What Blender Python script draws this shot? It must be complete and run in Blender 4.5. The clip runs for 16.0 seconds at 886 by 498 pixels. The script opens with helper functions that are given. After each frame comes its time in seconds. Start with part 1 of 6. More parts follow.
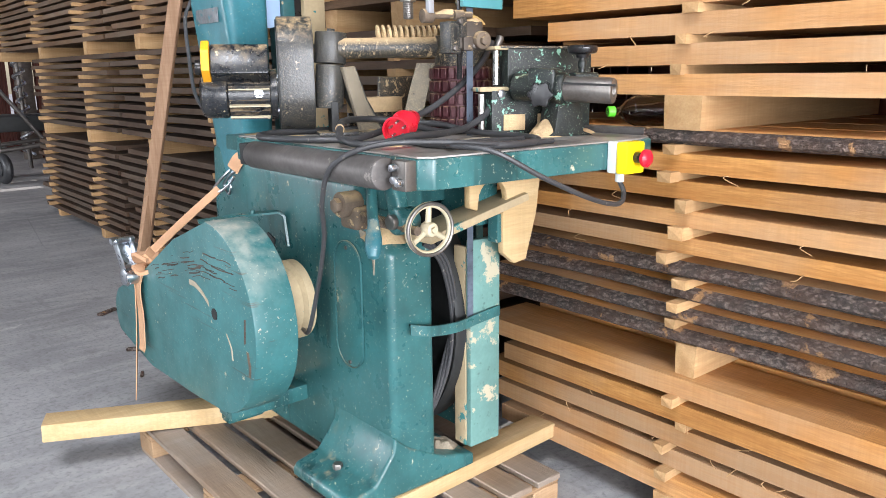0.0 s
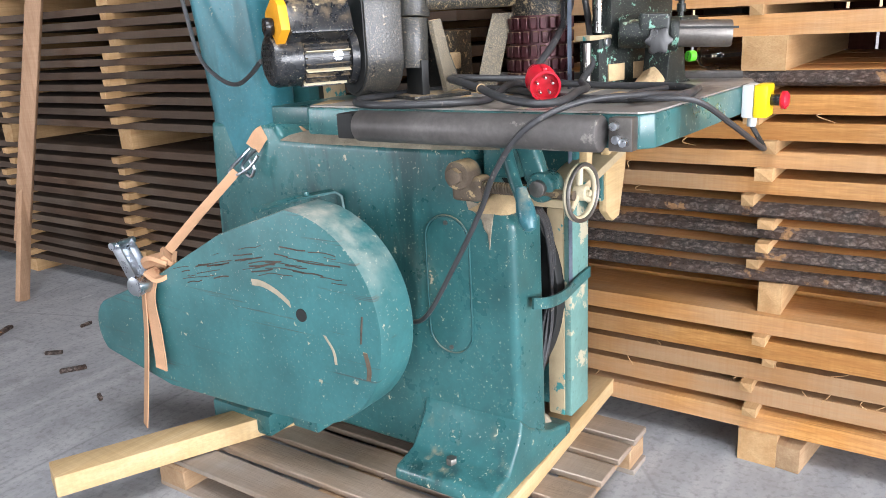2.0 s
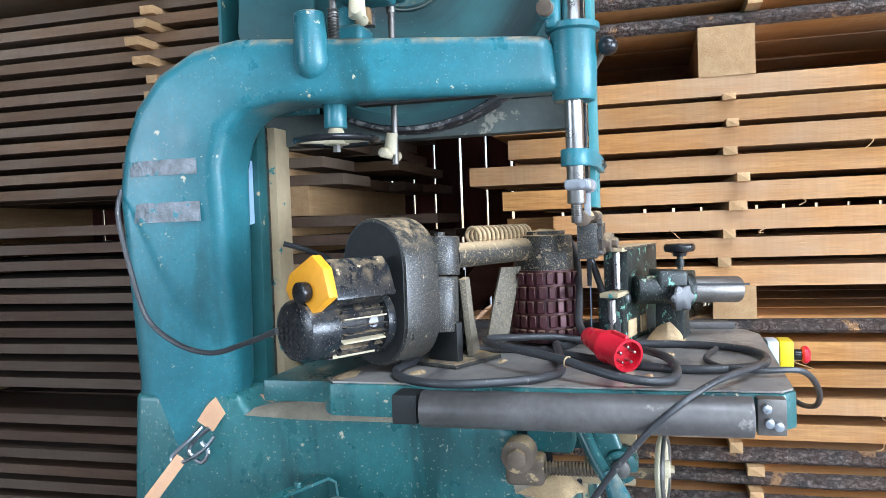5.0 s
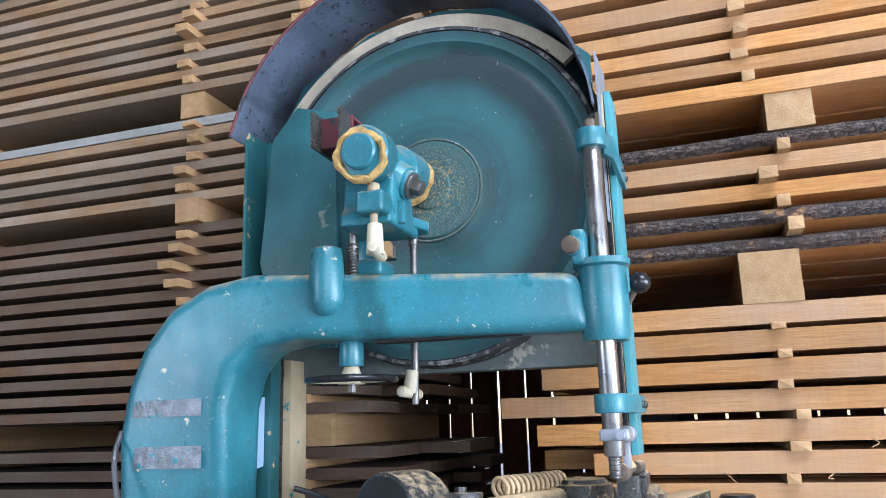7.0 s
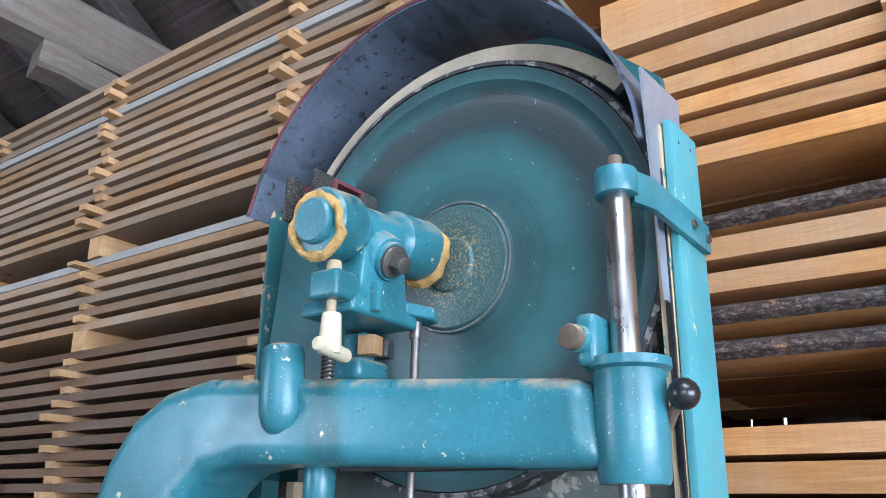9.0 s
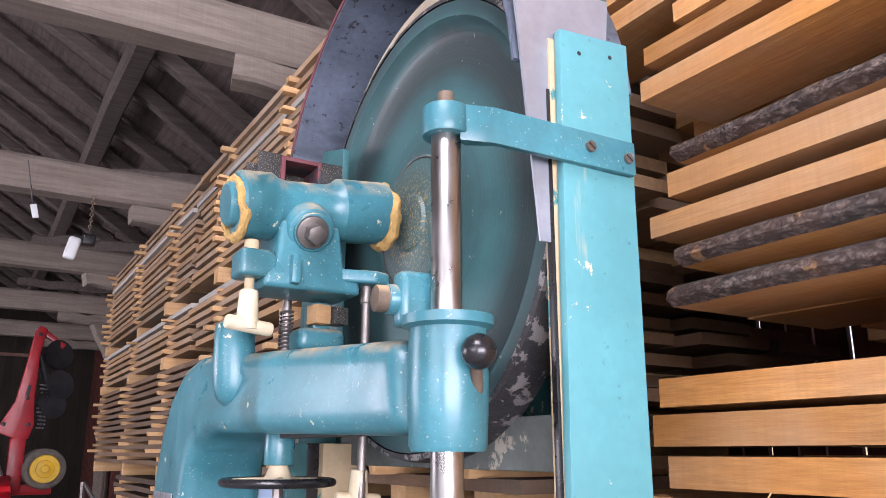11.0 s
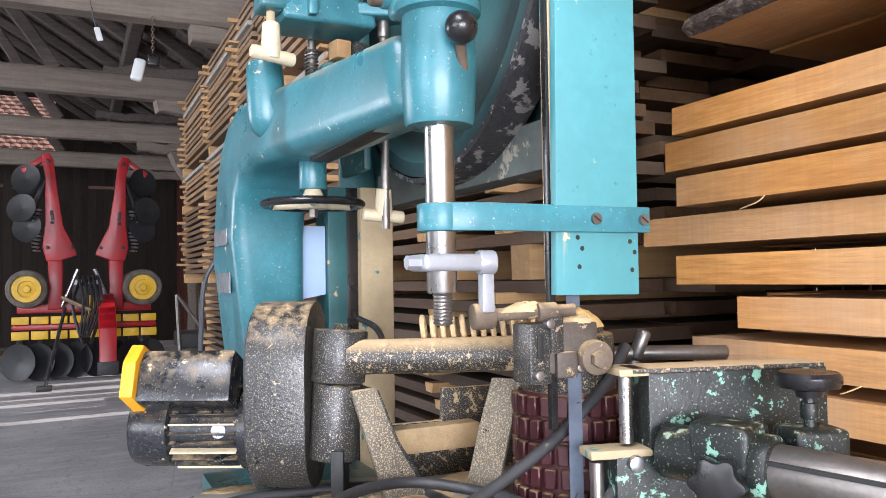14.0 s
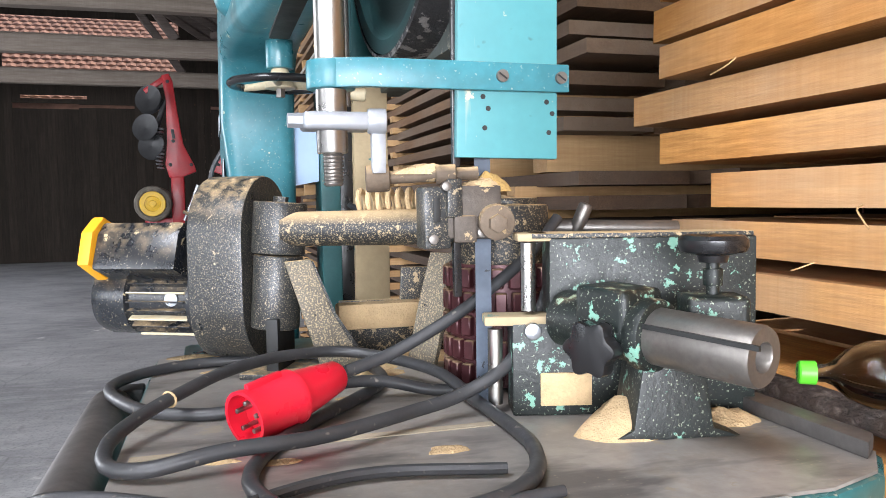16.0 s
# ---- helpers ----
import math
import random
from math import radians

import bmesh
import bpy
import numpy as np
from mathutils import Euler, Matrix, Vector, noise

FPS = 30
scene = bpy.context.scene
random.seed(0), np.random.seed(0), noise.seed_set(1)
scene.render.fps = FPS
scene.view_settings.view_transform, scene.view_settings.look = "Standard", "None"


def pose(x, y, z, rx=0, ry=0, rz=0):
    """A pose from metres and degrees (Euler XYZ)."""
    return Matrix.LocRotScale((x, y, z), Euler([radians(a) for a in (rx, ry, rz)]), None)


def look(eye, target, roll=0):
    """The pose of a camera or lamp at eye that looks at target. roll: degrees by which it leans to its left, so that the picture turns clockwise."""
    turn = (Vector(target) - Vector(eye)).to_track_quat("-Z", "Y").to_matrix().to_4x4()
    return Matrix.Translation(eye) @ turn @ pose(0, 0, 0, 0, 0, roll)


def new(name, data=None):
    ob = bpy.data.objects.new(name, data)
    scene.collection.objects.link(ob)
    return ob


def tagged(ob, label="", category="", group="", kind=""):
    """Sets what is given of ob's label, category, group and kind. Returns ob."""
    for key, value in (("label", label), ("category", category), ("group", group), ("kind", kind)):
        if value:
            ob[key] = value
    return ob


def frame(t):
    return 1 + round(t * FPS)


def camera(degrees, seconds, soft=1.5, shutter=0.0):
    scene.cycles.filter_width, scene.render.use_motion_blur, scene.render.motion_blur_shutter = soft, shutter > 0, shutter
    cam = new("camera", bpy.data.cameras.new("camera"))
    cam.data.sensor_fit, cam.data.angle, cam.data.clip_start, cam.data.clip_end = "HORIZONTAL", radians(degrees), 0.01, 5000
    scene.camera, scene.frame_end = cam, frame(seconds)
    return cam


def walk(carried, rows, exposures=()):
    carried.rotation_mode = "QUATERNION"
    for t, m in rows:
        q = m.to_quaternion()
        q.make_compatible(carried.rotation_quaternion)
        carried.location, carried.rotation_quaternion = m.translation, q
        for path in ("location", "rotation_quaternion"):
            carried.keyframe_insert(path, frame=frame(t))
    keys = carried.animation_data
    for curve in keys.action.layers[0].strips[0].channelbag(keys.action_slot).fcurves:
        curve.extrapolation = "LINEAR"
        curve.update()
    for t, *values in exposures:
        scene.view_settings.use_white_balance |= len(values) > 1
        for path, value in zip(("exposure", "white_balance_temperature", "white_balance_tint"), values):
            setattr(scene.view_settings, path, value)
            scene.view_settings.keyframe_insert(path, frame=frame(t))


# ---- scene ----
cam = camera(59.6, 16.0, soft=0.72)
PATH = [
    (0, (-0.008, 0.009, 1.313), (1.247, 1.503, 0.873), -0.6),
    (0.5, (-0.101, 0.217, 1.333), (1.252, 1.614, 0.864), -0.8),
    (1, (-0.207, 0.376, 1.32), (1.24, 1.663, 0.819), -1.2),
    (1.5, (-0.345, 0.553, 1.326), (1.17, 1.747, 0.798), -2.2),
    (2, (-0.414, 0.721, 1.32), (1.164, 1.819, 0.767), -3.0),
    (2.5, (-0.448, 0.944, 1.327), (1.191, 1.948, 0.771), -3.5),
    (3, (-0.47, 1.077, 1.333), (1.237, 1.979, 0.809), -3.3),
    (3.5, (-0.459, 1.237, 1.362), (1.33, 2.009, 0.912), -2.7),
    (4, (-0.447, 1.376, 1.402), (1.407, 2.041, 1.055), -2.3),
    (4.5, (-0.444, 1.415, 1.421), (1.459, 1.995, 1.216), -2.1),
    (5, (-0.447, 1.429, 1.455), (1.483, 1.951, 1.391), -2.1),
    (5.2, (-0.448, 1.432, 1.48), (1.487, 1.941, 1.46), -2.2),
    (7.3, (-0.249, 1.393, 1.575), (1.578, 2.035, 2.075), -1.4),
    (7.5, (-0.196, 1.362, 1.593), (1.611, 2.034, 2.123), -1.2),
    (8, (-0.068, 1.298, 1.627), (1.665, 2.099, 2.223), -0.4),
    (8.5, (0.062, 1.267, 1.638), (1.714, 2.205, 2.263), 0.1),
    (8.7, (0.13, 1.239, 1.647), (1.738, 2.242, 2.286), 0.6),
    (10.8, (0.708, 0.811, 1.72), (1.741, 2.438, 2.254), 0.1),
    (11, (0.722, 0.785, 1.703), (1.719, 2.443, 2.21), 0.1),
    (11.5, (0.745, 0.715, 1.656), (1.694, 2.419, 2.099), -0.1),
    (12, (0.754, 0.681, 1.62), (1.673, 2.42, 1.986), -0.3),
    (12.5, (0.763, 0.67, 1.597), (1.659, 2.435, 1.884), -0.4),
    (13, (0.766, 0.669, 1.569), (1.649, 2.451, 1.78), -0.6),
    (13.5, (0.77, 0.676, 1.536), (1.646, 2.468, 1.674), -0.7),
    (14, (0.777, 0.68, 1.507), (1.642, 2.481, 1.583), -0.9),
    (14.5, (0.791, 0.678, 1.48), (1.63, 2.493, 1.499), -0.9),
    (15, (0.858, 0.673, 1.437), (1.636, 2.516, 1.406), -0.8),
    (15.5, (0.959, 0.648, 1.427), (1.63, 2.53, 1.342), -0.8),
    (16, (1.057, 0.6, 1.427), (1.63, 2.512, 1.302), -0.8),
]
walk(cam, [(t, look(eye, target, roll)) for t, eye, target, roll in PATH],
     [(0.0, 0.0, 6550, 16), (3.2, 0.0, 6500, 17), (4.8, 0.0, 5650, 10), (7.3, -0.14, 5550, 15), (8.5, -0.14, 5500, 14), (11.0, 0.05, 6600, 32), (12.0, 0.05, 6650, 32), (14.0, 0.08, 6450, 20), (16.0, 0.15, 6500, 16)])

# ---- world, sun, large lights ----
SUN_DIR = Vector((0.70, 0.06, 0.66)).normalized()
world = bpy.data.worlds.new("world")
scene.world = world
world.use_nodes = True
wn = world.node_tree.nodes
sky = wn.new("ShaderNodeTexSky")
sky.sky_type = "NISHITA"
sky.sun_disc = False
sky.sun_elevation = math.asin(SUN_DIR.z)
sky.sun_rotation = math.atan2(SUN_DIR.x, SUN_DIR.y)
wn["Background"].inputs["Strength"].default_value = 0.15
world.node_tree.links.new(sky.outputs[0], wn["Background"].inputs[0])

sun = new("sun", bpy.data.lights.new("sun", "SUN"))
sun.data.energy, sun.data.angle, sun.data.color = 4.5, radians(0.5), (1.0, 0.94, 0.85)
sun.matrix_world = look(SUN_DIR * 30, (0, 0, 0))


def area_lamp(name, at, target, w, h, power, colour):
    """A soft area lamp: daylight through a gate, or added fill."""
    ob = new(name, bpy.data.lights.new(name, "AREA"))
    ob.data.shape, ob.data.size, ob.data.size_y, ob.data.energy, ob.data.color = "RECTANGLE", w, h, power, colour
    ob.matrix_world = look(at, target)
    return ob


SKYLIGHT = (0.9, 0.96, 1.0)
area_lamp("gate_daylight_west", (-8.8, -2.6, 2.9), (1.2, 1.4, 0.9), 6.0, 3.6, 560, SKYLIGHT)
area_lamp("gate_daylight_south", (-1.8, -7.0, 1.75), (0.8, 3, 0.9), 7.0, 3.2, 1650, SKYLIGHT)
# added fill for the far floor, set at a made-up gate
area_lamp("far_floor_fill", (-8.8, 11.8, 2.6), (2, 11.8, 0.4), 6.5, 3.6, 850, SKYLIGHT)
# added fill under the closed roof, brightens table, floor and upper stacks
area_lamp("overhead_fill", (-1.6, -1.2, 7.0), (0.9, 1.2, 0.5), 3.4, 3.4, 900, SKYLIGHT)


# ---- materials ----
def node_mat(name):
    m = bpy.data.materials.new(name)
    m.use_nodes = True
    return m, m.node_tree.nodes, m.node_tree.links, m.node_tree.nodes["Principled BSDF"]


def mixed(n, l, fac, a, b):
    """A colour mix node; a and b are colours or sockets."""
    mx = n.new("ShaderNodeMix")
    mx.data_type = "RGBA"
    if isinstance(fac, float):
        mx.inputs[0].default_value = fac
    else:
        l.new(fac, mx.inputs[0])
    for sock, v in ((mx.inputs[6], a), (mx.inputs[7], b)):
        if isinstance(v, tuple):
            sock.default_value = (*v, 1)
        else:
            l.new(v, sock)
    return mx.outputs[2]


def noise_fac(n, l, vec, scale, detail=4.0, lo=0.0, hi=1.0, rough=0.6):
    t = n.new("ShaderNodeTexNoise")
    t.inputs["Scale"].default_value, t.inputs["Detail"].default_value, t.inputs["Roughness"].default_value = scale, detail, rough
    l.new(vec, t.inputs["Vector"])
    r = n.new("ShaderNodeMapRange")
    r.inputs["From Min"].default_value, r.inputs["From Max"].default_value = lo, hi
    l.new(t.outputs["Fac"], r.inputs["Value"])
    return r.outputs[0]


def stretched(n, l, vec, s):
    mp = n.new("ShaderNodeMapping")
    mp.inputs["Scale"].default_value = s
    l.new(vec, mp.inputs["Vector"])
    return mp.outputs[0]


def times(n, l, a, b):
    m = n.new("ShaderNodeMath")
    m.operation = "MULTIPLY"
    m.use_clamp = True
    for sock, v in ((m.inputs[0], a), (m.inputs[1], b)):
        if isinstance(v, float):
            sock.default_value = v
        else:
            l.new(v, sock)
    return m.outputs[0]


def bumped(n, l, bsdf, height, strength, distance):
    b = n.new("ShaderNodeBump")
    b.inputs["Strength"].default_value, b.inputs["Distance"].default_value = strength, distance
    l.new(height, b.inputs["Height"])
    l.new(b.outputs[0], bsdf.inputs["Normal"])


def surface(name, col, rough=0.5, metal=0.0, var=0.18, scale=5.0, chips=None, specks=None, dust=None, bump=0.25, bscale=90.0, bdist=0.002, streak=None):
    """Paint, metal, plastic or rubber: two scales of variation, worn chips (colour, amount, scale), fine specks, loose dust lying on what faces up."""
    m, n, l, bsdf = node_mat(name)
    obj = n.new("ShaderNodeTexCoord").outputs["Object"]
    big = noise_fac(n, l, obj, scale, 5.0, 0.3, 0.7)
    fine = noise_fac(n, l, obj, scale * 14, 3.0, 0.3, 0.7)
    dark = tuple(c * (1 - var) for c in col)
    light = tuple(min(1, c * (1 + var)) for c in col)
    c = mixed(n, l, big, dark, light)
    c = mixed(n, l, times(n, l, fine, 0.35), c, tuple(c_ * (1 - 1.4 * var) for c_ in col))
    if streak:
        sc, amount, s3 = streak
        f = noise_fac(n, l, stretched(n, l, obj, s3), 1.0, 4.0, 1 - amount, 1 - amount + 0.12)
        c = mixed(n, l, f, c, sc)
    if chips:
        cc, amount, sc = chips
        f = noise_fac(n, l, obj, sc, 6.0, 1 - amount, 1 - amount + 0.03, 0.65)
        c = mixed(n, l, f, c, cc)
    if specks:
        cc, amount, sc = specks
        f = noise_fac(n, l, obj, sc, 1.0, 1 - amount, 1 - amount + 0.14)
        c = mixed(n, l, times(n, l, f, 0.75), c, cc)
    rsock = noise_fac(n, l, obj, scale * 3, 4.0, 0.2, 0.8)
    rr = n.new("ShaderNodeMapRange")
    rr.inputs["To Min"].default_value, rr.inputs["To Max"].default_value = max(0.05, rough - 0.1), min(1, rough + 0.12)
    l.new(rsock, rr.inputs["Value"])
    rough_out = rr.outputs[0]
    if dust:
        cc, amount, sc = dust
        nz = n.new("ShaderNodeSeparateXYZ")
        l.new(n.new("ShaderNodeNewGeometry").outputs["Normal"], nz.inputs[0])
        up = n.new("ShaderNodeMapRange")
        up.inputs["From Min"].default_value, up.inputs["From Max"].default_value = 0.25, 0.95
        l.new(nz.outputs["Z"], up.inputs["Value"])
        f = times(n, l, up.outputs[0], noise_fac(n, l, obj, sc, 6.0, 0.62 - amount, 0.9 - amount))
        c = mixed(n, l, f, c, cc)
        d2 = n.new("ShaderNodeMix")
        l.new(f, d2.inputs[0])
        l.new(rough_out, d2.inputs[2])
        d2.inputs[3].default_value = 0.95
        rough_out = d2.outputs[0]
    l.new(c, bsdf.inputs["Base Color"])
    l.new(rough_out, bsdf.inputs["Roughness"])
    bsdf.inputs["Metallic"].default_value = metal
    if bump:
        bumped(n, l, bsdf, noise_fac(n, l, obj, bscale, 3.0), bump, bdist)
    return m


def wood(name, pale, deep, axis="y", rough=0.7, tint=0.16, grey=None, knots=True, grain=1.0):
    """Sawn timber with its grain along one world axis, each piece of its own tone."""
    m, n, l, bsdf = node_mat(name)
    pos = n.new("ShaderNodeNewGeometry").outputs["Position"]
    info = n.new("ShaderNodeObjectInfo")
    off = n.new("ShaderNodeVectorMath")
    off.operation = "MULTIPLY_ADD"
    l.new(info.outputs["Random"], off.inputs[0])
    off.inputs[1].default_value = (37.0, 53.0, 71.0)
    l.new(pos, off.inputs[2])
    vec = off.outputs[0]
    k = {"x": (1.2, 16, 16), "y": (16, 1.2, 16), "z": (16, 16, 1.2)}[axis]
    long_ = noise_fac(n, l, stretched(n, l, vec, k), 1.6, 5.0, 0.3, 0.7)
    fibre = noise_fac(n, l, stretched(n, l, vec, k), 11.0, 4.0, 0.3, 0.7)
    blotch = noise_fac(n, l, vec, 2.2, 4.0, 0.35, 0.7)
    c = mixed(n, l, long_, pale, deep)
    c = mixed(n, l, times(n, l, fibre, 0.35 * grain), c, tuple(v * 0.55 for v in deep))
    c = mixed(n, l, times(n, l, blotch, 0.3), c, tuple(v * 0.7 for v in deep))
    if grey:
        c = mixed(n, l, times(n, l, noise_fac(n, l, vec, 1.3, 4.0, 0.4, 0.62), 0.75), c, grey)
    if knots:
        v = n.new("ShaderNodeTexVoronoi")
        v.inputs["Scale"].default_value = 2.3
        l.new(stretched(n, l, vec, tuple(1.0 if a > 2 else 0.6 for a in k)), v.inputs["Vector"])
        r = n.new("ShaderNodeMapRange")
        r.inputs["From Min"].default_value, r.inputs["From Max"].default_value = 0.055, 0.03
        l.new(v.outputs["Distance"], r.inputs["Value"])
        c = mixed(n, l, times(n, l, r.outputs[0], 0.8), c, (0.09, 0.04, 0.018))
    across = {"x": (90, 3, 3), "y": (3, 90, 3), "z": (3, 3, 90)}[axis]
    saw_marks = noise_fac(n, l, stretched(n, l, vec, across), 1.0, 3.0, 0.35, 0.7)
    c = mixed(n, l, times(n, l, saw_marks, 0.22), c, tuple(v * 0.6 for v in deep))
    rings_ = noise_fac(n, l, stretched(n, l, vec, tuple(v * 0.6 for v in k)), 3.0, 2.0, 0.47, 0.53)
    c = mixed(n, l, times(n, l, rings_, 0.16), c, tuple(v * 0.75 for v in deep))
    hsv = n.new("ShaderNodeHueSaturation")
    tr = n.new("ShaderNodeMapRange")
    tr.inputs["To Min"].default_value, tr.inputs["To Max"].default_value = 1 - tint, 1 + tint
    l.new(info.outputs["Random"], tr.inputs["Value"])
    l.new(tr.outputs[0], hsv.inputs["Value"])
    l.new(c, hsv.inputs["Color"])
    l.new(hsv.outputs[0], bsdf.inputs["Base Color"])
    bsdf.inputs["Roughness"].default_value = rough
    bsdf.inputs["Specular IOR Level"].default_value = 0.3
    bumped(n, l, bsdf, fibre, 0.35, 0.002)
    return m


def bark_material():
    m, n, l, bsdf = node_mat("pine_bark")
    pos = n.new("ShaderNodeNewGeometry").outputs["Position"]
    v = n.new("ShaderNodeTexVoronoi")
    v.inputs["Scale"].default_value = 78
    shake = n.new("ShaderNodeTexNoise")
    shake.inputs["Scale"].default_value, shake.inputs["Detail"].default_value = 45.0, 3.0
    l.new(pos, shake.inputs["Vector"])
    bent = n.new("ShaderNodeVectorMath")
    bent.operation = "MULTIPLY_ADD"
    l.new(shake.outputs["Color"], bent.inputs[0])
    bent.inputs[1].default_value = (0.03, 0.05, 0.03)
    l.new(pos, bent.inputs[2])
    l.new(stretched(n, l, bent.outputs[0], (1, 0.55, 1.3)), v.inputs["Vector"])
    blot = noise_fac(n, l, pos, 7.0, 5.0, 0.4, 0.65)
    c = mixed(n, l, noise_fac(n, l, pos, 60.0, 4.0, 0.3, 0.7), (0.075, 0.058, 0.05), (0.36, 0.28, 0.24))
    cr = n.new("ShaderNodeMapRange")
    cr.inputs["From Min"].default_value, cr.inputs["From Max"].default_value = 0.25, 0.6
    l.new(v.outputs["Distance"], cr.inputs["Value"])
    c = mixed(n, l, times(n, l, cr.outputs[0], 0.75), c, (0.026, 0.02, 0.018))
    c = mixed(n, l, times(n, l, blot, 0.45), c, (0.17, 0.075, 0.04))
    c = mixed(n, l, noise_fac(n, l, pos, 7.0, 6.0, 0.6, 0.63), c, (0.5, 0.27, 0.12))
    l.new(c, bsdf.inputs["Base Color"])
    bsdf.inputs["Roughness"].default_value = 0.9
    rough_bark = n.new("ShaderNodeMath")
    l.new(v.outputs["Distance"], rough_bark.inputs[0])
    l.new(noise_fac(n, l, pos, 150.0, 5.0, 0.2, 0.8, 0.7), rough_bark.inputs[1])
    bumped(n, l, bsdf, rough_bark.outputs[0], 1.0, 0.014)
    return m


def concrete_material():
    m, n, l, bsdf = node_mat("worn_concrete")
    pos = n.new("ShaderNodeNewGeometry").outputs["Position"]
    c = mixed(n, l, noise_fac(n, l, pos, 0.8, 6.0, 0.35, 0.68), (0.25, 0.255, 0.265), (0.43, 0.435, 0.445))
    c = mixed(n, l, times(n, l, noise_fac(n, l, stretched(n, l, pos, (1, 4, 1)), 2.2, 6.0, 0.45, 0.7), 0.5), c, (0.52, 0.52, 0.52))
    c = mixed(n, l, times(n, l, noise_fac(n, l, pos, 46.0, 4.0, 0.5, 0.72), 0.6), c, (0.16, 0.16, 0.16))
    c = mixed(n, l, times(n, l, noise_fac(n, l, stretched(n, l, pos, (3, 1, 1)), 5.0, 8.0, 0.55, 0.7), 0.5), c, (0.2, 0.2, 0.2))
    c = mixed(n, l, noise_fac(n, l, pos, 3.1, 8.0, 0.66, 0.72), c, (0.6, 0.6, 0.59))
    cr = n.new("ShaderNodeTexVoronoi")
    cr.feature = "DISTANCE_TO_EDGE"
    cr.inputs["Scale"].default_value = 0.55
    l.new(pos, cr.inputs["Vector"])
    r = n.new("ShaderNodeMapRange")
    r.inputs["From Min"].default_value, r.inputs["From Max"].default_value = 0.004, 0.001
    l.new(cr.outputs["Distance"], r.inputs["Value"])
    c = mixed(n, l, times(n, l, r.outputs[0], 0.25), c, (0.09, 0.09, 0.09))
    l.new(c, bsdf.inputs["Base Color"])
    bsdf.inputs["Roughness"].default_value = 0.82
    bumped(n, l, bsdf, noise_fac(n, l, pos, 26.0, 6.0), 0.45, 0.006)
    return m


def glass_material(name, colour, rough=0.03):
    m, n, l, bsdf = node_mat(name)
    bsdf.inputs["Base Color"].default_value = (*colour, 1)
    bsdf.inputs["Roughness"].default_value = rough
    bsdf.inputs["Transmission Weight"].default_value = 1.0
    bsdf.inputs["IOR"].default_value = 1.2
    return m


SAWDUST = (0.52, 0.37, 0.205)
CREAM = (0.50, 0.46, 0.33)
green = surface("green_machine_paint", (0.034, 0.14, 0.143), 0.30, var=0.34, scale=4.0, chips=(CREAM, 0.345, 32.0), specks=((0.36, 0.37, 0.29), 0.35, 130.0), dust=(SAWDUST, 0.04, 20.0), bump=0.15, bscale=30.0, streak=((0.016, 0.062, 0.064), 0.46, (9, 9, 1.6)))
# machine paint made bluer: the sky's reflection is mixed into the colour
green_sky_tinted = surface("green_arm_paint_sky_tinted", (0.034, 0.17, 0.205), 0.32, var=0.3, scale=5.0, chips=(CREAM, 0.345, 34.0), specks=((0.38, 0.4, 0.34), 0.33, 220.0), dust=(SAWDUST, 0.22, 30.0), bump=0.2, bscale=40.0, streak=((0.02, 0.1, 0.115), 0.43, (7, 7, 2.0)))
green_cover = surface("green_belt_cover_paint", (0.034, 0.145, 0.15), 0.42, var=0.28, scale=5.0, chips=((0.40, 0.36, 0.26), 0.345, 30.0), specks=((0.32, 0.34, 0.28), 0.345, 120.0), streak=((0.055, 0.04, 0.032), 0.36, (6, 2.2, 60)), dust=((0.4, 0.38, 0.32), 0.22, 10.0), bump=0.12, bscale=25.0)
panel_green = surface("pale_turquoise_panel_paint", (0.066, 0.26, 0.285), 0.5, var=0.16, scale=4.0, chips=((0.46, 0.43, 0.31), 0.34, 30.0), specks=((0.03, 0.07, 0.07), 0.27, 70.0), streak=((0.40, 0.39, 0.29), 0.35, (26, 26, 3.0)), bump=0.1)


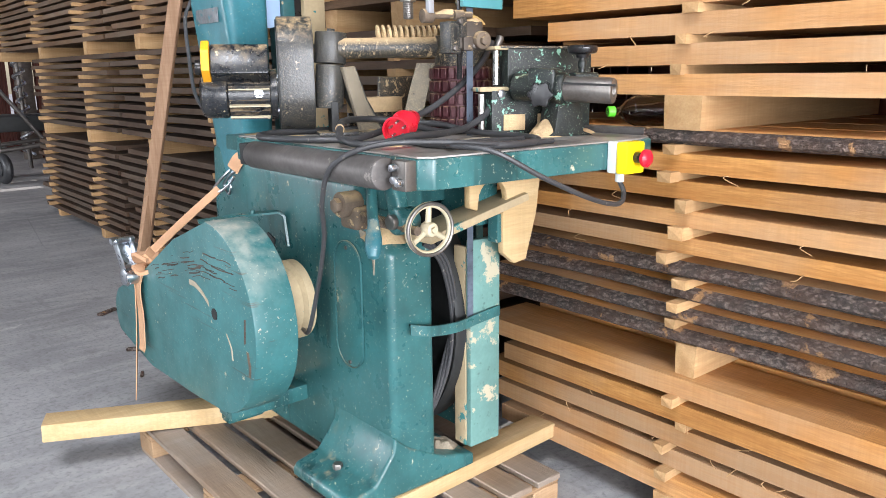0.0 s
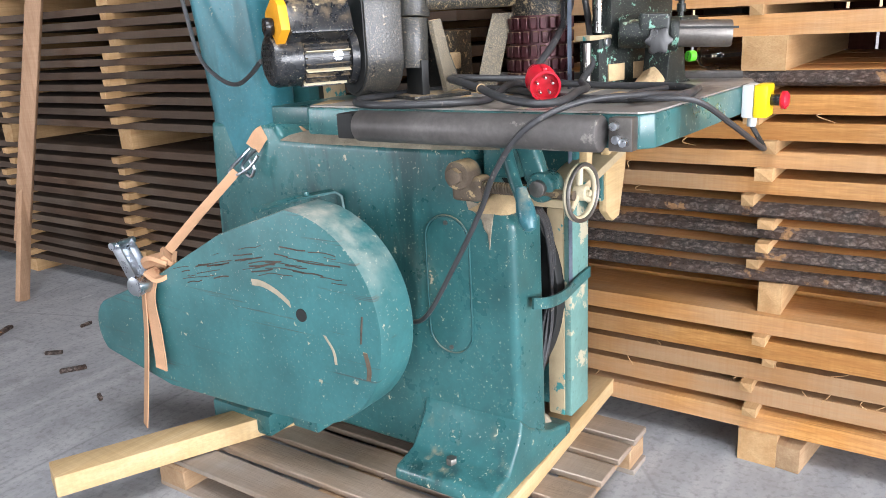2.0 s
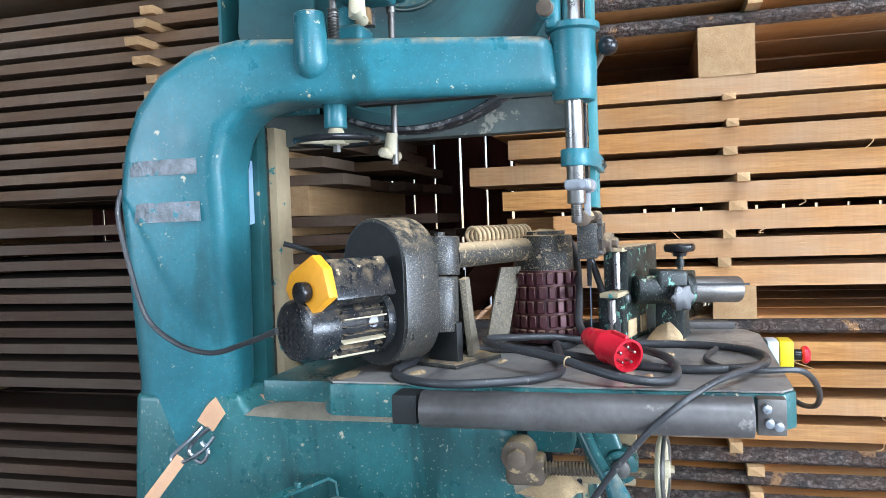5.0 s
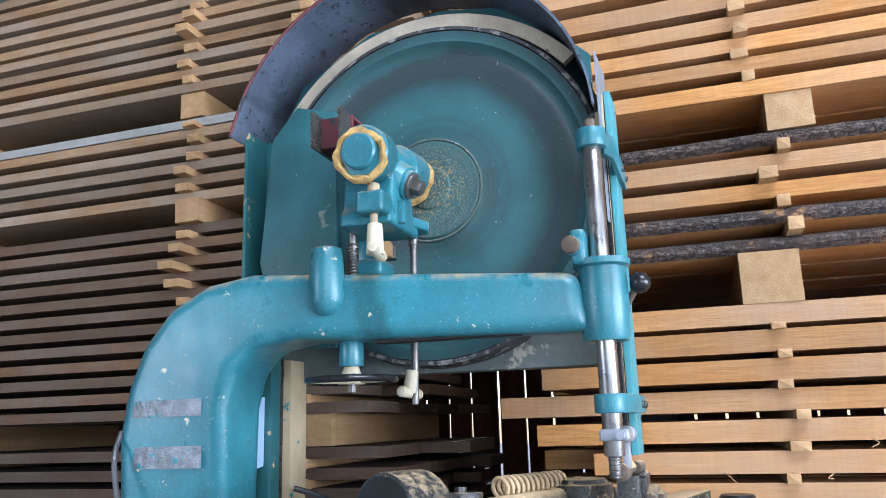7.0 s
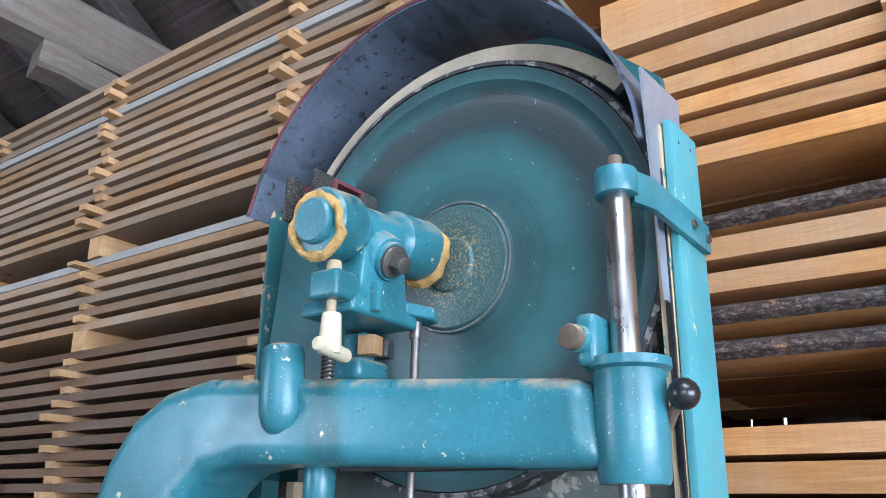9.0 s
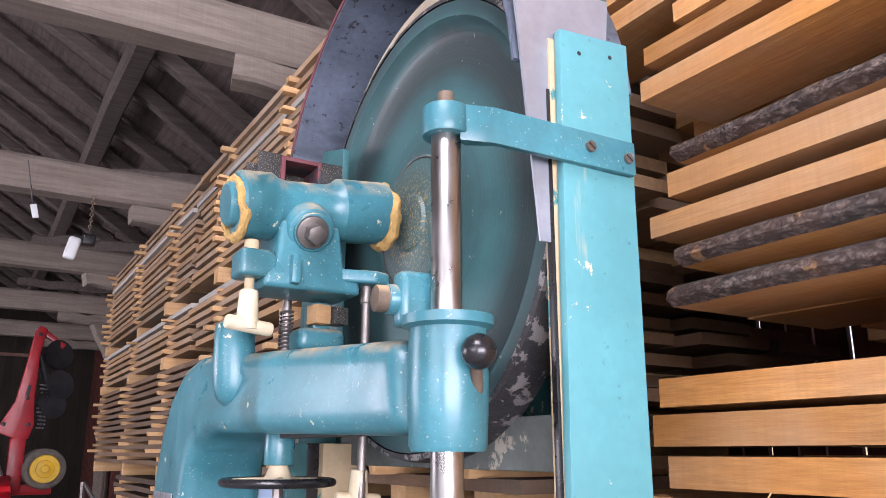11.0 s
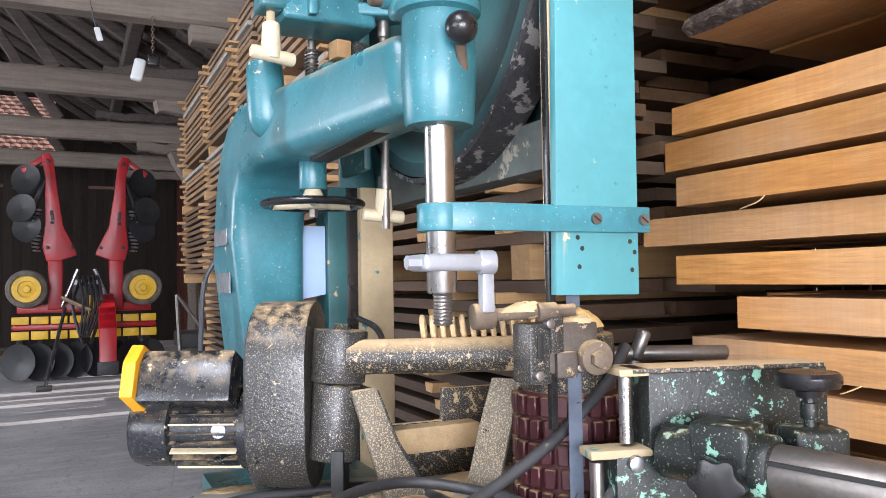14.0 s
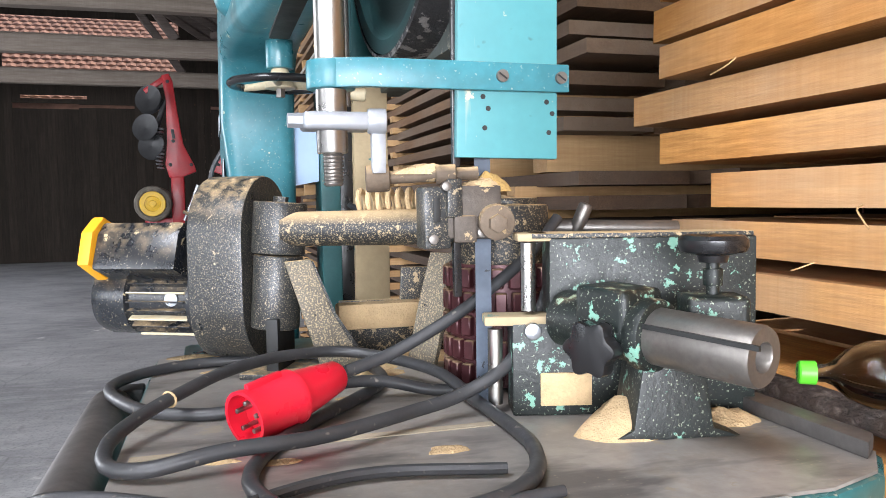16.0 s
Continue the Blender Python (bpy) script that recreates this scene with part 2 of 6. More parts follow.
def wheel_material():
    """Dusty paint rubbed in rings round the axle."""
    m, n, l, bsdf = node_mat("ring_worn_wheel_paint")
    pos = n.new("ShaderNodeNewGeometry").outputs["Position"]
    off = n.new("ShaderNodeVectorMath")
    off.operation = "SUBTRACT"
    l.new(pos, off.inputs[0])
    off.inputs[1].default_value = (1.40, 1.992, 2.112)
    flat = n.new("ShaderNodeVectorMath")
    flat.operation = "MULTIPLY"
    l.new(off.outputs[0], flat.inputs[0])
    flat.inputs[1].default_value = (0, 1, 1)
    ln = n.new("ShaderNodeVectorMath")
    ln.operation = "LENGTH"
    l.new(flat.outputs[0], ln.inputs[0])
    cmb = n.new("ShaderNodeCombineXYZ")
    l.new(ln.outputs["Value"], cmb.inputs[0])
    wander = n.new("ShaderNodeMath")
    wander.operation = "MULTIPLY_ADD"
    l.new(noise_fac(n, l, pos, 5.0, 4.0, 0.3, 0.7), wander.inputs[0])
    wander.inputs[1].default_value = 0.022
    l.new(ln.outputs["Value"], wander.inputs[2])
    ramp = n.new("ShaderNodeValToRGB")
    tones = ((0.0, (0.05, 0.13, 0.135)), (0.13, (0.045, 0.12, 0.125)), (0.17, (0.022, 0.08, 0.085)), (0.235, (0.034, 0.14, 0.145)), (0.275, (0.028, 0.1, 0.105)), (0.315, (0.016, 0.03, 0.032)), (0.365, (0.02, 0.036, 0.038)), (0.385, (0.035, 0.12, 0.125)), (0.42, (0.018, 0.05, 0.055)))
    for k, (r, col) in enumerate(tones):
        e = ramp.color_ramp.elements[k] if k < 2 else ramp.color_ramp.elements.new(r / 0.44)
        e.position, e.color = r / 0.44, (*col, 1)
    ratio = n.new("ShaderNodeMath")
    ratio.operation = "DIVIDE"
    l.new(wander.outputs[0], ratio.inputs[0])
    ratio.inputs[1].default_value = 0.44
    l.new(ratio.outputs[0], ramp.inputs[0])
    rings = noise_fac(n, l, stretched(n, l, cmb.outputs[0], (60, 1, 1)), 1.0, 5.0, 0.32, 0.68)
    fine = noise_fac(n, l, stretched(n, l, cmb.outputs[0], (220, 1, 1)), 1.0, 2.0, 0.3, 0.7)
    c = mixed(n, l, times(n, l, rings, 0.45), ramp.outputs[0], (0.018, 0.04, 0.042))
    c = mixed(n, l, times(n, l, fine, 0.22), c, (0.07, 0.1, 0.1))
    c = mixed(n, l, times(n, l, noise_fac(n, l, pos, 9.0, 6.0, 0.5, 0.75), 0.4), c, (0.02, 0.035, 0.035))
    c = mixed(n, l, noise_fac(n, l, pos, 90.0, 5.0, 0.68, 0.72), c, (0.3, 0.3, 0.26))
    near = n.new("ShaderNodeMapRange")
    near.inputs["From Min"].default_value, near.inputs["From Max"].default_value = 0.14, 0.05
    l.new(ln.outputs["Value"], near.inputs["Value"])
    c = mixed(n, l, times(n, l, near.outputs[0], noise_fac(n, l, pos, 210.0, 4.0, 0.52, 0.62)), c, (0.33, 0.24, 0.1))
    l.new(c, bsdf.inputs["Base Color"])
    bsdf.inputs["Roughness"].default_value = 0.42
    bumped(n, l, bsdf, fine, 0.15, 0.002)
    return m


slide_paint = surface("dark_worn_teal_paint", (0.022, 0.1, 0.108), 0.5, var=0.3, scale=6.0, chips=((0.2, 0.24, 0.2), 0.36, 14.0), bump=0.15)
plate_paint = surface("worn_pale_green_plate_paint", (0.13, 0.27, 0.245), 0.55, var=0.2, scale=6.0, chips=((0.47, 0.43, 0.31), 0.43, 9.0), specks=((0.06, 0.12, 0.11), 0.33, 60.0), bump=0.15)
wheel_green = wheel_material()
dark_green = surface("dark_green_frame_paint", (0.022, 0.11, 0.115), 0.5, var=0.25, scale=6.0, chips=(SAWDUST, 0.34, 9.0), dust=(SAWDUST, 0.3, 15.0))
back_plate = surface("dusty_backplate_paint", (0.11, 0.13, 0.12), 0.75, var=0.3, scale=7.0, chips=((0.34, 0.32, 0.26), 0.42, 10.0), bump=0.4, bscale=40.0)
cream_post = surface("flaked_cream_and_green_paint", (0.42, 0.33, 0.2), 0.8, var=0.18, scale=7.0, chips=((0.03, 0.19, 0.19), 0.40, 11.0), bump=0.3)
black_cast = surface("black_hammered_casting", (0.02, 0.023, 0.025), 0.33, var=0.3, scale=9.0, specks=((0.3, 0.25, 0.17), 0.44, 480.0), chips=((0.3, 0.24, 0.15), 0.36, 60.0), dust=(SAWDUST, 0.2, 60.0), bump=0.7, bscale=150.0, bdist=0.0015)
black_flaked = surface("black_paint_flaking_to_mint", (0.008, 0.012, 0.011), 0.45, var=0.3, scale=9.0, chips=((0.17, 0.36, 0.28), 0.41, 40.0), specks=((0.30, 0.34, 0.26), 0.37, 300.0), dust=(SAWDUST, 0.08, 40.0), bump=0.4, bscale=120.0)
motor_black = surface("black_motor_paint", (0.012, 0.014, 0.017), 0.28, var=0.3, scale=9.0, specks=((0.42, 0.36, 0.26), 0.36, 330.0), chips=((0.45, 0.36, 0.22), 0.36, 45.0), dust=(SAWDUST, 0.17, 38.0), bump=0.15)
dusted_black = surface("black_casting_half_under_sawdust", (0.014, 0.016, 0.017), 0.45, var=0.3, scale=9.0, chips=((0.36, 0.27, 0.155), 0.415, 60.0), specks=((0.33, 0.26, 0.16), 0.46, 420.0), dust=(SAWDUST, 0.42, 24.0), bump=0.6, bscale=150.0)
dust_coated = surface("dust_coated_casting", (0.13, 0.115, 0.09), 0.75, var=0.35, scale=12.0, specks=((0.42, 0.33, 0.2), 0.5, 380.0), chips=((0.02, 0.022, 0.022), 0.36, 40.0), dust=(SAWDUST, 0.4, 30.0), bump=0.6, bscale=200.0)
guide_iron = surface("dark_oily_guide_iron", (0.075, 0.06, 0.048), 0.55, 0.4, var=0.4, scale=20.0, chips=((0.32, 0.24, 0.14), 0.36, 60.0), dust=(SAWDUST, 0.35, 40.0), bump=0.4, bscale=150.0)
gold_dust = surface("golden_sawdust_crust", (0.46, 0.29, 0.095), 0.98, var=0.3, scale=20.0, bump=0.9, bscale=150.0, bdist=0.004)
black_plastic = surface("black_plastic", (0.012, 0.012, 0.013), 0.28, var=0.2, bump=0.08)
rubber = surface("black_rubber_cable", (0.04, 0.041, 0.044), 0.42, var=0.25, scale=12.0, specks=((0.3, 0.27, 0.22), 0.3, 80.0), bump=0.15)
red_plastic = surface("red_plug_plastic", (0.62, 0.012, 0.03), 0.3, var=0.1, specks=((0.6, 0.4, 0.35), 0.23, 70.0), bump=0.05)
yellow_plastic = surface("yellow_plastic", (0.86, 0.62, 0.005), 0.35, var=0.06, bump=0.05)
orange_plastic = surface("orange_yellow_switch_plastic", (0.82, 0.36, 0.012), 0.45, var=0.1, specks=((0.4, 0.3, 0.15), 0.28, 60.0), bump=0.05)
grey_plastic = surface("pale_grey_plastic", (0.55, 0.58, 0.58), 0.4, var=0.06, bump=0.05)
bright_steel = surface("ground_steel", (0.42, 0.41, 0.39), 0.3, 1.0, var=0.12, scale=9.0, streak=((0.22, 0.18, 0.14), 0.33, (20, 20, 3)), bump=0.05)
dull_steel = surface("dull_worn_steel", (0.2, 0.185, 0.17), 0.42, 0.8, var=0.3, scale=12.0, specks=((0.2, 0.13, 0.08), 0.3, 40.0), bump=0.15)
cast_iron_top = surface("dusty_cast_iron_table_top", (0.27, 0.25, 0.23), 0.36, 0.1, var=0.4, scale=3.5, chips=((0.3, 0.26, 0.2), 0.36, 14.0), specks=((0.36, 0.3, 0.22), 0.31, 150.0), streak=((0.12, 0.11, 0.105), 0.47, (5, 14, 5)), dust=((0.27, 0.23, 0.18), 0.06, 9.0), bump=0.1)
roller_steel = surface("dark_roller_steel", (0.14, 0.13, 0.125), 0.5, 0.55, var=0.4, scale=6.0, chips=((0.26, 0.24, 0.22), 0.36, 9.0), bump=0.1)
rusty = surface("rusty_dusty_iron", (0.14, 0.105, 0.075), 0.75, 0.3, var=0.35, scale=14.0, chips=((0.4, 0.29, 0.16), 0.4, 24.0), dust=(SAWDUST, 0.35, 30.0), bump=0.5, bscale=120.0)
feed_red = surface("maroon_feed_roller_casting", (0.075, 0.022, 0.026), 0.38, 0.35, var=0.35, scale=10.0, chips=((0.38, 0.29, 0.21), 0.33, 14.0), dust=(SAWDUST, 0.3, 20.0), bump=0.2)
band_steel = surface("grey_zinc_sheet", (0.33, 0.36, 0.41), 0.45, 0.6, var=0.2, scale=4.0, chips=((0.55, 0.56, 0.58), 0.32, 9.0), bump=0.15, bscale=20.0)
hood_dark = surface("dark_hood_sheet", (0.10, 0.125, 0.165), 0.5, 0.1, var=0.4, scale=6.0, chips=((0.03, 0.03, 0.035), 0.40, 45.0), streak=((0.05, 0.065, 0.085), 0.45, (3, 10, 10)), bump=0.25, bscale=30.0)
hood_red = surface("old_red_sheet_edge", (0.12, 0.03, 0.035), 0.6, var=0.3, scale=9.0, chips=((0.03, 0.03, 0.035), 0.42, 14.0))
wood_lining = surface("pale_worn_lining", (0.40, 0.34, 0.25), 0.85, var=0.25, scale=8.0, chips=((0.05, 0.05, 0.05), 0.36, 9.0), bump=0.3)
tyre = surface("sawdust_caked_rubber_tyre", (0.03, 0.03, 0.032), 0.65, var=0.4, scale=12.0, chips=((0.2, 0.19, 0.18), 0.45, 28.0), bump=0.9, bscale=70.0, bdist=0.004)
cream_enamel = surface("cream_enamel", (0.55, 0.48, 0.33), 0.45, var=0.2, scale=14.0, chips=((0.2, 0.15, 0.09), 0.33, 22.0), dust=(SAWDUST, 0.2, 25.0))
sawdust = surface("loose_sawdust", SAWDUST, 0.98, var=0.22, scale=20.0, bump=0.9, bscale=160.0, bdist=0.004)
grey_dust = surface("caked_grey_sawdust", (0.32, 0.27, 0.2), 0.98, var=0.3, scale=16.0, bump=0.9, bscale=110.0, bdist=0.005)
rust_scratch = surface("dark_rust_scratches", (0.075, 0.05, 0.038), 0.8, var=0.4, scale=30.0, bump=0.2)
webbing = surface("orange_webbing", (0.50, 0.285, 0.16), 0.85, var=0.15, scale=12.0, bump=0.6, bscale=260.0, bdist=0.001)
clamp_grey = surface("pale_grey_cast_metal", (0.34, 0.36, 0.39), 0.4, 0.3, var=0.15, scale=12.0, bump=0.1)
zinc = surface("zinc_plated_steel", (0.5, 0.53, 0.57), 0.3, 1.0, var=0.2, scale=14.0, bump=0.05)
tape_silver = surface("crumpled_silver_tape", (0.21, 0.225, 0.24), 0.4, 0.35, var=0.45, scale=22.0, chips=((0.05, 0.2, 0.23), 0.42, 34.0), bump=0.8, bscale=60.0, bdist=0.004)
blue_sheet = surface("pale_blue_plastic_sheet", (0.33, 0.47, 0.66), 0.45, var=0.06, bump=0.05)
# black for dark parts, and painted shade in slots, holes and the base
dark_void = surface("black_parts_and_hollow_shade", (0.012, 0.013, 0.013), 0.6, var=0.3)
red_paint = surface("red_implement_paint", (0.36, 0.008, 0.014), 0.35, var=0.2, scale=5.0, specks=((0.2, 0.1, 0.07), 0.28, 20.0))
implement_black = surface("black_implement_parts", (0.022, 0.023, 0.025), 0.5, 0.2, var=0.3, scale=7.0)
implement_yellow = surface("yellow_implement_paint", (0.7, 0.42, 0.01), 0.45, var=0.2, scale=7.0)
roller_mud = surface("dried_mud_on_rings", (0.13, 0.115, 0.095), 0.85, var=0.4, scale=9.0, bump=0.6, bscale=25.0, bdist=0.01)
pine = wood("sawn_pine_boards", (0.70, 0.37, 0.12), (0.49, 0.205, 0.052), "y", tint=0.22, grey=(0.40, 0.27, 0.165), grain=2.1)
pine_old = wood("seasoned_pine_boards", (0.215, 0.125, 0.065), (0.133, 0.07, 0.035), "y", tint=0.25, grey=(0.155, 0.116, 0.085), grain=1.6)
# seasoned boards low in the stack, the shade there put into the colour
pine_old_shaded = wood("seasoned_pine_boards_shaded", (0.115, 0.065, 0.037), (0.066, 0.035, 0.02), "y", tint=0.25, grey=(0.09, 0.068, 0.05), grain=1.6)
# upper boards: fresher wood, also paled for the light higher up
pine_old_lit = wood("fresher_seasoned_pine_boards_lit", (0.40, 0.25, 0.13), (0.27, 0.15, 0.07), "y", tint=0.25, grey=(0.3, 0.24, 0.18), grain=1.6)
roof_clay = surface("sunlit_clay_tiles", (0.40, 0.22, 0.15), 0.85, var=0.35, scale=3.0, bump=0.4)
pine_grey = wood("grey_weathered_cover_board", (0.47, 0.46, 0.42), (0.36, 0.34, 0.3), "y", knots=False)
sticker_wood = wood("pine_sticker_ends", (0.62, 0.41, 0.21), (0.44, 0.25, 0.11), "x", knots=False)
beam_wood = wood("yellow_pine_beam", (0.70, 0.52, 0.30), (0.56, 0.38, 0.18), "x", tint=0.06)
pallet_wood = wood("grey_pallet_boards", (0.42, 0.31, 0.22), (0.27, 0.19, 0.13), "y", grey=(0.32, 0.29, 0.26))
pallet_block = wood("pallet_end_wood", (0.5, 0.34, 0.2), (0.36, 0.22, 0.12), "x")
lean_wood = wood("leaning_plank_wood", (0.52, 0.33, 0.21), (0.33, 0.19, 0.11), "z")
roof_timber = wood("old_grey_roof_timber", (0.27, 0.235, 0.2), (0.16, 0.13, 0.105), "x", rough=0.85)
rafter_timber = wood("dark_rafter_poles", (0.17, 0.14, 0.125), (0.085, 0.068, 0.06), "x", rough=0.9)
tile_under = wood("underside_of_roof_boards_and_tiles", (0.17, 0.13, 0.118), (0.075, 0.058, 0.052), "y", rough=0.95, knots=False)
wall_red = wood("dark_red_stained_wall_boards", (0.13, 0.04, 0.028), (0.075, 0.022, 0.016), "z", rough=0.85)
wall_dark = wood("dark_old_wall_boards", (0.045, 0.034, 0.026), (0.022, 0.017, 0.013), "z", rough=0.9)
brace_red = wood("reddish_brown_brace", (0.3, 0.13, 0.08), (0.18, 0.07, 0.045), "y", rough=0.8)
bark = bark_material()
concrete = concrete_material()
clear_plastic = glass_material("clear_bottle_plastic", (0.8, 0.87, 0.92))
cap_green = surface("green_bottle_cap", (0.09, 0.6, 0.03), 0.4, var=0.06, bump=0.05)
ink = surface("dark_print", (0.015, 0.05, 0.015), 0.5, var=0.05, bump=0.0)
plain_white = surface("white_print", (0.7, 0.7, 0.7), 0.5, var=0.05, bump=0.0)


# ---- builders ----
def empty_bm():
    return bmesh.new()


def bevelled(bm, w, seg=2):
    if w > 0:
        bmesh.ops.bevel(bm, geom=bm.edges[:], offset=w, segments=seg, profile=0.6, affect="EDGES", clamp_overlap=True)
    return bm


def box(x0, x1, y0, y1, z0, z1, bev=0.004, seg=2):
    bm = bmesh.new()
    bmesh.ops.create_cube(bm, size=1)
    for v in bm.verts:
        v.co = Vector(((x0 + x1) / 2 + v.co.x * (x1 - x0), (y0 + y1) / 2 + v.co.y * (y1 - y0), (z0 + z1) / 2 + v.co.z * (z1 - z0)))
    return bevelled(bm, bev, seg)


def slab(centre, size, m=None, bev=0.004, seg=2):
    """A bevelled block about its centre, turned by the matrix m."""
    bm = box(-size[0] / 2, size[0] / 2, -size[1] / 2, size[1] / 2, -size[2] / 2, size[2] / 2, bev, seg)
    bm.transform(Matrix.Translation(centre) @ (m if m else Matrix.Identity(4)))
    return bm


def turn_to(way):
    return Vector(way).to_track_quat("Z", "Y").to_matrix().to_4x4()


def rod(p0, p1, r, r2=None, n=24, bev=0.0):
    p0, p1 = Vector(p0), Vector(p1)
    bm = bmesh.new()
    bmesh.ops.create_cone(bm, cap_ends=True, segments=n, radius1=r, radius2=r if r2 is None else r2, depth=(p1 - p0).length)
    if bev:
        caps = [e for e in bm.edges if any(len(f.verts) > 4 for f in e.link_faces)]
        bmesh.ops.bevel(bm, geom=caps, offset=bev, segments=2, profile=0.5, affect="EDGES")
    bm.transform(Matrix.Translation((p0 + p1) / 2) @ turn_to(p1 - p0))
    return bm


def lathe(base, way, profile, n=48):
    """Turns a profile of (radius, height) about the axis that leaves base along way."""
    bm = bmesh.new()
    rings = []
    for r, h in profile:
        rings.append([bm.verts.new((max(r, 0.0004) * math.cos(2 * math.pi * i / n), max(r, 0.0004) * math.sin(2 * math.pi * i / n), h)) for i in range(n)])
    for a, b in zip(rings, rings[1:]):
        for i in range(n):
            bm.faces.new((a[i], a[(i + 1) % n], b[(i + 1) % n], b[i]))
    bmesh.ops.recalc_face_normals(bm, faces=bm.faces[:])
    bm.transform(Matrix.Translation(base) @ turn_to(way))
    return bm


def torus(centre, way, big, small, n=48, k=12, flat=1.0):
    return lathe(centre, way, [(big + small * math.cos(2 * math.pi * i / k), flat * small * math.sin(2 * math.pi * i / k)) for i in range(k + 1)], n)


def prism(axis, pts, a, b, bev=0.0, seg=2):
    """A polygon in the plane across the axis, drawn out from a to b along it."""
    put = {"x": lambda p, d: (d, p[0], p[1]), "y": lambda p, d: (p[0], d, p[1]), "z": lambda p, d: (p[0], p[1], d)}[axis]
    bm = bmesh.new()
    lo = [bm.verts.new(put(p, a)) for p in pts]
    hi = [bm.verts.new(put(p, b)) for p in pts]
    bm.faces.new(lo)
    bm.faces.new(hi[::-1])
    for i in range(len(pts)):
        j = (i + 1) % len(pts)
        bm.faces.new((lo[i], hi[i], hi[j], lo[j]))
    bmesh.ops.recalc_face_normals(bm, faces=bm.faces[:])
    if bev:
        flat = [e for e in bm.edges if e.calc_face_angle(0) > 0.5]
        bmesh.ops.bevel(bm, geom=flat, offset=bev, segments=seg, profile=0.6, affect="EDGES", clamp_overlap=True)
    return bm


def glide(points, steps=8):
    """A smooth line through the points."""
    p = [Vector(q) for q in points]
    p = [p[0] * 2 - p[1]] + p + [p[-1] * 2 - p[-2]]
    out = []
    for i in range(1, len(p) - 2):
        for s in range(steps):
            t = s / steps
            out.append(0.5 * (2 * p[i] + (p[i + 1] - p[i - 1]) * t + (2 * p[i - 1] - 5 * p[i] + 4 * p[i + 1] - p[i + 2]) * t * t + (3 * p[i] - p[i - 1] - 3 * p[i + 1] + p[i + 2]) * t ** 3))
    return out + [p[-2]]


def sweep(points, r, n=10, smooth=True, steps=8, section=None):
    """A tube (or any section) along a line."""
    line = glide(points, steps) if smooth else [Vector(q) for q in points]
    bm = bmesh.new()
    rings, side = [], None
    for i, q in enumerate(line):
        way = (line[min(i + 1, len(line) - 1)] - line[max(i - 1, 0)]).normalized()
        if side is None:
            side = way.cross(Vector((0, 0, 1)))
            side = side.normalized() if side.length > 0.01 else Vector((1, 0, 0))
        side = (side - way * side.dot(way)).normalized()
        up = side.cross(way)
        ring = section if section else [(r * math.cos(2 * math.pi * k / n), r * math.sin(2 * math.pi * k / n)) for k in range(n)]
        rings.append([bm.verts.new(q + side * a + up * b) for a, b in ring])
    k = len(rings[0])
    for a, b in zip(rings, rings[1:]):
        for i in range(k):
            bm.faces.new((a[i], a[(i + 1) % k], b[(i + 1) % k], b[i]))
    bm.faces.new(rings[0])
    bm.faces.new(rings[-1][::-1])
    bmesh.ops.recalc_face_normals(bm, faces=bm.faces[:])
    return bm


def ribbon(points, width_way, width, thick, smooth=True, steps=6):
    """A flat band along a line, its width along width_way."""
    line = glide(points, steps) if smooth else [Vector(q) for q in points]
    w = Vector(width_way).normalized() * width / 2
    bm = bmesh.new()
    rings = []
    for i, q in enumerate(line):
        way = (line[min(i + 1, len(line) - 1)] - line[max(i - 1, 0)]).normalized()
        nrm = way.cross(w).normalized() * thick / 2
        rings.append([bm.verts.new(q + s * w + u * nrm) for s, u in ((-1, -1), (1, -1), (1, 1), (-1, 1))])
    for a, b in zip(rings, rings[1:]):
        for i in range(4):
            bm.faces.new((a[i], a[(i + 1) % 4], b[(i + 1) % 4], b[i]))
    bm.faces.new(rings[0])
    bm.faces.new(rings[-1][::-1])
    bmesh.ops.recalc_face_normals(bm, faces=bm.faces[:])
    return bm


def joined(*bms):
    out = bmesh.new()
    me = bpy.data.meshes.new("t")
    for b in bms:
        b.to_mesh(me)
        out.from_mesh(me)
        b.free()
    bpy.data.meshes.remove(me)
    return out


def mesh_of(name, bm, material, smooth=True):
    me = bpy.data.meshes.new(name)
    bm.to_mesh(me)
    bm.free()
    for mm in (material if isinstance(material, (list, tuple)) else (material,)):
        me.materials.append(mm)
    if smooth:
        me.shade_smooth()
        me.set_sharp_from_angle(angle=radians(38))
    return me


ROOTS = {}


def thing(name, at, label, category, group="", kind=""):
    """An Empty at the base of a thing; its parts hang under it."""
    ob = new(name)
    ob.location = at
    ob.empty_display_size = 0.1
    ROOTS[ob] = Vector(at)
    return tagged(ob, label, category, group, kind)


def part(name, bm, material, parent, label=""):
    """One mesh, given in world coordinates, under a thing or a part."""
    at = ROOTS[parent]
    bm.transform(Matrix.Translation(-at))
    ob = new(name, mesh_of(name, bm, material))
    ob.parent = parent
    ROOTS[ob] = at
    return tagged(ob, label)


def whole(name, bm, material, label, category, group="", kind="", smooth=True):
    """A thing that is one mesh, its origin at its base."""
    xs = [v.co for v in bm.verts]
    at = Vector((sum(v.x for v in xs) / len(xs), sum(v.y for v in xs) / len(xs), min(v.z for v in xs)))
    bm.transform(Matrix.Translation(-at))
    ob = new(name, mesh_of(name, bm, material, smooth))
    ob.location = at
    ROOTS[ob] = at
    return tagged(ob, label, category, group, kind)


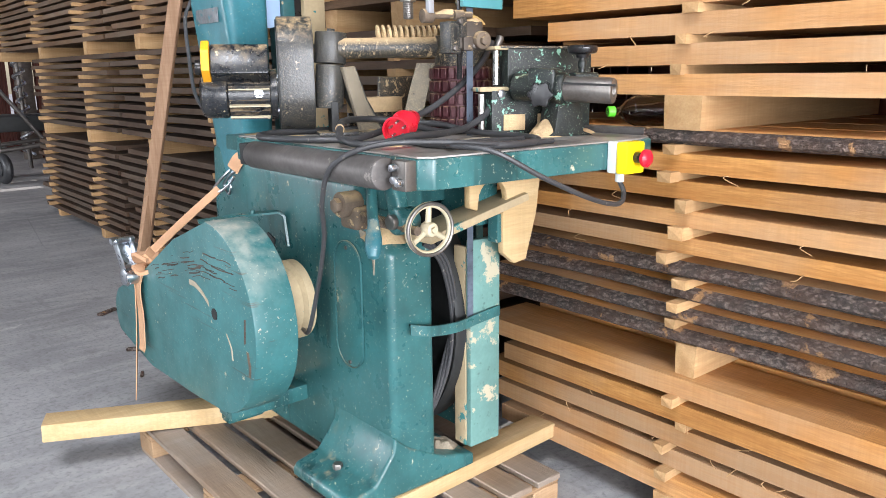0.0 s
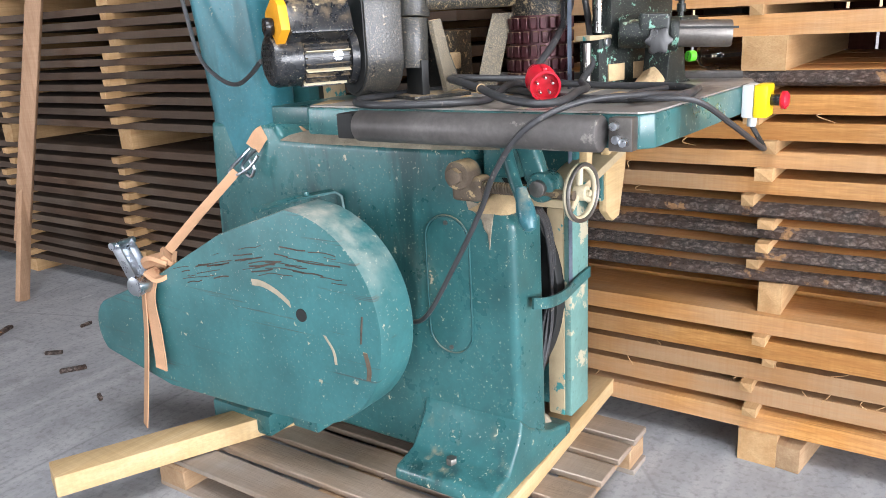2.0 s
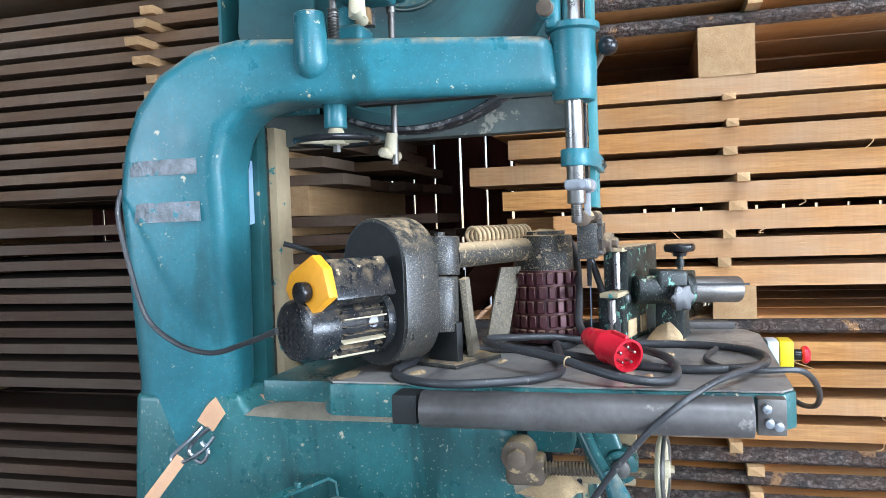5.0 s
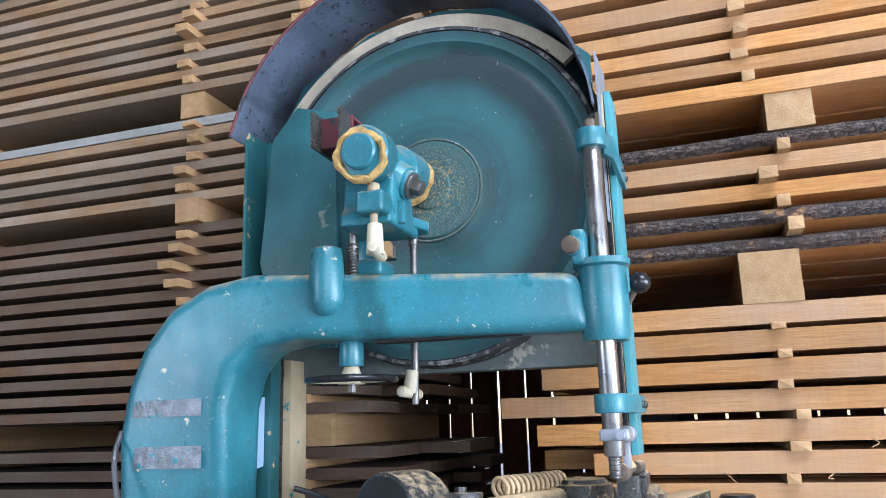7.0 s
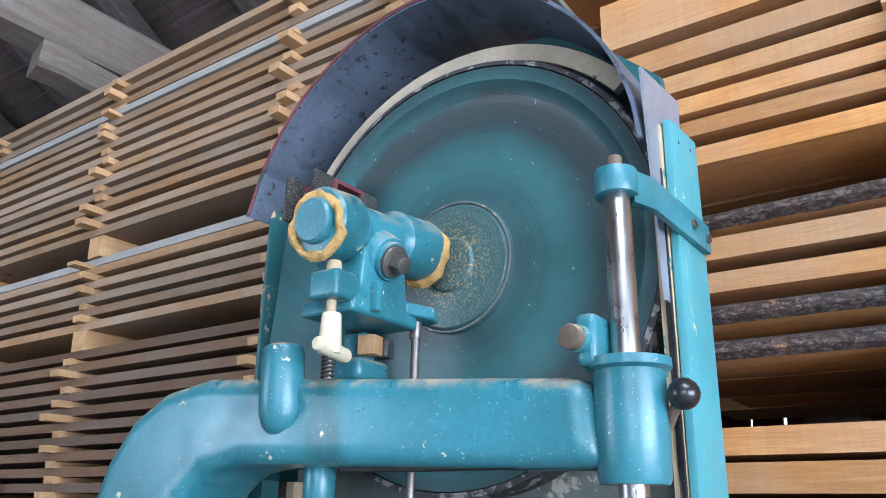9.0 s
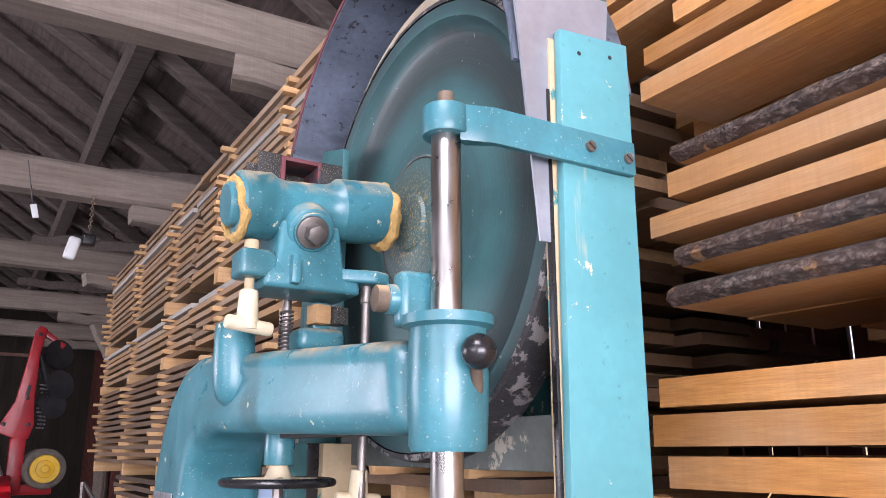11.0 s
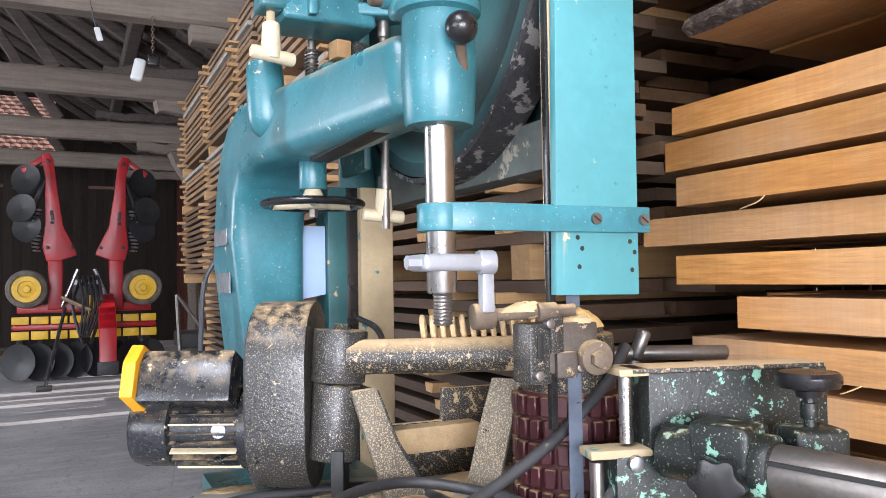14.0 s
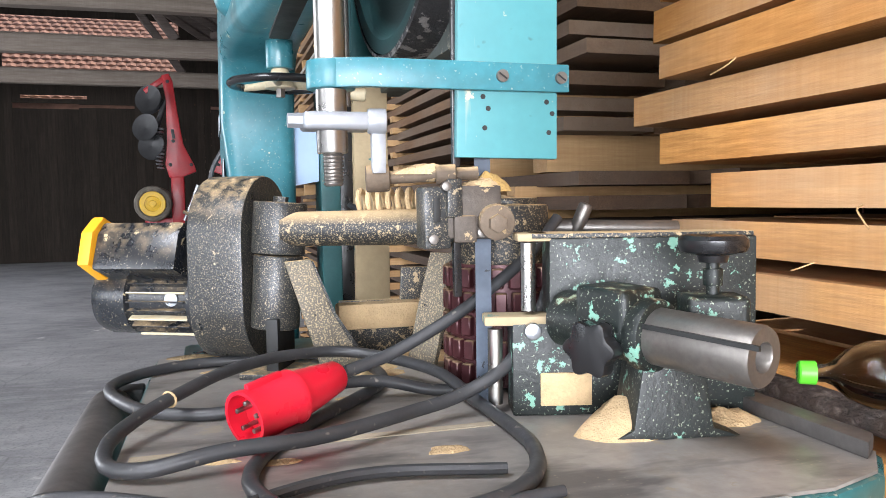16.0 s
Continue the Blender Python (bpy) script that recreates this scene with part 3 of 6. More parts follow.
def heap(cx, cy, z, rx, ry, h, seed, n=26):
    """A loose little mound with an uneven foot."""
    bm = bmesh.new()
    rings = []
    for j in range(7):
        f = j / 6
        ring = []
        for i in range(n):
            a = 2 * math.pi * i / n
            e = 1 + 0.28 * noise.noise(Vector((math.cos(a) * 1.7 + seed, math.sin(a) * 1.7, seed)))
            rr = (1 - f) * e
            zz = h * (1 - (1 - f) ** 1.6) * (1 + 0.35 * noise.noise(Vector((rr * math.cos(a) * 3, rr * math.sin(a) * 3, seed + 7)))) if j else -0.002
            ring.append(bm.verts.new((cx + rx * rr * math.cos(a), cy + ry * rr * math.sin(a), z + zz)))
        rings.append(ring)
    for a, b in zip(rings, rings[1:]):
        for i in range(n):
            bm.faces.new((a[i], a[(i + 1) % n], b[(i + 1) % n], b[i]))
    bm.faces.new(rings[0][::-1])
    bmesh.ops.remove_doubles(bm, verts=bm.verts[:], dist=0.0003)
    bmesh.ops.recalc_face_normals(bm, faces=bm.faces[:])
    return bm


def arc(c, r, a0, a1, n):
    return [(c[0] + r * math.cos(radians(a0 + (a1 - a0) * i / n)), c[1] + r * math.sin(radians(a0 + (a1 - a0) * i / n))) for i in range(n + 1)]


# ---- the barn ----
def structure(name, bm, material, label, category):
    return whole(name, bm, material, label, category, kind="structure", smooth=False)


structure("ground", box(-60, 60, -60, 80, -0.4, -0.02, 0), concrete, "grey yard ground around the barn", "ground")
structure("floor", box(-9, 3.35, -7.2, 22.2, -0.3, 0.0, 0), concrete, "worn grey concrete barn floor with cracks and dust", "floor")


def board_wall(name, label, axis, at, lo, hi, z0, z1, wide, gap, material, holes=(), thick=0.025):
    """A wall of upright boards with slits between them; holes: (from, to, bottom, top) left open."""
    root = thing(name, (at if axis == "x" else (lo + hi) / 2, (lo + hi) / 2 if axis == "x" else at, z0), label, "wall", kind="structure")
    p, i = lo, 0
    shared = {}
    while p < hi:
        w = min(wide * (0.9 + 0.2 * ((i * 7919) % 13) / 13), hi - p)
        cuts = [(b, t) for a, c, b, t in holes if p + w > a and p < c]
        spans, base = [], z0
        for b, t in sorted(cuts):
            if b - base > 0.05:
                spans.append((base, b))
            base = t
        if z1 - base > 0.05:
            spans.append((base, z1))
        for a, b in spans:
            key = (round(w, 3), round(b - a, 2))
            if key not in shared:
                bm = box(-thick / 2, thick / 2, 0, w - gap, 0, b - a, 0.002, 1) if axis == "x" else box(0, w - gap, -thick / 2, thick / 2, 0, b - a, 0.002, 1)
                shared[key] = mesh_of("board", bm, material, False)
            ob = new("board", shared[key])
            ob.parent = root
            wob = 0.006 * ((i * 31) % 7 - 3) / 3
            ob.location = Vector((at + wob, p, a) if axis == "x" else (p, at + wob, a)) - root.location
        p += w
        i += 1
    return root


board_wall("wall_east", "dark red upright board wall with slits of daylight", "x", 3.3, -7.2, 22.2, 0.0, 4.3, 0.125, 0.013, wall_red, holes=[(10.6, 10.75, 0.9, 3.3), (11.3, 11.31, 0.8, 2.9), (11.9, 12.1, 1.0, 3.4), (12.5, 12.6, 1.3, 3.2), (13.1, 13.35, 1.0, 3.3), (13.9, 14.05, 0.8, 3.2), (14.6, 14.85, 0.8, 3.2), (15.5, 15.8, 0.6, 3.2), (16.3, 16.5, 0.6, 3.0)])
board_wall("wall_north", "dark old board wall at the far end of the barn", "y", 22.2, -9.0, 3.3, 0.0, 8.6, 0.19, 0.0003, wall_dark, holes=[(-3.4, -2.2, 3.86, 4.0), (-1.9, -0.9, 3.9, 3.98), (-0.5, 0.2, 3.86, 3.96), (1.2, 2.0, 3.92, 4.0), (-3.2, -2.0, 4.12, 4.2), (-5.2, 0.25, 4.72, 6.15)])
def clay_roof():
    """Rows of lapped clay tiles on an added slope in the sun, seen through a made-up gable opening; stands in for the
    lit underside of the barn roof.
    """
    bm = bmesh.new()
    for i in range(26):
        for j in range(38):
            x, y, z = -8.5 + 0.28 * j + 0.14 * (i % 2), 24.0 + 0.24 * i, 4.2 + 0.17 * i
            q = [bm.verts.new(v) for v in ((x, y, z + 0.05), (x + 0.13, y, z + 0.085), (x + 0.26, y, z + 0.05), (x + 0.26, y + 0.3, z + 0.2), (x + 0.13, y + 0.3, z + 0.235), (x, y + 0.3, z + 0.2))]
            bm.faces.new((q[0], q[1], q[4], q[5]))
            bm.faces.new((q[1], q[2], q[3], q[4]))
            low = [bm.verts.new(q[k].co - Vector((0, 0, 0.05))) for k in range(3)]
            bm.faces.new((low[0], low[1], q[1], q[0]))
            bm.faces.new((low[1], low[2], q[2], q[1]))
    return bm


# added slope outside, in place of the barn roof's lit underside
structure("lit_roof_stand_in", joined(clay_roof(), prism("x", [(24.0, 0.0), (24.0, 4.22), (30.3, 8.6), (30.3, 0.0)], -8.6, 2.3)), roof_clay, "added tile slope standing in for the barn's sunlit roof underside", "roof")
# unseen walls added to enclose the light; the far west gate is made up
structure("wall_west", joined(box(-9.2, -9.0, -7.2, -6.0, 0, 4.3, 0), box(-9.2, -9.0, 3.0, 8.0, 0, 4.3, 0), box(-9.2, -9.0, 15.5, 22.2, 0, 4.3, 0), box(-9.2, -9.0, -6.0, 15.5, 4.2, 4.3, 0)), wall_dark, "unseen board wall added to close the barn, with two open gates", "wall")
structure("wall_south", joined(box(-9.2, -6.0, -7.4, -7.2, 0, 4.3, 0), box(2.6, 3.4, -7.4, -7.2, 0, 4.3, 0), box(-9.2, 3.4, -7.4, -7.2, 4.2, 4.3, 0), prism("y", [(-9.2, 4.3), (3.4, 4.3), (-2.9, 8.4)], -7.4, -7.2)), wall_dark, "unseen board gable added to close the barn, with a wide open gate", "wall")


def roof_side(name, sx):
    """Boards and tile rows laid over each other up the slope, seen from below, in one sheet."""
    bm = bmesh.new()
    eave, ridge = Vector((-2.9 + sx * 6.9, 0, 3.95)), Vector((-2.9, 0, 8.35))
    rows = 34
    for i in range(rows):
        a, b = eave.lerp(ridge, i / rows), eave.lerp(ridge, (i + 1.12) / rows)
        y, j = -7.4, 0
        while y < 22.4:
            w = 0.22 + 0.05 * (((i * 17 + j * 29) % 11) / 11)
            lift = 0.012 * (((i * 13 + j * 7) % 9) / 9)
            q = [bm.verts.new((a.x, y, a.z + 0.03 + lift)), bm.verts.new((a.x, y + w - 0.004, a.z + 0.03 + lift)), bm.verts.new((b.x, y + w - 0.004, b.z + lift)), bm.verts.new((b.x, y, b.z + lift))]
            top = [bm.verts.new(v.co + Vector((0, 0, 0.025))) for v in q]
            bm.faces.new(q)
            bm.faces.new(top[::-1])
            for e in range(4):
                bm.faces.new((q[e], top[e], top[(e + 1) % 4], q[(e + 1) % 4]))
            y += w
            j += 1
    bmesh.ops.recalc_face_normals(bm, faces=bm.faces[:])
    return structure(name, bm, tile_under, "dark underside of old tiled roof on battens", "ceiling")


roof_side("ceiling_east", 1)
roof_side("ceiling_west", -1)


def crooked_beam(p0, p1, w, h, seed, steps=14, bend=0.03):
    """A hand-hewn timber: rounded corners, uneven line."""
    p0, p1 = Vector(p0), Vector(p1)
    pts = []
    for i in range(steps + 1):
        q = p0.lerp(p1, i / steps)
        pts.append(q + Vector((noise.noise(Vector((i * 0.4, seed, 0))), noise.noise(Vector((i * 0.4, seed, 5))), noise.noise(Vector((i * 0.4, seed, 9))))) * bend)
    c = 0.22
    sec = [(w / 2 * a, h / 2 * b) for a, b in ((-1, -1 + c), (-1 + c, -1), (1 - c, -1), (1, -1 + c), (1, 1 - c), (1 - c, 1), (-1 + c, 1), (-1, 1 - c))]
    return sweep(pts, 0, smooth=False, section=sec)


for i, y in enumerate((1.6, 4.8, 8.0, 11.2, 14.4, 17.8)):
    whole("tie_beam", crooked_beam((-9, y, 4.02), (3.3, y, 4.0), 0.24, 0.3, i), roof_timber, "pale grey hand-hewn tie beam across the barn", "beam", "tie beams", "structure")
    whole("corbel", crooked_beam((1.75, y + 0.005, 3.78), (3.2, y + 0.005, 3.75), 0.2, 0.16, i + 20, bend=0.05), roof_timber, "short grey timber under the end of a tie beam", "beam", "corbels", "structure")
    whole("post", crooked_beam((3.12, y, 0), (3.12, y, 3.84), 0.22, 0.22, i + 40), roof_timber, "old upright post at the barn wall", "post", "wall posts", "structure")
    if y > 3:
        whole("strut", crooked_beam((0.6, y, 4.15), (-1.4, y, 7.1), 0.16, 0.16, i + 60, bend=0.05), rafter_timber, "dark slanting roof strut", "strut", "roof struts", "structure")
        whole("strut", crooked_beam((-2.9, y, 4.15), (-2.9, y, 8.1), 0.2, 0.2, i + 70, bend=0.05), rafter_timber, "dark king post under the ridge", "strut", "roof struts", "structure")
for i in range(22):
    y = 0.4 + i * 1.02
    whole("rafter", crooked_beam((3.75, y, 3.98), (-2.9, y + 0.1 * math.sin(i * 2.1), 8.2), 0.13, 0.15, i + 100, bend=0.06), rafter_timber, "dark round rafter pole under the roof", "rafter", "rafters", "structure")
for i, (x, z) in enumerate(((1.6, 5.15), (-0.8, 6.7))):
    whole("purlin", crooked_beam((x, -7, z), (x, 22, z), 0.2, 0.22, i + 130, 24, 0.08), rafter_timber, "long dark purlin under the rafters", "purlin", "purlins", "structure")
for i, y in enumerate((9.6, 12.8, 16.1)):
    whole("knee_brace", crooked_beam((1.2, y, 4.6), (2.9, y - 1.3, 4.35), 0.12, 0.14, i + 150, bend=0.05), rafter_timber, "dark slanting brace between the tie beams", "brace", "roof braces", "structure")
whole("knee_brace", crooked_beam((3.1, 2.6, 0.7), (3.14, 1.2, 2.35), 0.14, 0.14, 160, bend=0.02), brace_red, "reddish brown slanting wall brace", "brace", "wall braces", "structure")
whole("knee_brace", crooked_beam((3.1, 14.3, 2.3), (2.3, 14.4, 3.75), 0.16, 0.2, 161, bend=0.04), roof_timber, "curved grey brace under a tie beam", "brace", "wall braces", "structure")


# ---- lumber ----
def plank_meshes(material, count, seed):
    """A few unit planks with uneven sawn edges; each plank is one of them, sized."""
    out = []
    for k in range(count):
        bm = bmesh.new()
        rings = []
        for i in range(7):
            y = i / 6
            d = [0.03 * noise.noise(Vector((y * 2.3, k * 5.1 + seed, c * 3.7))) for c in range(4)]
            e = 0.06 * noise.noise(Vector((y * 1.4, k * 3.3 + seed, 40)))
            rings.append([bm.verts.new(q) for q in ((d[0], y, 0.0 + e), (1 + d[1], y, 0.0 + e), (1 + d[1], y, 1 + e), (d[0] * 0.6, y, 1 + e))])
        for a, b in zip(rings, rings[1:]):
            for j in range(4):
                bm.faces.new((a[j], a[(j + 1) % 4], b[(j + 1) % 4], b[j]))
        bm.faces.new(rings[0])
        bm.faces.new(rings[-1][::-1])
        bmesh.ops.recalc_face_normals(bm, faces=bm.faces[:])
        out.append(mesh_of("plank", bm, material, False))
    return out


def live_plank(w, length, th, seed):
    """A plank with its barked, wavy outer edge on the -x side."""
    bm = bmesh.new()
    rings = []
    steps = 190
    for i in range(steps + 1):
        y = length * i / steps
        big = 0.02 * noise.noise(Vector((y * 2.2, seed, 0)))
        r = [0.007 * noise.noise(Vector((y * 13, seed + 3, j * 2.1))) for j in range(4)]
        rings.append([bm.verts.new(q) for q in ((big + 0.014 + r[0], y, 0), (big - 0.008 + r[1], y, th * 0.3), (big - 0.004 + r[2], y, th * 0.72), (big + 0.022 + r[3], y, th), (w, y, th), (w, y, 0))])
    for a, b in zip(rings, rings[1:]):
        for j in range(6):
            f = bm.faces.new((a[j], a[(j + 1) % 6], b[(j + 1) % 6], b[j]))
            f.material_index = 1 if j < 3 else 0
    bm.faces.new(rings[0])
    bm.faces.new(rings[-1][::-1])
    bmesh.ops.recalc_face_normals(bm, faces=bm.faces[:])
    return mesh_of("barked_plank", bm, (pine, bark), True)


PINE = plank_meshes(pine, 5, 1)
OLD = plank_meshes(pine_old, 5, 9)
OLD_SHADED = plank_meshes(pine_old_shaded, 5, 15)
OLD_LIT = plank_meshes(pine_old_lit, 5, 21)
GREY = plank_meshes(pine_grey, 1, 30)
sb = box(0, 1, -0.5, 0.5, 0, 1, 0.0)
for v in sb.verts:
    v.co.x += 0.006 * noise.noise(Vector(v.co) * 3)
STICK = mesh_of("sticker", sb, sticker_wood, False)
rng = random.Random(4)


def put(mesh, name, root, at, size):
    ob = new(name, mesh)
    ob.parent = root
    ob.location = Vector(at) - root.location
    ob.scale = size
    return ob


def pack(label, face, y0, y1, layers, columns, planks, group, depth=1.15, bearers=(), bearer_w=0.11, stick_w=0.04, ends=(), end_jitter=0.06, wide=0.24, proud=0.06, lead=None):
    """A pack of boards along y: layers of (bottom, top, kind) with stickers between, on bearers (bottom, top); lead: where the first bearer and stickers lie."""
    zlow = min([b for b, _ in bearers] + [l_[0] for l_ in layers])
    root = thing("lumber_stack", ((face + depth / 2), (y0 + y1) / 2, zlow), label, "lumber stack", group)
    for i, (zb, zt, kind) in enumerate(layers):
        x, k = face + rng.uniform(-0.012, 0.012), 0
        while x < face + depth - 0.08:
            w = wide * rng.uniform(0.85, 1.2)
            a, b = y0 + rng.uniform(-0.1, 0.1), y1 + rng.uniform(-end_jitter, end_jitter)
            if ends and k == 0:
                b = ends[i]
            if kind == "b" and k == 0:
                ob = new("plank", live_plank(w, b - a, zt - zb, i * 3.3 + zb))
                ob.parent = root
                ob.location = Vector((x, a, zb)) - root.location
            else:
                put(GREY[0] if kind == "g" else planks[rng.randrange(5)], "plank", root, (x, a, zb), (w - 0.015, b - a, zt - zb))
            x += w + rng.uniform(0.004, 0.03)
            k += 1
        if i + 1 < len(layers):
            gap = layers[i + 1][0] - zt
            if gap > 0.008:
                for c in columns:
                    put(STICK, "sticker", root, (face - proud * rng.uniform(0.1, 1.0), (lead[1] if lead and c == columns[0] else c) + rng.uniform(-0.03, 0.03), zt - 0.002), (depth + 0.02, stick_w * rng.uniform(0.8, 1.2), gap + 0.004))
    for zb, zt in bearers:
        for c in columns:
            put(STICK, "bearer", root, (face - proud * rng.uniform(-0.2, 0.6), (lead[0] if lead and c == columns[0] else c + rng.uniform(-0.04, 0.04)), zb), (depth, bearer_w, zt - zb))
    return root


R_COLS = (1.21, 0.1, -1.0, -1.9)
R_FACE = 1.84
pack("stack of thick fresh orange pine boards on bearers beside the machine", R_FACE - 0.02, -2.3, 1.9, [(0.105, 0.160, ""), (0.183, 0.238, ""), (0.261, 0.316, ""), (0.339, 0.394, ""), (0.417, 0.472, "")], R_COLS, PINE, "lumber stacks by the machine", bearers=((0.0, 0.105),), lead=(1.15, 1.165))
pack("stack of boards with dark barked edges, spaced by stickers", R_FACE, -2.3, 1.95, [(0.565, 0.605, "b"), (0.628, 0.668, "b"), (0.690, 0.730, "b"), (0.752, 0.796, "b"), (0.822, 0.868, ""), (0.899, 0.944, ""), (0.975, 1.024, ""), (1.047, 1.098, ""), (1.120, 1.160, "b")], R_COLS, PINE, "lumber stacks by the machine", bearers=((0.472, 0.565),), bearer_w=0.064, lead=(1.15, 1.19))
pack("stack of thick pale pine boards with sawn edges", R_FACE + 0.01, -2.3, 1.84, [(1.252, 1.308, ""), (1.332, 1.388, ""), (1.410, 1.466, ""), (1.488, 1.544, ""), (1.564, 1.620, ""), (1.640, 1.696, ""), (1.714, 1.772, ""), (1.786, 1.840, "")], R_COLS, PINE, "lumber stacks by the machine", bearers=((1.16, 1.252),), end_jitter=0.09, bearer_w=0.115, lead=(1.21, 1.205), ends=(1.85, 1.83, 1.71, 1.86, 1.96, 1.835, 1.886, 1.866))
pack("upper stack of pine boards, some with bark", R_FACE + 0.02, -2.3, 1.85, [(1.978, 2.022, "b"), (2.052, 2.096, "b"), (2.124, 2.168, ""), (2.196, 2.245, ""), (2.272, 2.315, "b")], R_COLS, PINE, "lumber stacks by the machine", bearers=((1.84, 1.978),), bearer_w=0.15, lead=(1.215, 1.165))
pack("top stack of pale pine boards on thick bearers", R_FACE + 0.02, -2.3, 1.9, [(2.42, 2.465, ""), (2.492, 2.532, ""), (2.554, 2.596, ""), (2.622, 2.668, ""), (2.694, 2.752, ""), (2.79, 2.93, ""), (3.0, 3.05, ""), (3.08, 3.13, "")], R_COLS, PINE, "lumber stacks by the machine", bearers=((2.315, 2.42),), bearer_w=0.12, end_jitter=0.3, lead=(1.115, 1.22))

L_COLS_A = (2.62, 3.1, 4.28, 5.4)
L_COLS_B = (6.75, 8.2, 9.85)


def layers_from(z0, z1, pitch=0.0585, th=0.035):
    n = round((z1 - z0) / pitch)
    p = (z1 - z0 + pitch - th) / n
    return [(z0 + i * p, z0 + i * p + th, "") for i in range(n)]


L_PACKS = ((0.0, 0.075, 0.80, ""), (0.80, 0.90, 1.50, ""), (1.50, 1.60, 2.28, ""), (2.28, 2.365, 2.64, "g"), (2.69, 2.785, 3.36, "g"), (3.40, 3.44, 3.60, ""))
# board tone steps up with height, painting the stack's shade and light
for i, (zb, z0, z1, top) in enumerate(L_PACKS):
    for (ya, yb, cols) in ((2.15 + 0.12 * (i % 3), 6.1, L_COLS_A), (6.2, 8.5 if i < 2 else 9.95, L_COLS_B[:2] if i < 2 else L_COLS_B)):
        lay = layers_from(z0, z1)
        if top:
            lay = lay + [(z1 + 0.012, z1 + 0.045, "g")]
        pack("tall stack of seasoned boards with thin stickers between" if not top else "stack of seasoned boards under a grey weathered cover board", 1.93 + 0.015 * (i % 2), ya, yb, lay, cols, OLD_SHADED if i < 2 else OLD if i < 3 else OLD_LIT, "lumber stacks along the wall", depth=1.05, bearers=((zb, z0),), bearer_w=0.1, stick_w=0.055, wide=0.3, end_jitter=0.16, proud=0.09)

for i in range(26):
    y, z = rng.uniform(0.75, 1.7), rng.choice((0.183, 0.261, 0.339, 0.822, 0.899, 0.975, 1.047, 1.332, 1.41, 1.488, 1.564, 1.64))
    x = R_FACE - 0.008
    whole("splinter", sweep([(x + 0.01, y, z + 0.004), (x - 0.008, y + rng.uniform(-0.02, 0.02), z - rng.uniform(0.0, 0.012)), (x - 0.012, y + rng.uniform(-0.04, 0.04), z - rng.uniform(0.005, 0.03))], 0.0013, 5, steps=4), sticker_wood, "thin pale splinter hanging from a board edge", "splinter", "splinters")
whole("timber_offcut", slab((2.0, 1.06, 0.04), (0.4, 0.12, 0.08), pose(0, 0, 0, 0, 0, -8), 0.006), pallet_block, "grey sawn timber offcut on the floor by the stack", "timber")


# ---- pallet, beams, strap ----
def pallet():
    root = thing("pallet", (1.23, 2.06, 0), "worn grey wooden pallet under the machine", "pallet")
    y0, y1, x0, x1 = 1.44, 2.68, 0.80, 1.66
    for i, x in enumerate(np.linspace(x0 + 0.05, x1 - 0.05, 7)):
        part("deck_board", slab((float(x), (y0 + y1) / 2, 0.107 + 0.001 * (i % 2)), (0.098, y1 - y0, 0.02), pose(0, 0, 0, 0, 0, 0.3 * ((i * 5) % 3 - 1)), 0.003, 1), pallet_wood, root)
    for y in (y0 + 0.07, (y0 + y1) / 2, y1 - 0.07):
        part("stringer_board", box(x0, x1, y - 0.06, y + 0.06, 0.082, 0.0965, 0.003, 1), pallet_block, root)
        for x in (x0 + 0.055, (x0 + x1) / 2, x1 - 0.055):
            part("block", box(x - 0.055, x + 0.055, y - 0.06, y + 0.06, 0.018, 0.082, 0.004, 1), pallet_block, root)
    for x in (x0 + 0.055, (x0 + x1) / 2, x1 - 0.055):
        part("skid", box(x - 0.05, x + 0.05, y0, y1, 0.0, 0.018, 0.002, 1), pallet_wood, root)


pallet()
whole("support_beam", slab((1.40, 1.64, 0.143), (0.84, 0.10, 0.050), pose(0, 0, 0, 0, 0, 3), 0.004), beam_wood, "pale squared timber under the machine foot", "timber", "support timbers")
whole("support_beam", slab((1.0, 2.52, 0.150), (1.06, 0.105, 0.062), pose(0, 0, 0, 0, 2.0, -22), 0.004), beam_wood, "long pale yellow squared timber across the pallet", "timber", "support timbers")


def leaning_board(p0, p1, w, th, label):
    m = turn_to(Vector(p1) - Vector(p0))
    length = (Vector(p1) - Vector(p0)).length
    bm = box(-th / 2, th / 2, -w / 2, w / 2, -length / 2, length / 2, 0.003)
    bm.transform(Matrix.Translation((Vector(p0) + Vector(p1)) / 2) @ m)
    return whole("loose_board", bm, lean_wood, label, "board", "leaning boards")


leaning_board((1.555, 4.89, 0.0), (1.735, 4.96, 0.64), 0.075, 0.03, "short rough board leaning on a longer one")
leaning_board((1.665, 4.985, 0.30), (1.885, 4.70, 1.78), 0.08, 0.03, "long rough board leaning against the stack")
for (x, y, a, s) in ((1.25, 4.5, 30, 1.0), (1.06, 3.4, 70, 0.4), (1.16, 3.75, -35, 0.8), (1.22, 4.0, -50, 0.6), (1.5, 4.2, 10, 0.5)):
    bm = slab((x, y, 0.009), (0.13 * s, 0.035 * s, 0.016), pose(0, 0, 0, 0, 0, a), 0.006, 2)
    for v in bm.verts:
        v.co += Vector((noise.noise(v.co * 40), noise.noise(v.co * 40 + Vector((9, 0, 0))), 0)) * 0.006
    whole("bark_chip", bm, bark, "dark brown chip of bark on the floor", "bark chip", "bark chips")


# ---- the bandsaw ----
saw = thing("bandsaw", (1.3, 2.1, 0.168), "old teal green cast-iron resaw bandsaw on a pallet", "bandsaw")
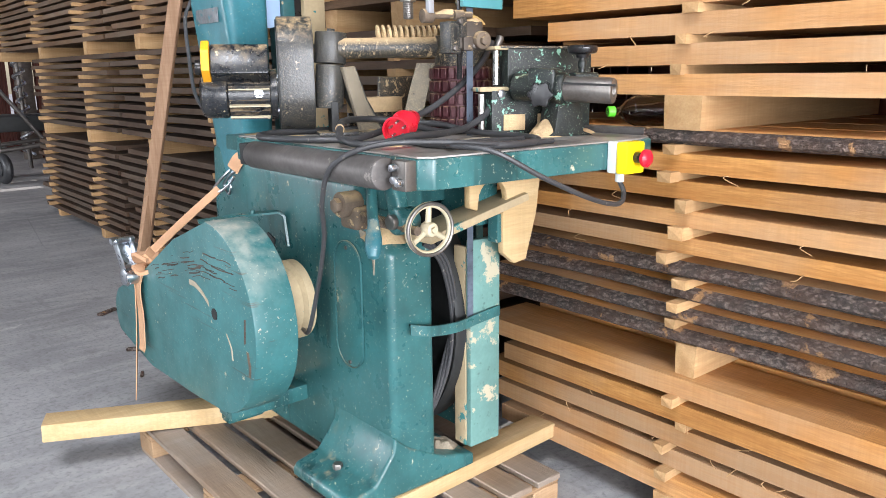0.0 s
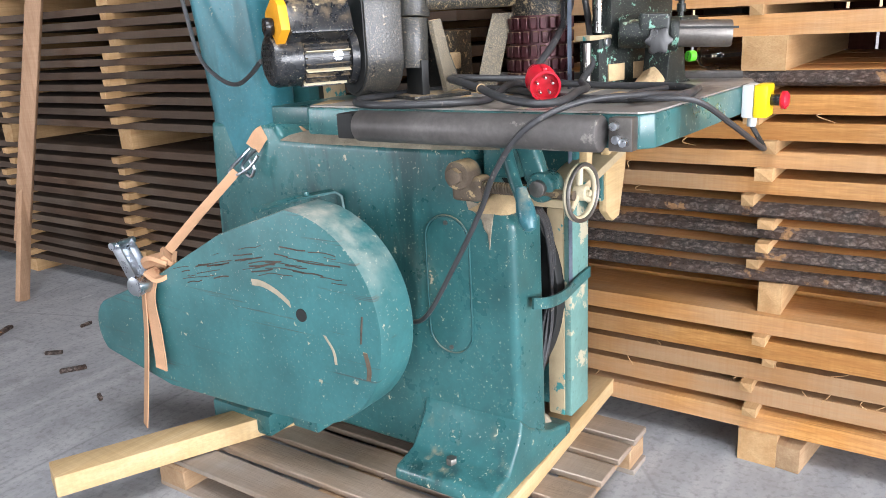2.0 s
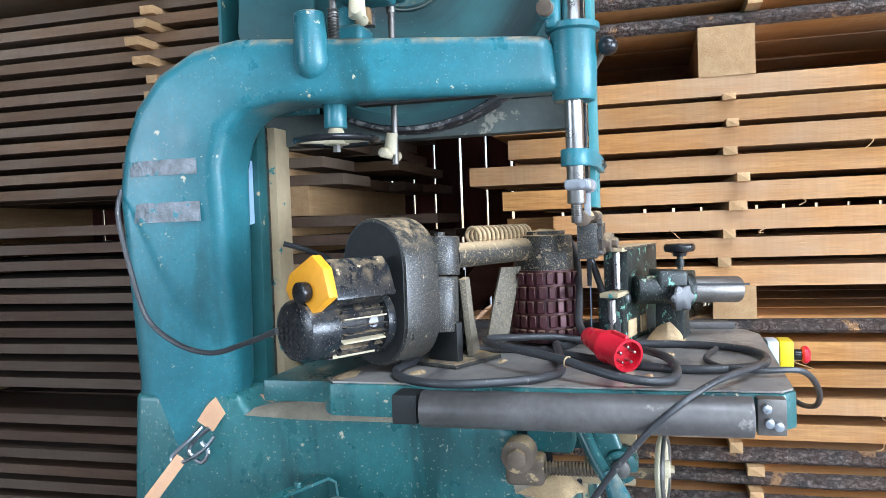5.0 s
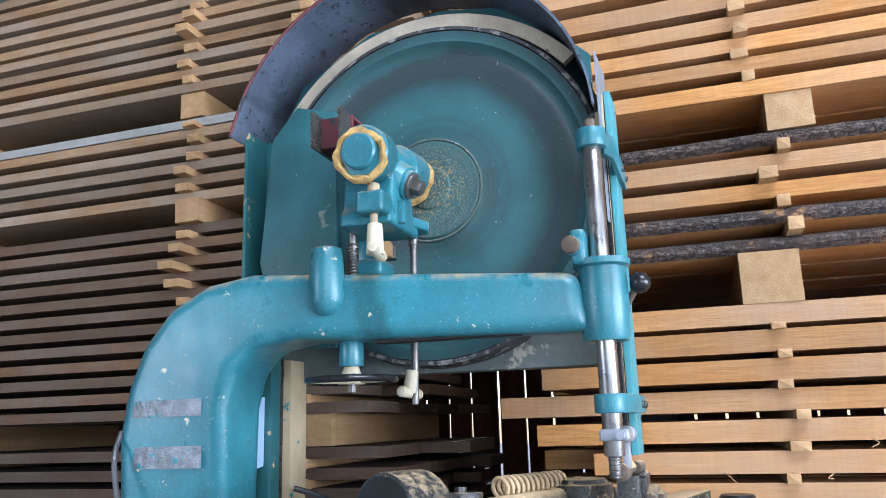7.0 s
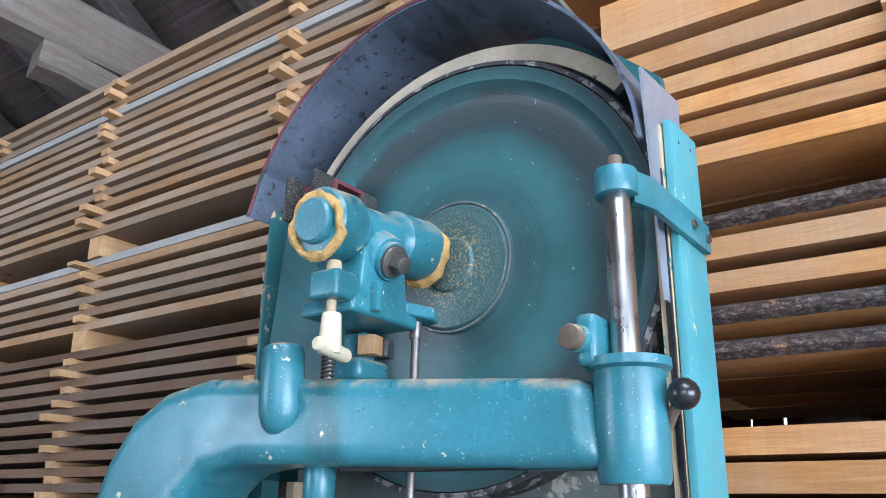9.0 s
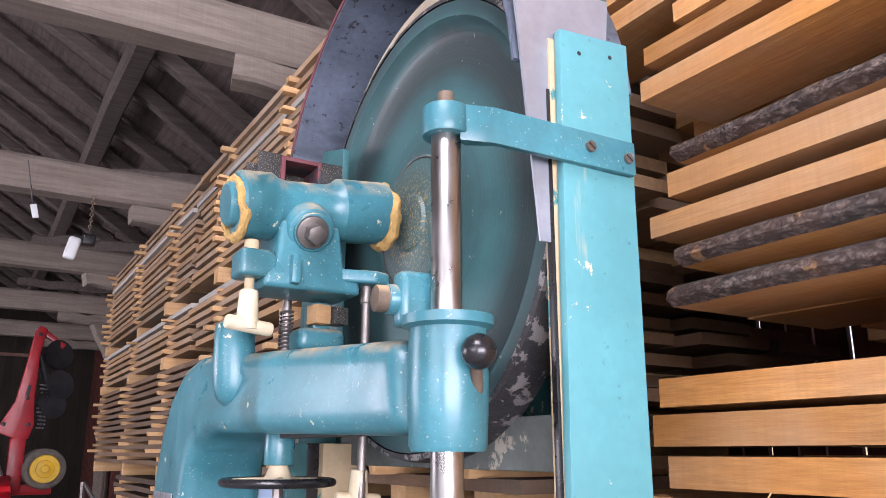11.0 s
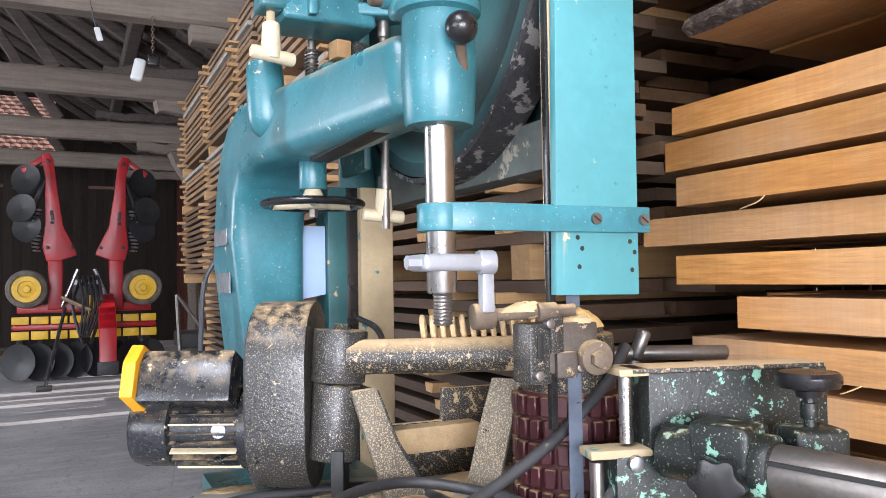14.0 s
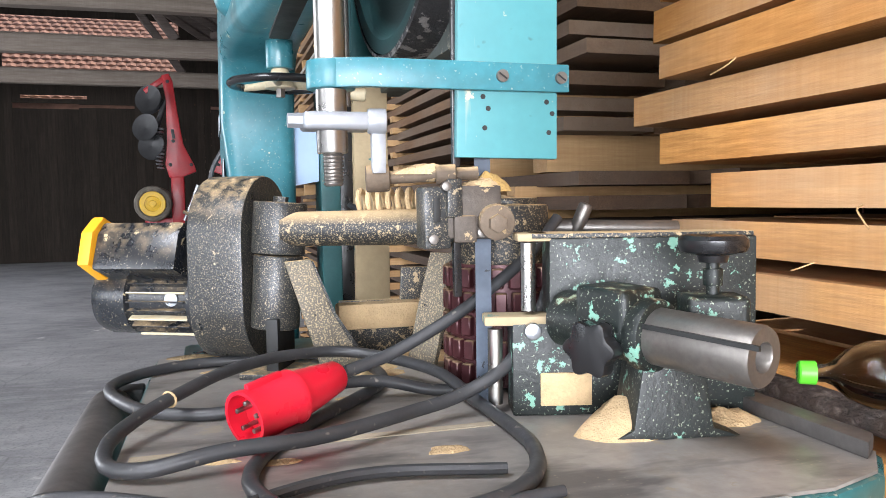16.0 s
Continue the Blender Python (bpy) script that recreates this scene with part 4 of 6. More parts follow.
# base casting: long side, tapering neck, end pillar round the lower wheel
side = [(2.66, 0.17), (2.67, 0.50), (2.655, 0.86), (2.64, 1.08), (2.36, 1.08), (2.34, 1.038), (1.74, 1.035), (1.715, 0.985), (1.70, 0.93), (1.62, 0.88), (1.595, 0.86), (1.59, 0.17)]
body = part("body", prism("x", side, 1.14, 1.29, 0.022, 3), green, saw, "teal painted cast body with cream chips")
part("body_wall", prism("x", [(2.62, 0.17), (2.62, 1.0), (1.72, 1.0), (1.70, 0.17)], 1.56, 1.59, 0.006), green, saw)
part("end_wall", box(1.27, 1.565, 2.58, 2.62, 0.17, 1.0, 0.006), green, saw)
part("body_deck", prism("z", [(1.16, 1.72), (1.58, 1.72), (1.58, 2.36), (1.16, 2.36)], 1.0, 1.03, 0.006), green, saw)
# black sheet added to hold the shade inside the base
part("inner_shade_plate", box(1.285, 1.295, 1.66, 2.58, 0.2, 0.99, 0.002), dark_void, saw)
part("edge_plate", box(1.405, 1.520, 1.572, 1.592, 0.235, 0.86, 0.004), plate_paint, saw, "chipped pale green guard plate")
part("edge_plate_lip", box(1.402, 1.416, 1.592, 1.64, 0.235, 0.84, 0.003), cream_post, saw)
part("cross_band", ribbon([(1.19, 1.574, 0.648), (1.25, 1.556, 0.636), (1.34, 1.556, 0.628), (1.43, 1.562, 0.634), (1.51, 1.564, 0.64)], (0, 0, 1), 0.03, 0.006), green, saw)
# wheel coloured black for the shade it sits in
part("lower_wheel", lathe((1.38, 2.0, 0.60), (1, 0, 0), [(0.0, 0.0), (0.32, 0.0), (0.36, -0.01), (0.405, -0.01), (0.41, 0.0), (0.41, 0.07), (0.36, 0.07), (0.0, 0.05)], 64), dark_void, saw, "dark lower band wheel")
for name, x0, x1, yf in (("front_foot", 0.985, 1.30, 1.89),):
    foot = part(name, prism("y", [(1.43, 0.168), (1.43, 0.205), (1.31, 0.235), (1.19, 0.30), (1.14, 0.345), (1.13, 0.30), (1.07, 0.225), (x0 + 0.01, 0.208), (x0, 0.19), (x0, 0.168)], 1.585, yf, 0.014, 3), green, saw)
part("back_foot", prism("y", [(1.30, 0.13), (1.30, 0.22), (1.14, 0.34), (1.1, 0.215), (1.02, 0.2), (1.02, 0.13)], 2.40, 2.66, 0.012), green, saw)
part("foot_bolt", joined(rod((1.055, 1.751, 0.2), (1.055, 1.751, 0.216), 0.026, n=24, bev=0.002), rod((1.055, 1.751, 0.214), (1.055, 1.751, 0.236), 0.015, n=6, bev=0.002)), dull_steel, saw)
# oval access plate, standing a hair proud
oval = [(y, z) for y, z in arc((1.785, 0.80), 0.063, 0, 180, 14)] + [(y, z) for y, z in arc((1.785, 0.562), 0.063, 180, 360, 14)]
cover_plate = part("oval_cover", prism("x", oval, 1.133, 1.142, 0.002), green, saw)
for z in (0.848, 0.512):
    part("screw", rod((1.129, 1.785, z), (1.134, 1.785, z), 0.006, n=12), dull_steel, cover_plate)
rim = sweep([(1.134, y, z) for y, z in [((p[0] - 1.785) * 1.05 + 1.785, (p[1] - 0.681) * 1.02 + 0.681) for p in oval + oval[:1]]], 0.0025, 6, smooth=False)
part("oval_groove", rim, dark_green, cover_plate)
part("slot", slab((1.139, 2.235, 0.80), (0.008, 0.05, 0.03), pose(0, 0, 0, 20, 0, 0), 0.003), dark_void, saw)

# belt cover: a long drop shape standing off the side
drop = arc((2.06, 0.642), 0.281, 272, 92, 26) + [(2.30, 0.835), (2.62, 0.668)] + arc((2.83, 0.47), 0.105, 62, -45, 6) + [(2.60, 0.338), (2.25, 0.348)]
cover = part("belt_cover", prism("x", drop, 0.842, 0.970, 0.010, 2), green_cover, saw, "scratched teal drop-shaped belt cover")
part("cover_hole", rod((0.8395, 2.025, 0.66), (0.846, 2.025, 0.66), 0.017, n=20), dark_void, cover)
part("cover_slit", slab((0.8405, 1.835, 0.655), (0.004, 0.003, 0.07), pose(0, 0, 0, 8, 0, 0), 0), rust_scratch, cover)
part("shaft_collar", lathe((0.98, 2.03, 0.655), (1, 0, 0), [(0.0, 0), (0.075, 0), (0.075, 0.09), (0.10, 0.055), (0.105, 0.09), (0.12, 0.1), (0.12, 0.125), (0, 0.125)], 40), cream_post, saw)
part("cover_bracket", ribbon([(0.895, 2.22, 0.891), (1.02, 2.19, 0.9), (1.118, 2.142, 0.905), (1.132, 2.132, 0.893), (1.136, 2.122, 0.80)], (0.25, 0.9, 0.15), 0.022, 0.007, smooth=False), green, saw)
part("bracket_pin", rod((1.05, 2.175, 0.895), (1.05, 2.175, 0.915), 0.008, n=12, bev=0.001), green, saw)
part("cover_mount", box(0.88, 1.14, 2.05, 2.14, 0.31, 0.36, 0.006), green, saw)

# neck, bend and upper arm
neck = [(2.66, 0.86), (2.635, 1.10), (2.62, 1.55), (2.60, 1.66), (2.565, 1.745), (2.50, 1.82), (2.41, 1.865), (2.30, 1.88), (1.62, 1.838), (1.60, 1.72), (2.20, 1.735), (2.285, 1.722), (2.335, 1.68), (2.355, 1.60), (2.365, 1.10), (2.40, 1.03), (2.5, 0.86)]
neck_bm = prism("x", neck, 1.085, 1.245, 0.045, 4)
for v in neck_bm.verts:
    if v.co.x < 1.165 and v.co.z < 1.5:
        v.co.x += 0.06 * min(1, (1.5 - v.co.z) / 0.4)
for v in neck_bm.verts:
    if v.co.x < 1.165 and v.co.z > 1.5 and v.co.y < 2.15:
        v.co.x += 0.075 * (2.15 - v.co.y) / 0.55
arm = part("arm", neck_bm, green_sky_tinted, saw, "curved teal cast arm, dusty on top")
part("arm_nose", lathe((1.206, 1.578, 1.703), (0, 0, 1), [(0.0, 0.0), (0.043, 0.0), (0.046, 0.006), (0.049, 0.07), (0.047, 0.142), (0.056, 0.146), (0.056, 0.158), (0.03, 0.16), (0, 0.16)], 40), green_sky_tinted, arm)
part("arm_slot", box(1.168, 1.205, 1.70, 2.05, 1.7235, 1.74, 0.003), dark_void, arm)
part("arm_boss", lathe((1.112, 2.128, 1.775), (-0.06, 0, 1), [(0.0, 0.0), (0.018, 0.004), (0.03, 0.016), (0.036, 0.036), (0.0365, 0.07), (0.034, 0.135), (0.031, 0.144), (0.022, 0.148), (0.0, 0.149)], 32), green_sky_tinted, arm)
for z, h, x in ((1.606, 0.035, 1.0825), (1.505, 0.045, 1.0885)):
    part("tape_wrap", ribbon([(x, 2.405, z), (x, 2.57, z), (x + 0.012, 2.602, z), (x + 0.03, 2.619, z), (x + 0.07, 2.626, z)], (0, 0, 1), h, 0.002, smooth=False), tape_silver, arm, "crumpled silver tape round the neck")

# rod through the arm with its brackets
guide_rod = part("guide_rod", rod((1.207, 1.58, 1.488), (1.204, 1.58, 2.135), 0.0195, n=28, bev=0.002), bright_steel, saw, "bright ground steel guide rod")
part("rod_thread", joined(rod((1.208, 1.58, 1.447), (1.207, 1.58, 1.49), 0.0115, n=20, bev=0.002), *[torus((1.208, 1.58, 1.45 + 0.0045 * k), (0, 0, 1), 0.0118, 0.0014, 20, 6) for k in range(9)]), dull_steel, guide_rod, "threaded lower end")
part("rod_tip", rod((1.204, 1.58, 2.13), (1.204, 1.58, 2.158), 0.011, n=16, bev=0.002), rusty, guide_rod)
part("upper_bracket", joined(rod((1.204, 1.58, 2.095), (1.204, 1.58, 2.135), 0.031, n=28, bev=0.003), prism("z", [(1.225, 1.57), (1.26, 1.552), (1.497, 1.547), (1.497, 1.537), (1.255, 1.541), (1.21, 1.555)], 2.085, 2.135, 0.002)), green_sky_tinted, saw)
part("lower_bracket", joined(rod((1.207, 1.58, 1.567), (1.207, 1.58, 1.603), 0.031, n=28, bev=0.003), prism("z", [(1.21, 1.56), (1.25, 1.548), (1.515, 1.548), (1.515, 1.538), (1.245, 1.538), (1.2, 1.552)], 1.567, 1.603, 0.002)), green_sky_tinted, saw)
for x, z in ((1.42, 1.585), (1.502, 1.585), (1.412, 2.112), (1.482, 2.108)):
    part("screw", rod((x, 1.540, z), (x, 1.533, z), 0.008, n=16), dull_steel, saw)
    part("screw_slot", slab((x, 1.5325, z), (0.013, 0.001, 0.0018), pose(0, 0, 0, 0, 35, 0), 0), dark_void, saw)
part("clamp_arm", joined(slab((1.212, 1.574, 1.527), (0.088, 0.055, 0.022), None, 0.007, 3), rod((1.248, 1.56, 1.527), (1.272, 1.557, 1.527), 0.016, n=20, bev=0.003), slab((1.262, 1.562, 1.492), (0.018, 0.014, 0.06), None, 0.003), rod((1.15, 1.562, 1.527), (1.17, 1.562, 1.527), 0.009, n=6)), clamp_grey, saw, "pale grey clamp on the guide rod")
part("lock_lever", rod((1.222, 1.54, 1.768), (1.205, 1.515, 1.802), 0.007), rusty, saw)
part("lever_ball", lathe((1.203, 1.512, 1.792), (0, -0.3, 1), [(0.0, 0.0)] + [(0.0205 * math.sin(math.pi * i / 10), 0.0205 - 0.0205 * math.cos(math.pi * i / 10)) for i in range(1, 10)] + [(0.0, 0.041)], 24), black_plastic, saw)
part("pivot_ear", joined(slab((1.19, 1.615, 1.885), (0.07, 0.03, 0.07), None, 0.01, 3), rod((1.145, 1.625, 1.885), (1.19, 1.62, 1.885), 0.019, n=20, bev=0.003)), green_sky_tinted, saw)
part("pivot_pin", rod((1.13, 1.627, 1.885), (1.16, 1.624, 1.885), 0.017, n=20, bev=0.003), rusty, saw)

# upper wheel with its tyre, hood and housing
WC = (1.40, 1.992, 2.112)
wheel = part("upper_wheel", lathe(WC, (1, 0, 0), [(0.0, -0.028), (0.05, -0.028), (0.055, -0.022), (0.12, -0.018), (0.128, -0.010), (0.13, 0.0), (0.17, 0.006), (0.26, 0.012), (0.345, 0.010), (0.372, 0.0), (0.385, -0.018), (0.412, -0.02), (0.414, 0.05), (0.30, 0.06), (0, 0.06)], 96), wheel_green, saw, "dusty dark teal disc of the upper band wheel")
part("wheel_tyre", lathe(WC, (1, 0, 0), [(0.414, -0.022), (0.424, -0.02), (0.428, 0.0), (0.428, 0.045), (0.42, 0.052), (0.414, 0.05)], 96), tyre, wheel)
part("hub_ring", torus((WC[0] - 0.014, WC[1], WC[2]), (1, 0, 0), 0.128, 0.0025, 64, 8), back_plate, wheel)
hood_pts = [(q.x, q.y) for q in glide([(2.515, 2.30, 0), (2.465, 2.43, 0), (2.37, 2.555, 0), (2.23, 2.65, 0), (2.08, 2.69, 0), (1.94, 2.675, 0), (1.81, 2.62, 0), (1.71, 2.54, 0), (1.635, 2.44, 0), (1.592, 2.33, 0), (1.578, 2.24, 0)], 4)]
hood_in = [(y + (1.99 - y) * 0.014, z + (2.1 - z) * 0.014) for y, z in hood_pts][::-1]
hood = part("hood", prism("x", hood_pts + hood_in, 1.315, 1.54), hood_dark, saw, "bent sheet-metal hood over the wheel")
part("hood_edge", sweep([(1.315, y, z) for y, z in hood_pts[:28]], 0.005, 6, smooth=False), hood_red, hood)
part("hood_lining", prism("x", [(2 * 1.99 - y, z) for y, z in arc((1.99, 2.105), 0.475, 40, 160, 26) + arc((1.99, 2.105), 0.44, 160, 40, 26)], 1.40, 1.42), wood_lining, hood, "pale worn lining strip behind the wheel rim")
part("hood_end_sheet", prism("y", [(1.308, 2.36), (1.49, 2.38), (1.45, 1.975), (1.345, 1.975)], 1.568, 1.572), band_steel, hood, "loose grey sheet end of the hood")
part("housing_back", prism("x", [(1.60, 1.69), (2.50, 1.69), (2.51, 2.3), (2.40, 2.5), (2.2, 2.62), (1.99, 2.65), (1.78, 2.62), (1.60, 2.45)], 1.50, 1.52), dark_green, saw)
part("housing_sill", box(1.44, 1.50, 1.60, 2.42, 1.675, 1.755, 0.004), back_plate, saw, "dusty grey cross plate under the wheel")
part("housing_left", joined(box(1.462, 1.467, 2.30, 2.50, 1.71, 2.33, 0.001), box(1.37, 1.5, 2.495, 2.505, 1.71, 2.33, 0.002)), dark_green, saw)
part("slide_plate", prism("x", [(2.37, 1.74), (2.43, 1.96), (2.40, 2.28), (2.33, 2.36), (2.22, 2.33), (2.22, 1.74)], 1.335, 1.35, 0.003), slide_paint, saw)
# panel that shields the running blade
panel = part("blade_shield", prism("y", [(1.362, 1.482), (1.502, 1.480), (1.506, 2.300), (1.376, 2.29)], 1.549, 1.563, 0.002), panel_green, saw, "pale turquoise board shielding the blade, chipped")
part("shield_side", prism("x", [(1.565, 1.49), (1.585, 1.49), (1.585, 2.28), (1.565, 2.28)], 1.367, 1.382), cream_post, panel)
for x, z in ((1.40, 1.52), (1.405, 1.545), (1.398, 1.56), (1.49, 1.515), (1.495, 1.54), (1.487, 1.555), (1.47, 2.27), (1.41, 2.26)):
    part("nail_hole", rod((x, 1.5485, z), (x, 1.551, z), 0.0035, n=8), dark_void, panel)
part("blade", ribbon([(1.404, 1.572, 0.62), (1.404, 1.572, 2.1)], (1, 0.0, 0), 0.022, 0.0012, smooth=False), hood_dark, saw, "dull steel saw band")
part("blade_strip", box(1.362, 1.372, 1.566, 1.576, 1.30, 2.2, 0.001), black_plastic, saw)

# tension gear on the arm
gear = part("tension_gear", lathe((1.045, 2.03, 2.104), (1, 0, 0.1), [(0.0, 0), (0.034, 0), (0.038, 0.004), (0.039, 0.014), (0.054, 0.016), (0.059, 0.022), (0.059, 0.075), (0.052, 0.085), (0.047, 0.1), (0.046, 0.175), (0.05, 0.19), (0.058, 0.2), (0.058, 0.29), (0.05, 0.30), (0.0, 0.30)], 40), green_sky_tinted, saw, "dusty teal tension bearing on the arm")
part("gear_boss", joined(rod((1.18, 2.03, 2.09), (1.18, 1.975, 2.062), 0.05, 0.04, 32, 0.004), rod((1.18, 1.977, 2.063), (1.18, 1.966, 2.058), 0.033, n=32, bev=0.002)), green_sky_tinted, gear)
part("gear_saddle", prism("y", [(1.13, 2.08), (1.235, 2.08), (1.245, 2.01), (1.275, 1.99), (1.278, 1.964), (1.105, 1.964), (1.108, 1.99), (1.125, 2.01)], 1.985, 2.10, 0.009, 3), green_sky_tinted, gear)
part("gear_lug", prism("y", [(1.066, 2.024), (1.112, 2.024), (1.128, 2.012), (1.128, 1.99), (1.104, 1.978), (1.066, 1.978)], 1.985, 2.045, 0.008, 3), green_sky_tinted, gear)
part("gear_lug", prism("z", [(1.24, 1.985), (1.30, 1.968), (1.33, 1.98), (1.335, 2.01), (1.31, 2.035), (1.24, 2.05)], 1.985, 2.008, 0.006, 3), green_sky_tinted, gear)
part("lug_dust", heap(1.29, 2.003, 2.007, 0.042, 0.026, 0.006, 3.1), gold_dust, gear, "golden sawdust on the flat lug")
part("gear_rib", slab((1.155, 1.98, 1.995), (0.016, 0.02, 0.05), None, 0.005), green_sky_tinted, gear)
for gx, gz, gs in ((1.062, 2.100, 0.0085), (1.338, 2.128, 0.0115)):
    ring_ = torus((gx, 2.03, gz), (1, 0, 0.1), 0.051, gs, 64, 10)
    for v in ring_.verts:
        v.co += Vector((noise.noise(v.co * 45), noise.noise(v.co * 45 + Vector((5, 0, 0))), noise.noise(v.co * 45 + Vector((0, 7, 0))) - 0.3)) * 0.007
    part("gear_dust", ring_, gold_dust, gear, "crust of sawdust round the bearing")
part("scratch", ribbon([(0.8412, 2.19, 0.722), (0.8412, 2.15, 0.722), (0.8412, 2.10, 0.706), (0.8412, 2.06, 0.682)], (0, 0.2, 1), 0.017, 0.001), wood_lining, cover, "scratch down to pale primer")
part("scratch", ribbon([(0.8412, 1.955, 0.62), (0.8412, 1.93, 0.585), (0.8412, 1.925, 0.55)], (0, 1, 0), 0.008, 0.001), wood_lining, cover, "scratch down to pale primer")
srng = random.Random(12)
for k in range(34):
    y, z = srng.uniform(1.86, 2.45), srng.uniform(-0.045, 0.045)
    ln_, base = srng.uniform(0.03, 0.14), 0.79
    part("scratch", ribbon([(0.8413, y + ln_ * f, base + z - 0.22 * max(0.0, y + ln_ * f - 2.1) + srng.uniform(-0.002, 0.002)) for f in (0, 0.3, 0.6, 1.0)], (0, 0.1, 1), srng.uniform(0.001, 0.004), 0.0008), rust_scratch, cover)
part("scratch", ribbon([(0.8412, 1.83, 0.60), (0.8412, 1.822, 0.56), (0.8412, 1.826, 0.53)], (0, 1, 0), 0.013, 0.001), rusty, cover, "scratch down to bare rust")
part("gear_bolt", joined(rod((1.176, 1.968, 2.06), (1.176, 1.958, 2.055), 0.028, n=28, bev=0.002), rod((1.176, 1.96, 2.056), (1.176, 1.938, 2.046), 0.017, n=6, bev=0.002)), dull_steel, gear)
part("spindle", sweep([(1.19, 2.108, 1.70), (1.19, 2.108, 1.97)], 0.0085, 12, smooth=False), dull_steel, saw)
thread = [(1.19 + 0.0115 * math.cos(a), 2.108 + 0.0115 * math.sin(a), 1.85 + a * 0.0011) for a in np.linspace(0, 90, 260)]
part("thread", sweep([tuple(map(float, q)) for q in thread], 0.0022, 5, smooth=False), dull_steel, saw)
part("stud", joined(rod((1.09, 2.014, 1.90), (1.09, 2.014, 2.03), 0.008, n=14, bev=0.001), rod((1.09, 2.014, 2.022), (1.09, 2.014, 2.044), 0.0125, n=18, bev=0.004)), cream_post, saw)
part("wing_nut", joined(rod((1.09, 2.012, 1.893), (1.09, 2.012, 1.958), 0.019, 0.015, 18, 0.003), rod((1.052, 2.002, 1.903), (1.132, 2.014, 1.896), 0.012, n=14, bev=0.005)), cream_enamel, saw, "cream wing nut")
part("lock_block", joined(slab((1.238, 2.085, 1.93), (0.03, 0.05, 0.06), None, 0.004), slab((1.235, 2.08, 1.892), (0.085, 0.075, 0.04), None, 0.014, 3)), green_sky_tinted, saw)
part("nut", slab((1.262, 2.05, 1.935), (0.03, 0.03, 0.032), pose(0, 0, 0, 0, 0, 20), 0.003), black_cast, saw)
part("wood_wedge", slab((1.228, 2.05, 1.935), (0.03, 0.034, 0.034), pose(0, 0, 0, 0, 0, 10), 0.003), sticker_wood, saw, "small pale wooden wedge")
part("tension_rod", rod((1.30, 2.01, 1.60), (1.298, 2.006, 2.0), 0.0078, n=14), dull_steel, saw)
part("rod_sleeve", rod((1.298, 2.007, 1.955), (1.298, 2.006, 2.012), 0.0105, n=16, bev=0.002), dull_steel, saw)
part("rod_knob", joined(rod((1.30, 2.022, 1.625), (1.298, 2.015, 1.675), 0.017, 0.014, 18, 0.003), rod((1.262, 2.03, 1.628), (1.338, 2.015, 1.622), 0.012, n=14, bev=0.004)), cream_enamel, saw, "cream wing nut")
part("channel_plate", joined(box(1.117, 1.165, 2.10, 2.108, 2.155, 2.24, 0.002), box(1.235, 1.285, 2.10, 2.108, 2.155, 2.24, 0.002), box(1.117, 1.285, 2.17, 2.176, 2.155, 2.24, 0.002)), black_cast, saw, "dark steel plate of the channel")
part("square_tube", joined(box(1.16, 1.168, 2.094, 2.172, 2.165, 2.236, 0.001), box(1.232, 1.24, 2.094, 2.172, 2.165, 2.236, 0.001), box(1.168, 1.232, 2.094, 2.172, 2.228, 2.236, 0.001), box(1.168, 1.232, 2.094, 2.172, 2.165, 2.173, 0.001)), hood_red, saw, "open rusty dark red steel tube")
part("spindle_collar", rod((1.192, 2.113, 1.68), (1.192, 2.113, 1.74), 0.026, n=24, bev=0.003), green_sky_tinted, saw)
hw = part("tension_handwheel", joined(torus((1.192, 2.113, 1.652), (0, 0, 1), 0.090, 0.0095, 56, 12, 0.8), ), black_plastic, saw, "dark handwheel rim with a cream hub")
part("handwheel_hub", joined(rod((1.192, 2.113, 1.643), (1.192, 2.113, 1.683), 0.03, 0.014, 24, 0.003), *[rod((1.192, 2.113, 1.653), (1.192 + 0.086 * math.cos(a), 2.113 + 0.086 * math.sin(a), 1.651), 0.009, 0.007, 12) for a in (0.3, 0.3 + 2.094, 0.3 + 4.189)]), cream_enamel, hw)
part("handwheel_nut", rod((1.192, 2.113, 1.627), (1.192, 2.113, 1.645), 0.009, n=6), dull_steel, hw)
part("hanging_sheet", prism("y", [(1.235, 1.63), (1.298, 1.63), (1.298, 1.475), (1.24, 1.465)], 2.385, 2.388), blue_sheet, saw, "pale blue plastic sheet")
# rear posts between base and wheel housing
part("rear_post", box(1.30, 1.345, 2.37, 2.47, 1.03, 1.72, 0.004), dark_green, saw)
part("rear_post", box(1.375, 1.455, 2.36, 2.43, 1.03, 1.72, 0.004), cream_post, saw, "post with flaking cream and green paint")
# black filler strip stands for the shade between the two posts
part("rear_post_gap_shade", box(1.345, 1.375, 2.38, 2.44, 1.03, 1.72, 0.002), black_plastic, saw)
part("caked_dust", heap(1.165, 2.04, 1.034, 0.05, 0.36, 0.055, 3.3, 48), grey_dust, saw)
part("casting_dust", heap(1.172, 1.655, 0.888, 0.058, 0.075, 0.05, 8.1), sawdust, saw)
part("dust_run", prism("x", [(1.725, 0.91), (1.645, 0.895), (1.65, 0.872), (1.657, 0.83), (1.662, 0.79), (1.666, 0.83), (1.676, 0.842), (1.682, 0.865), (1.70, 0.88), (1.72, 0.89)], 1.1365, 1.1405, 0.001), grey_dust, saw, "pale dust run down the casting")

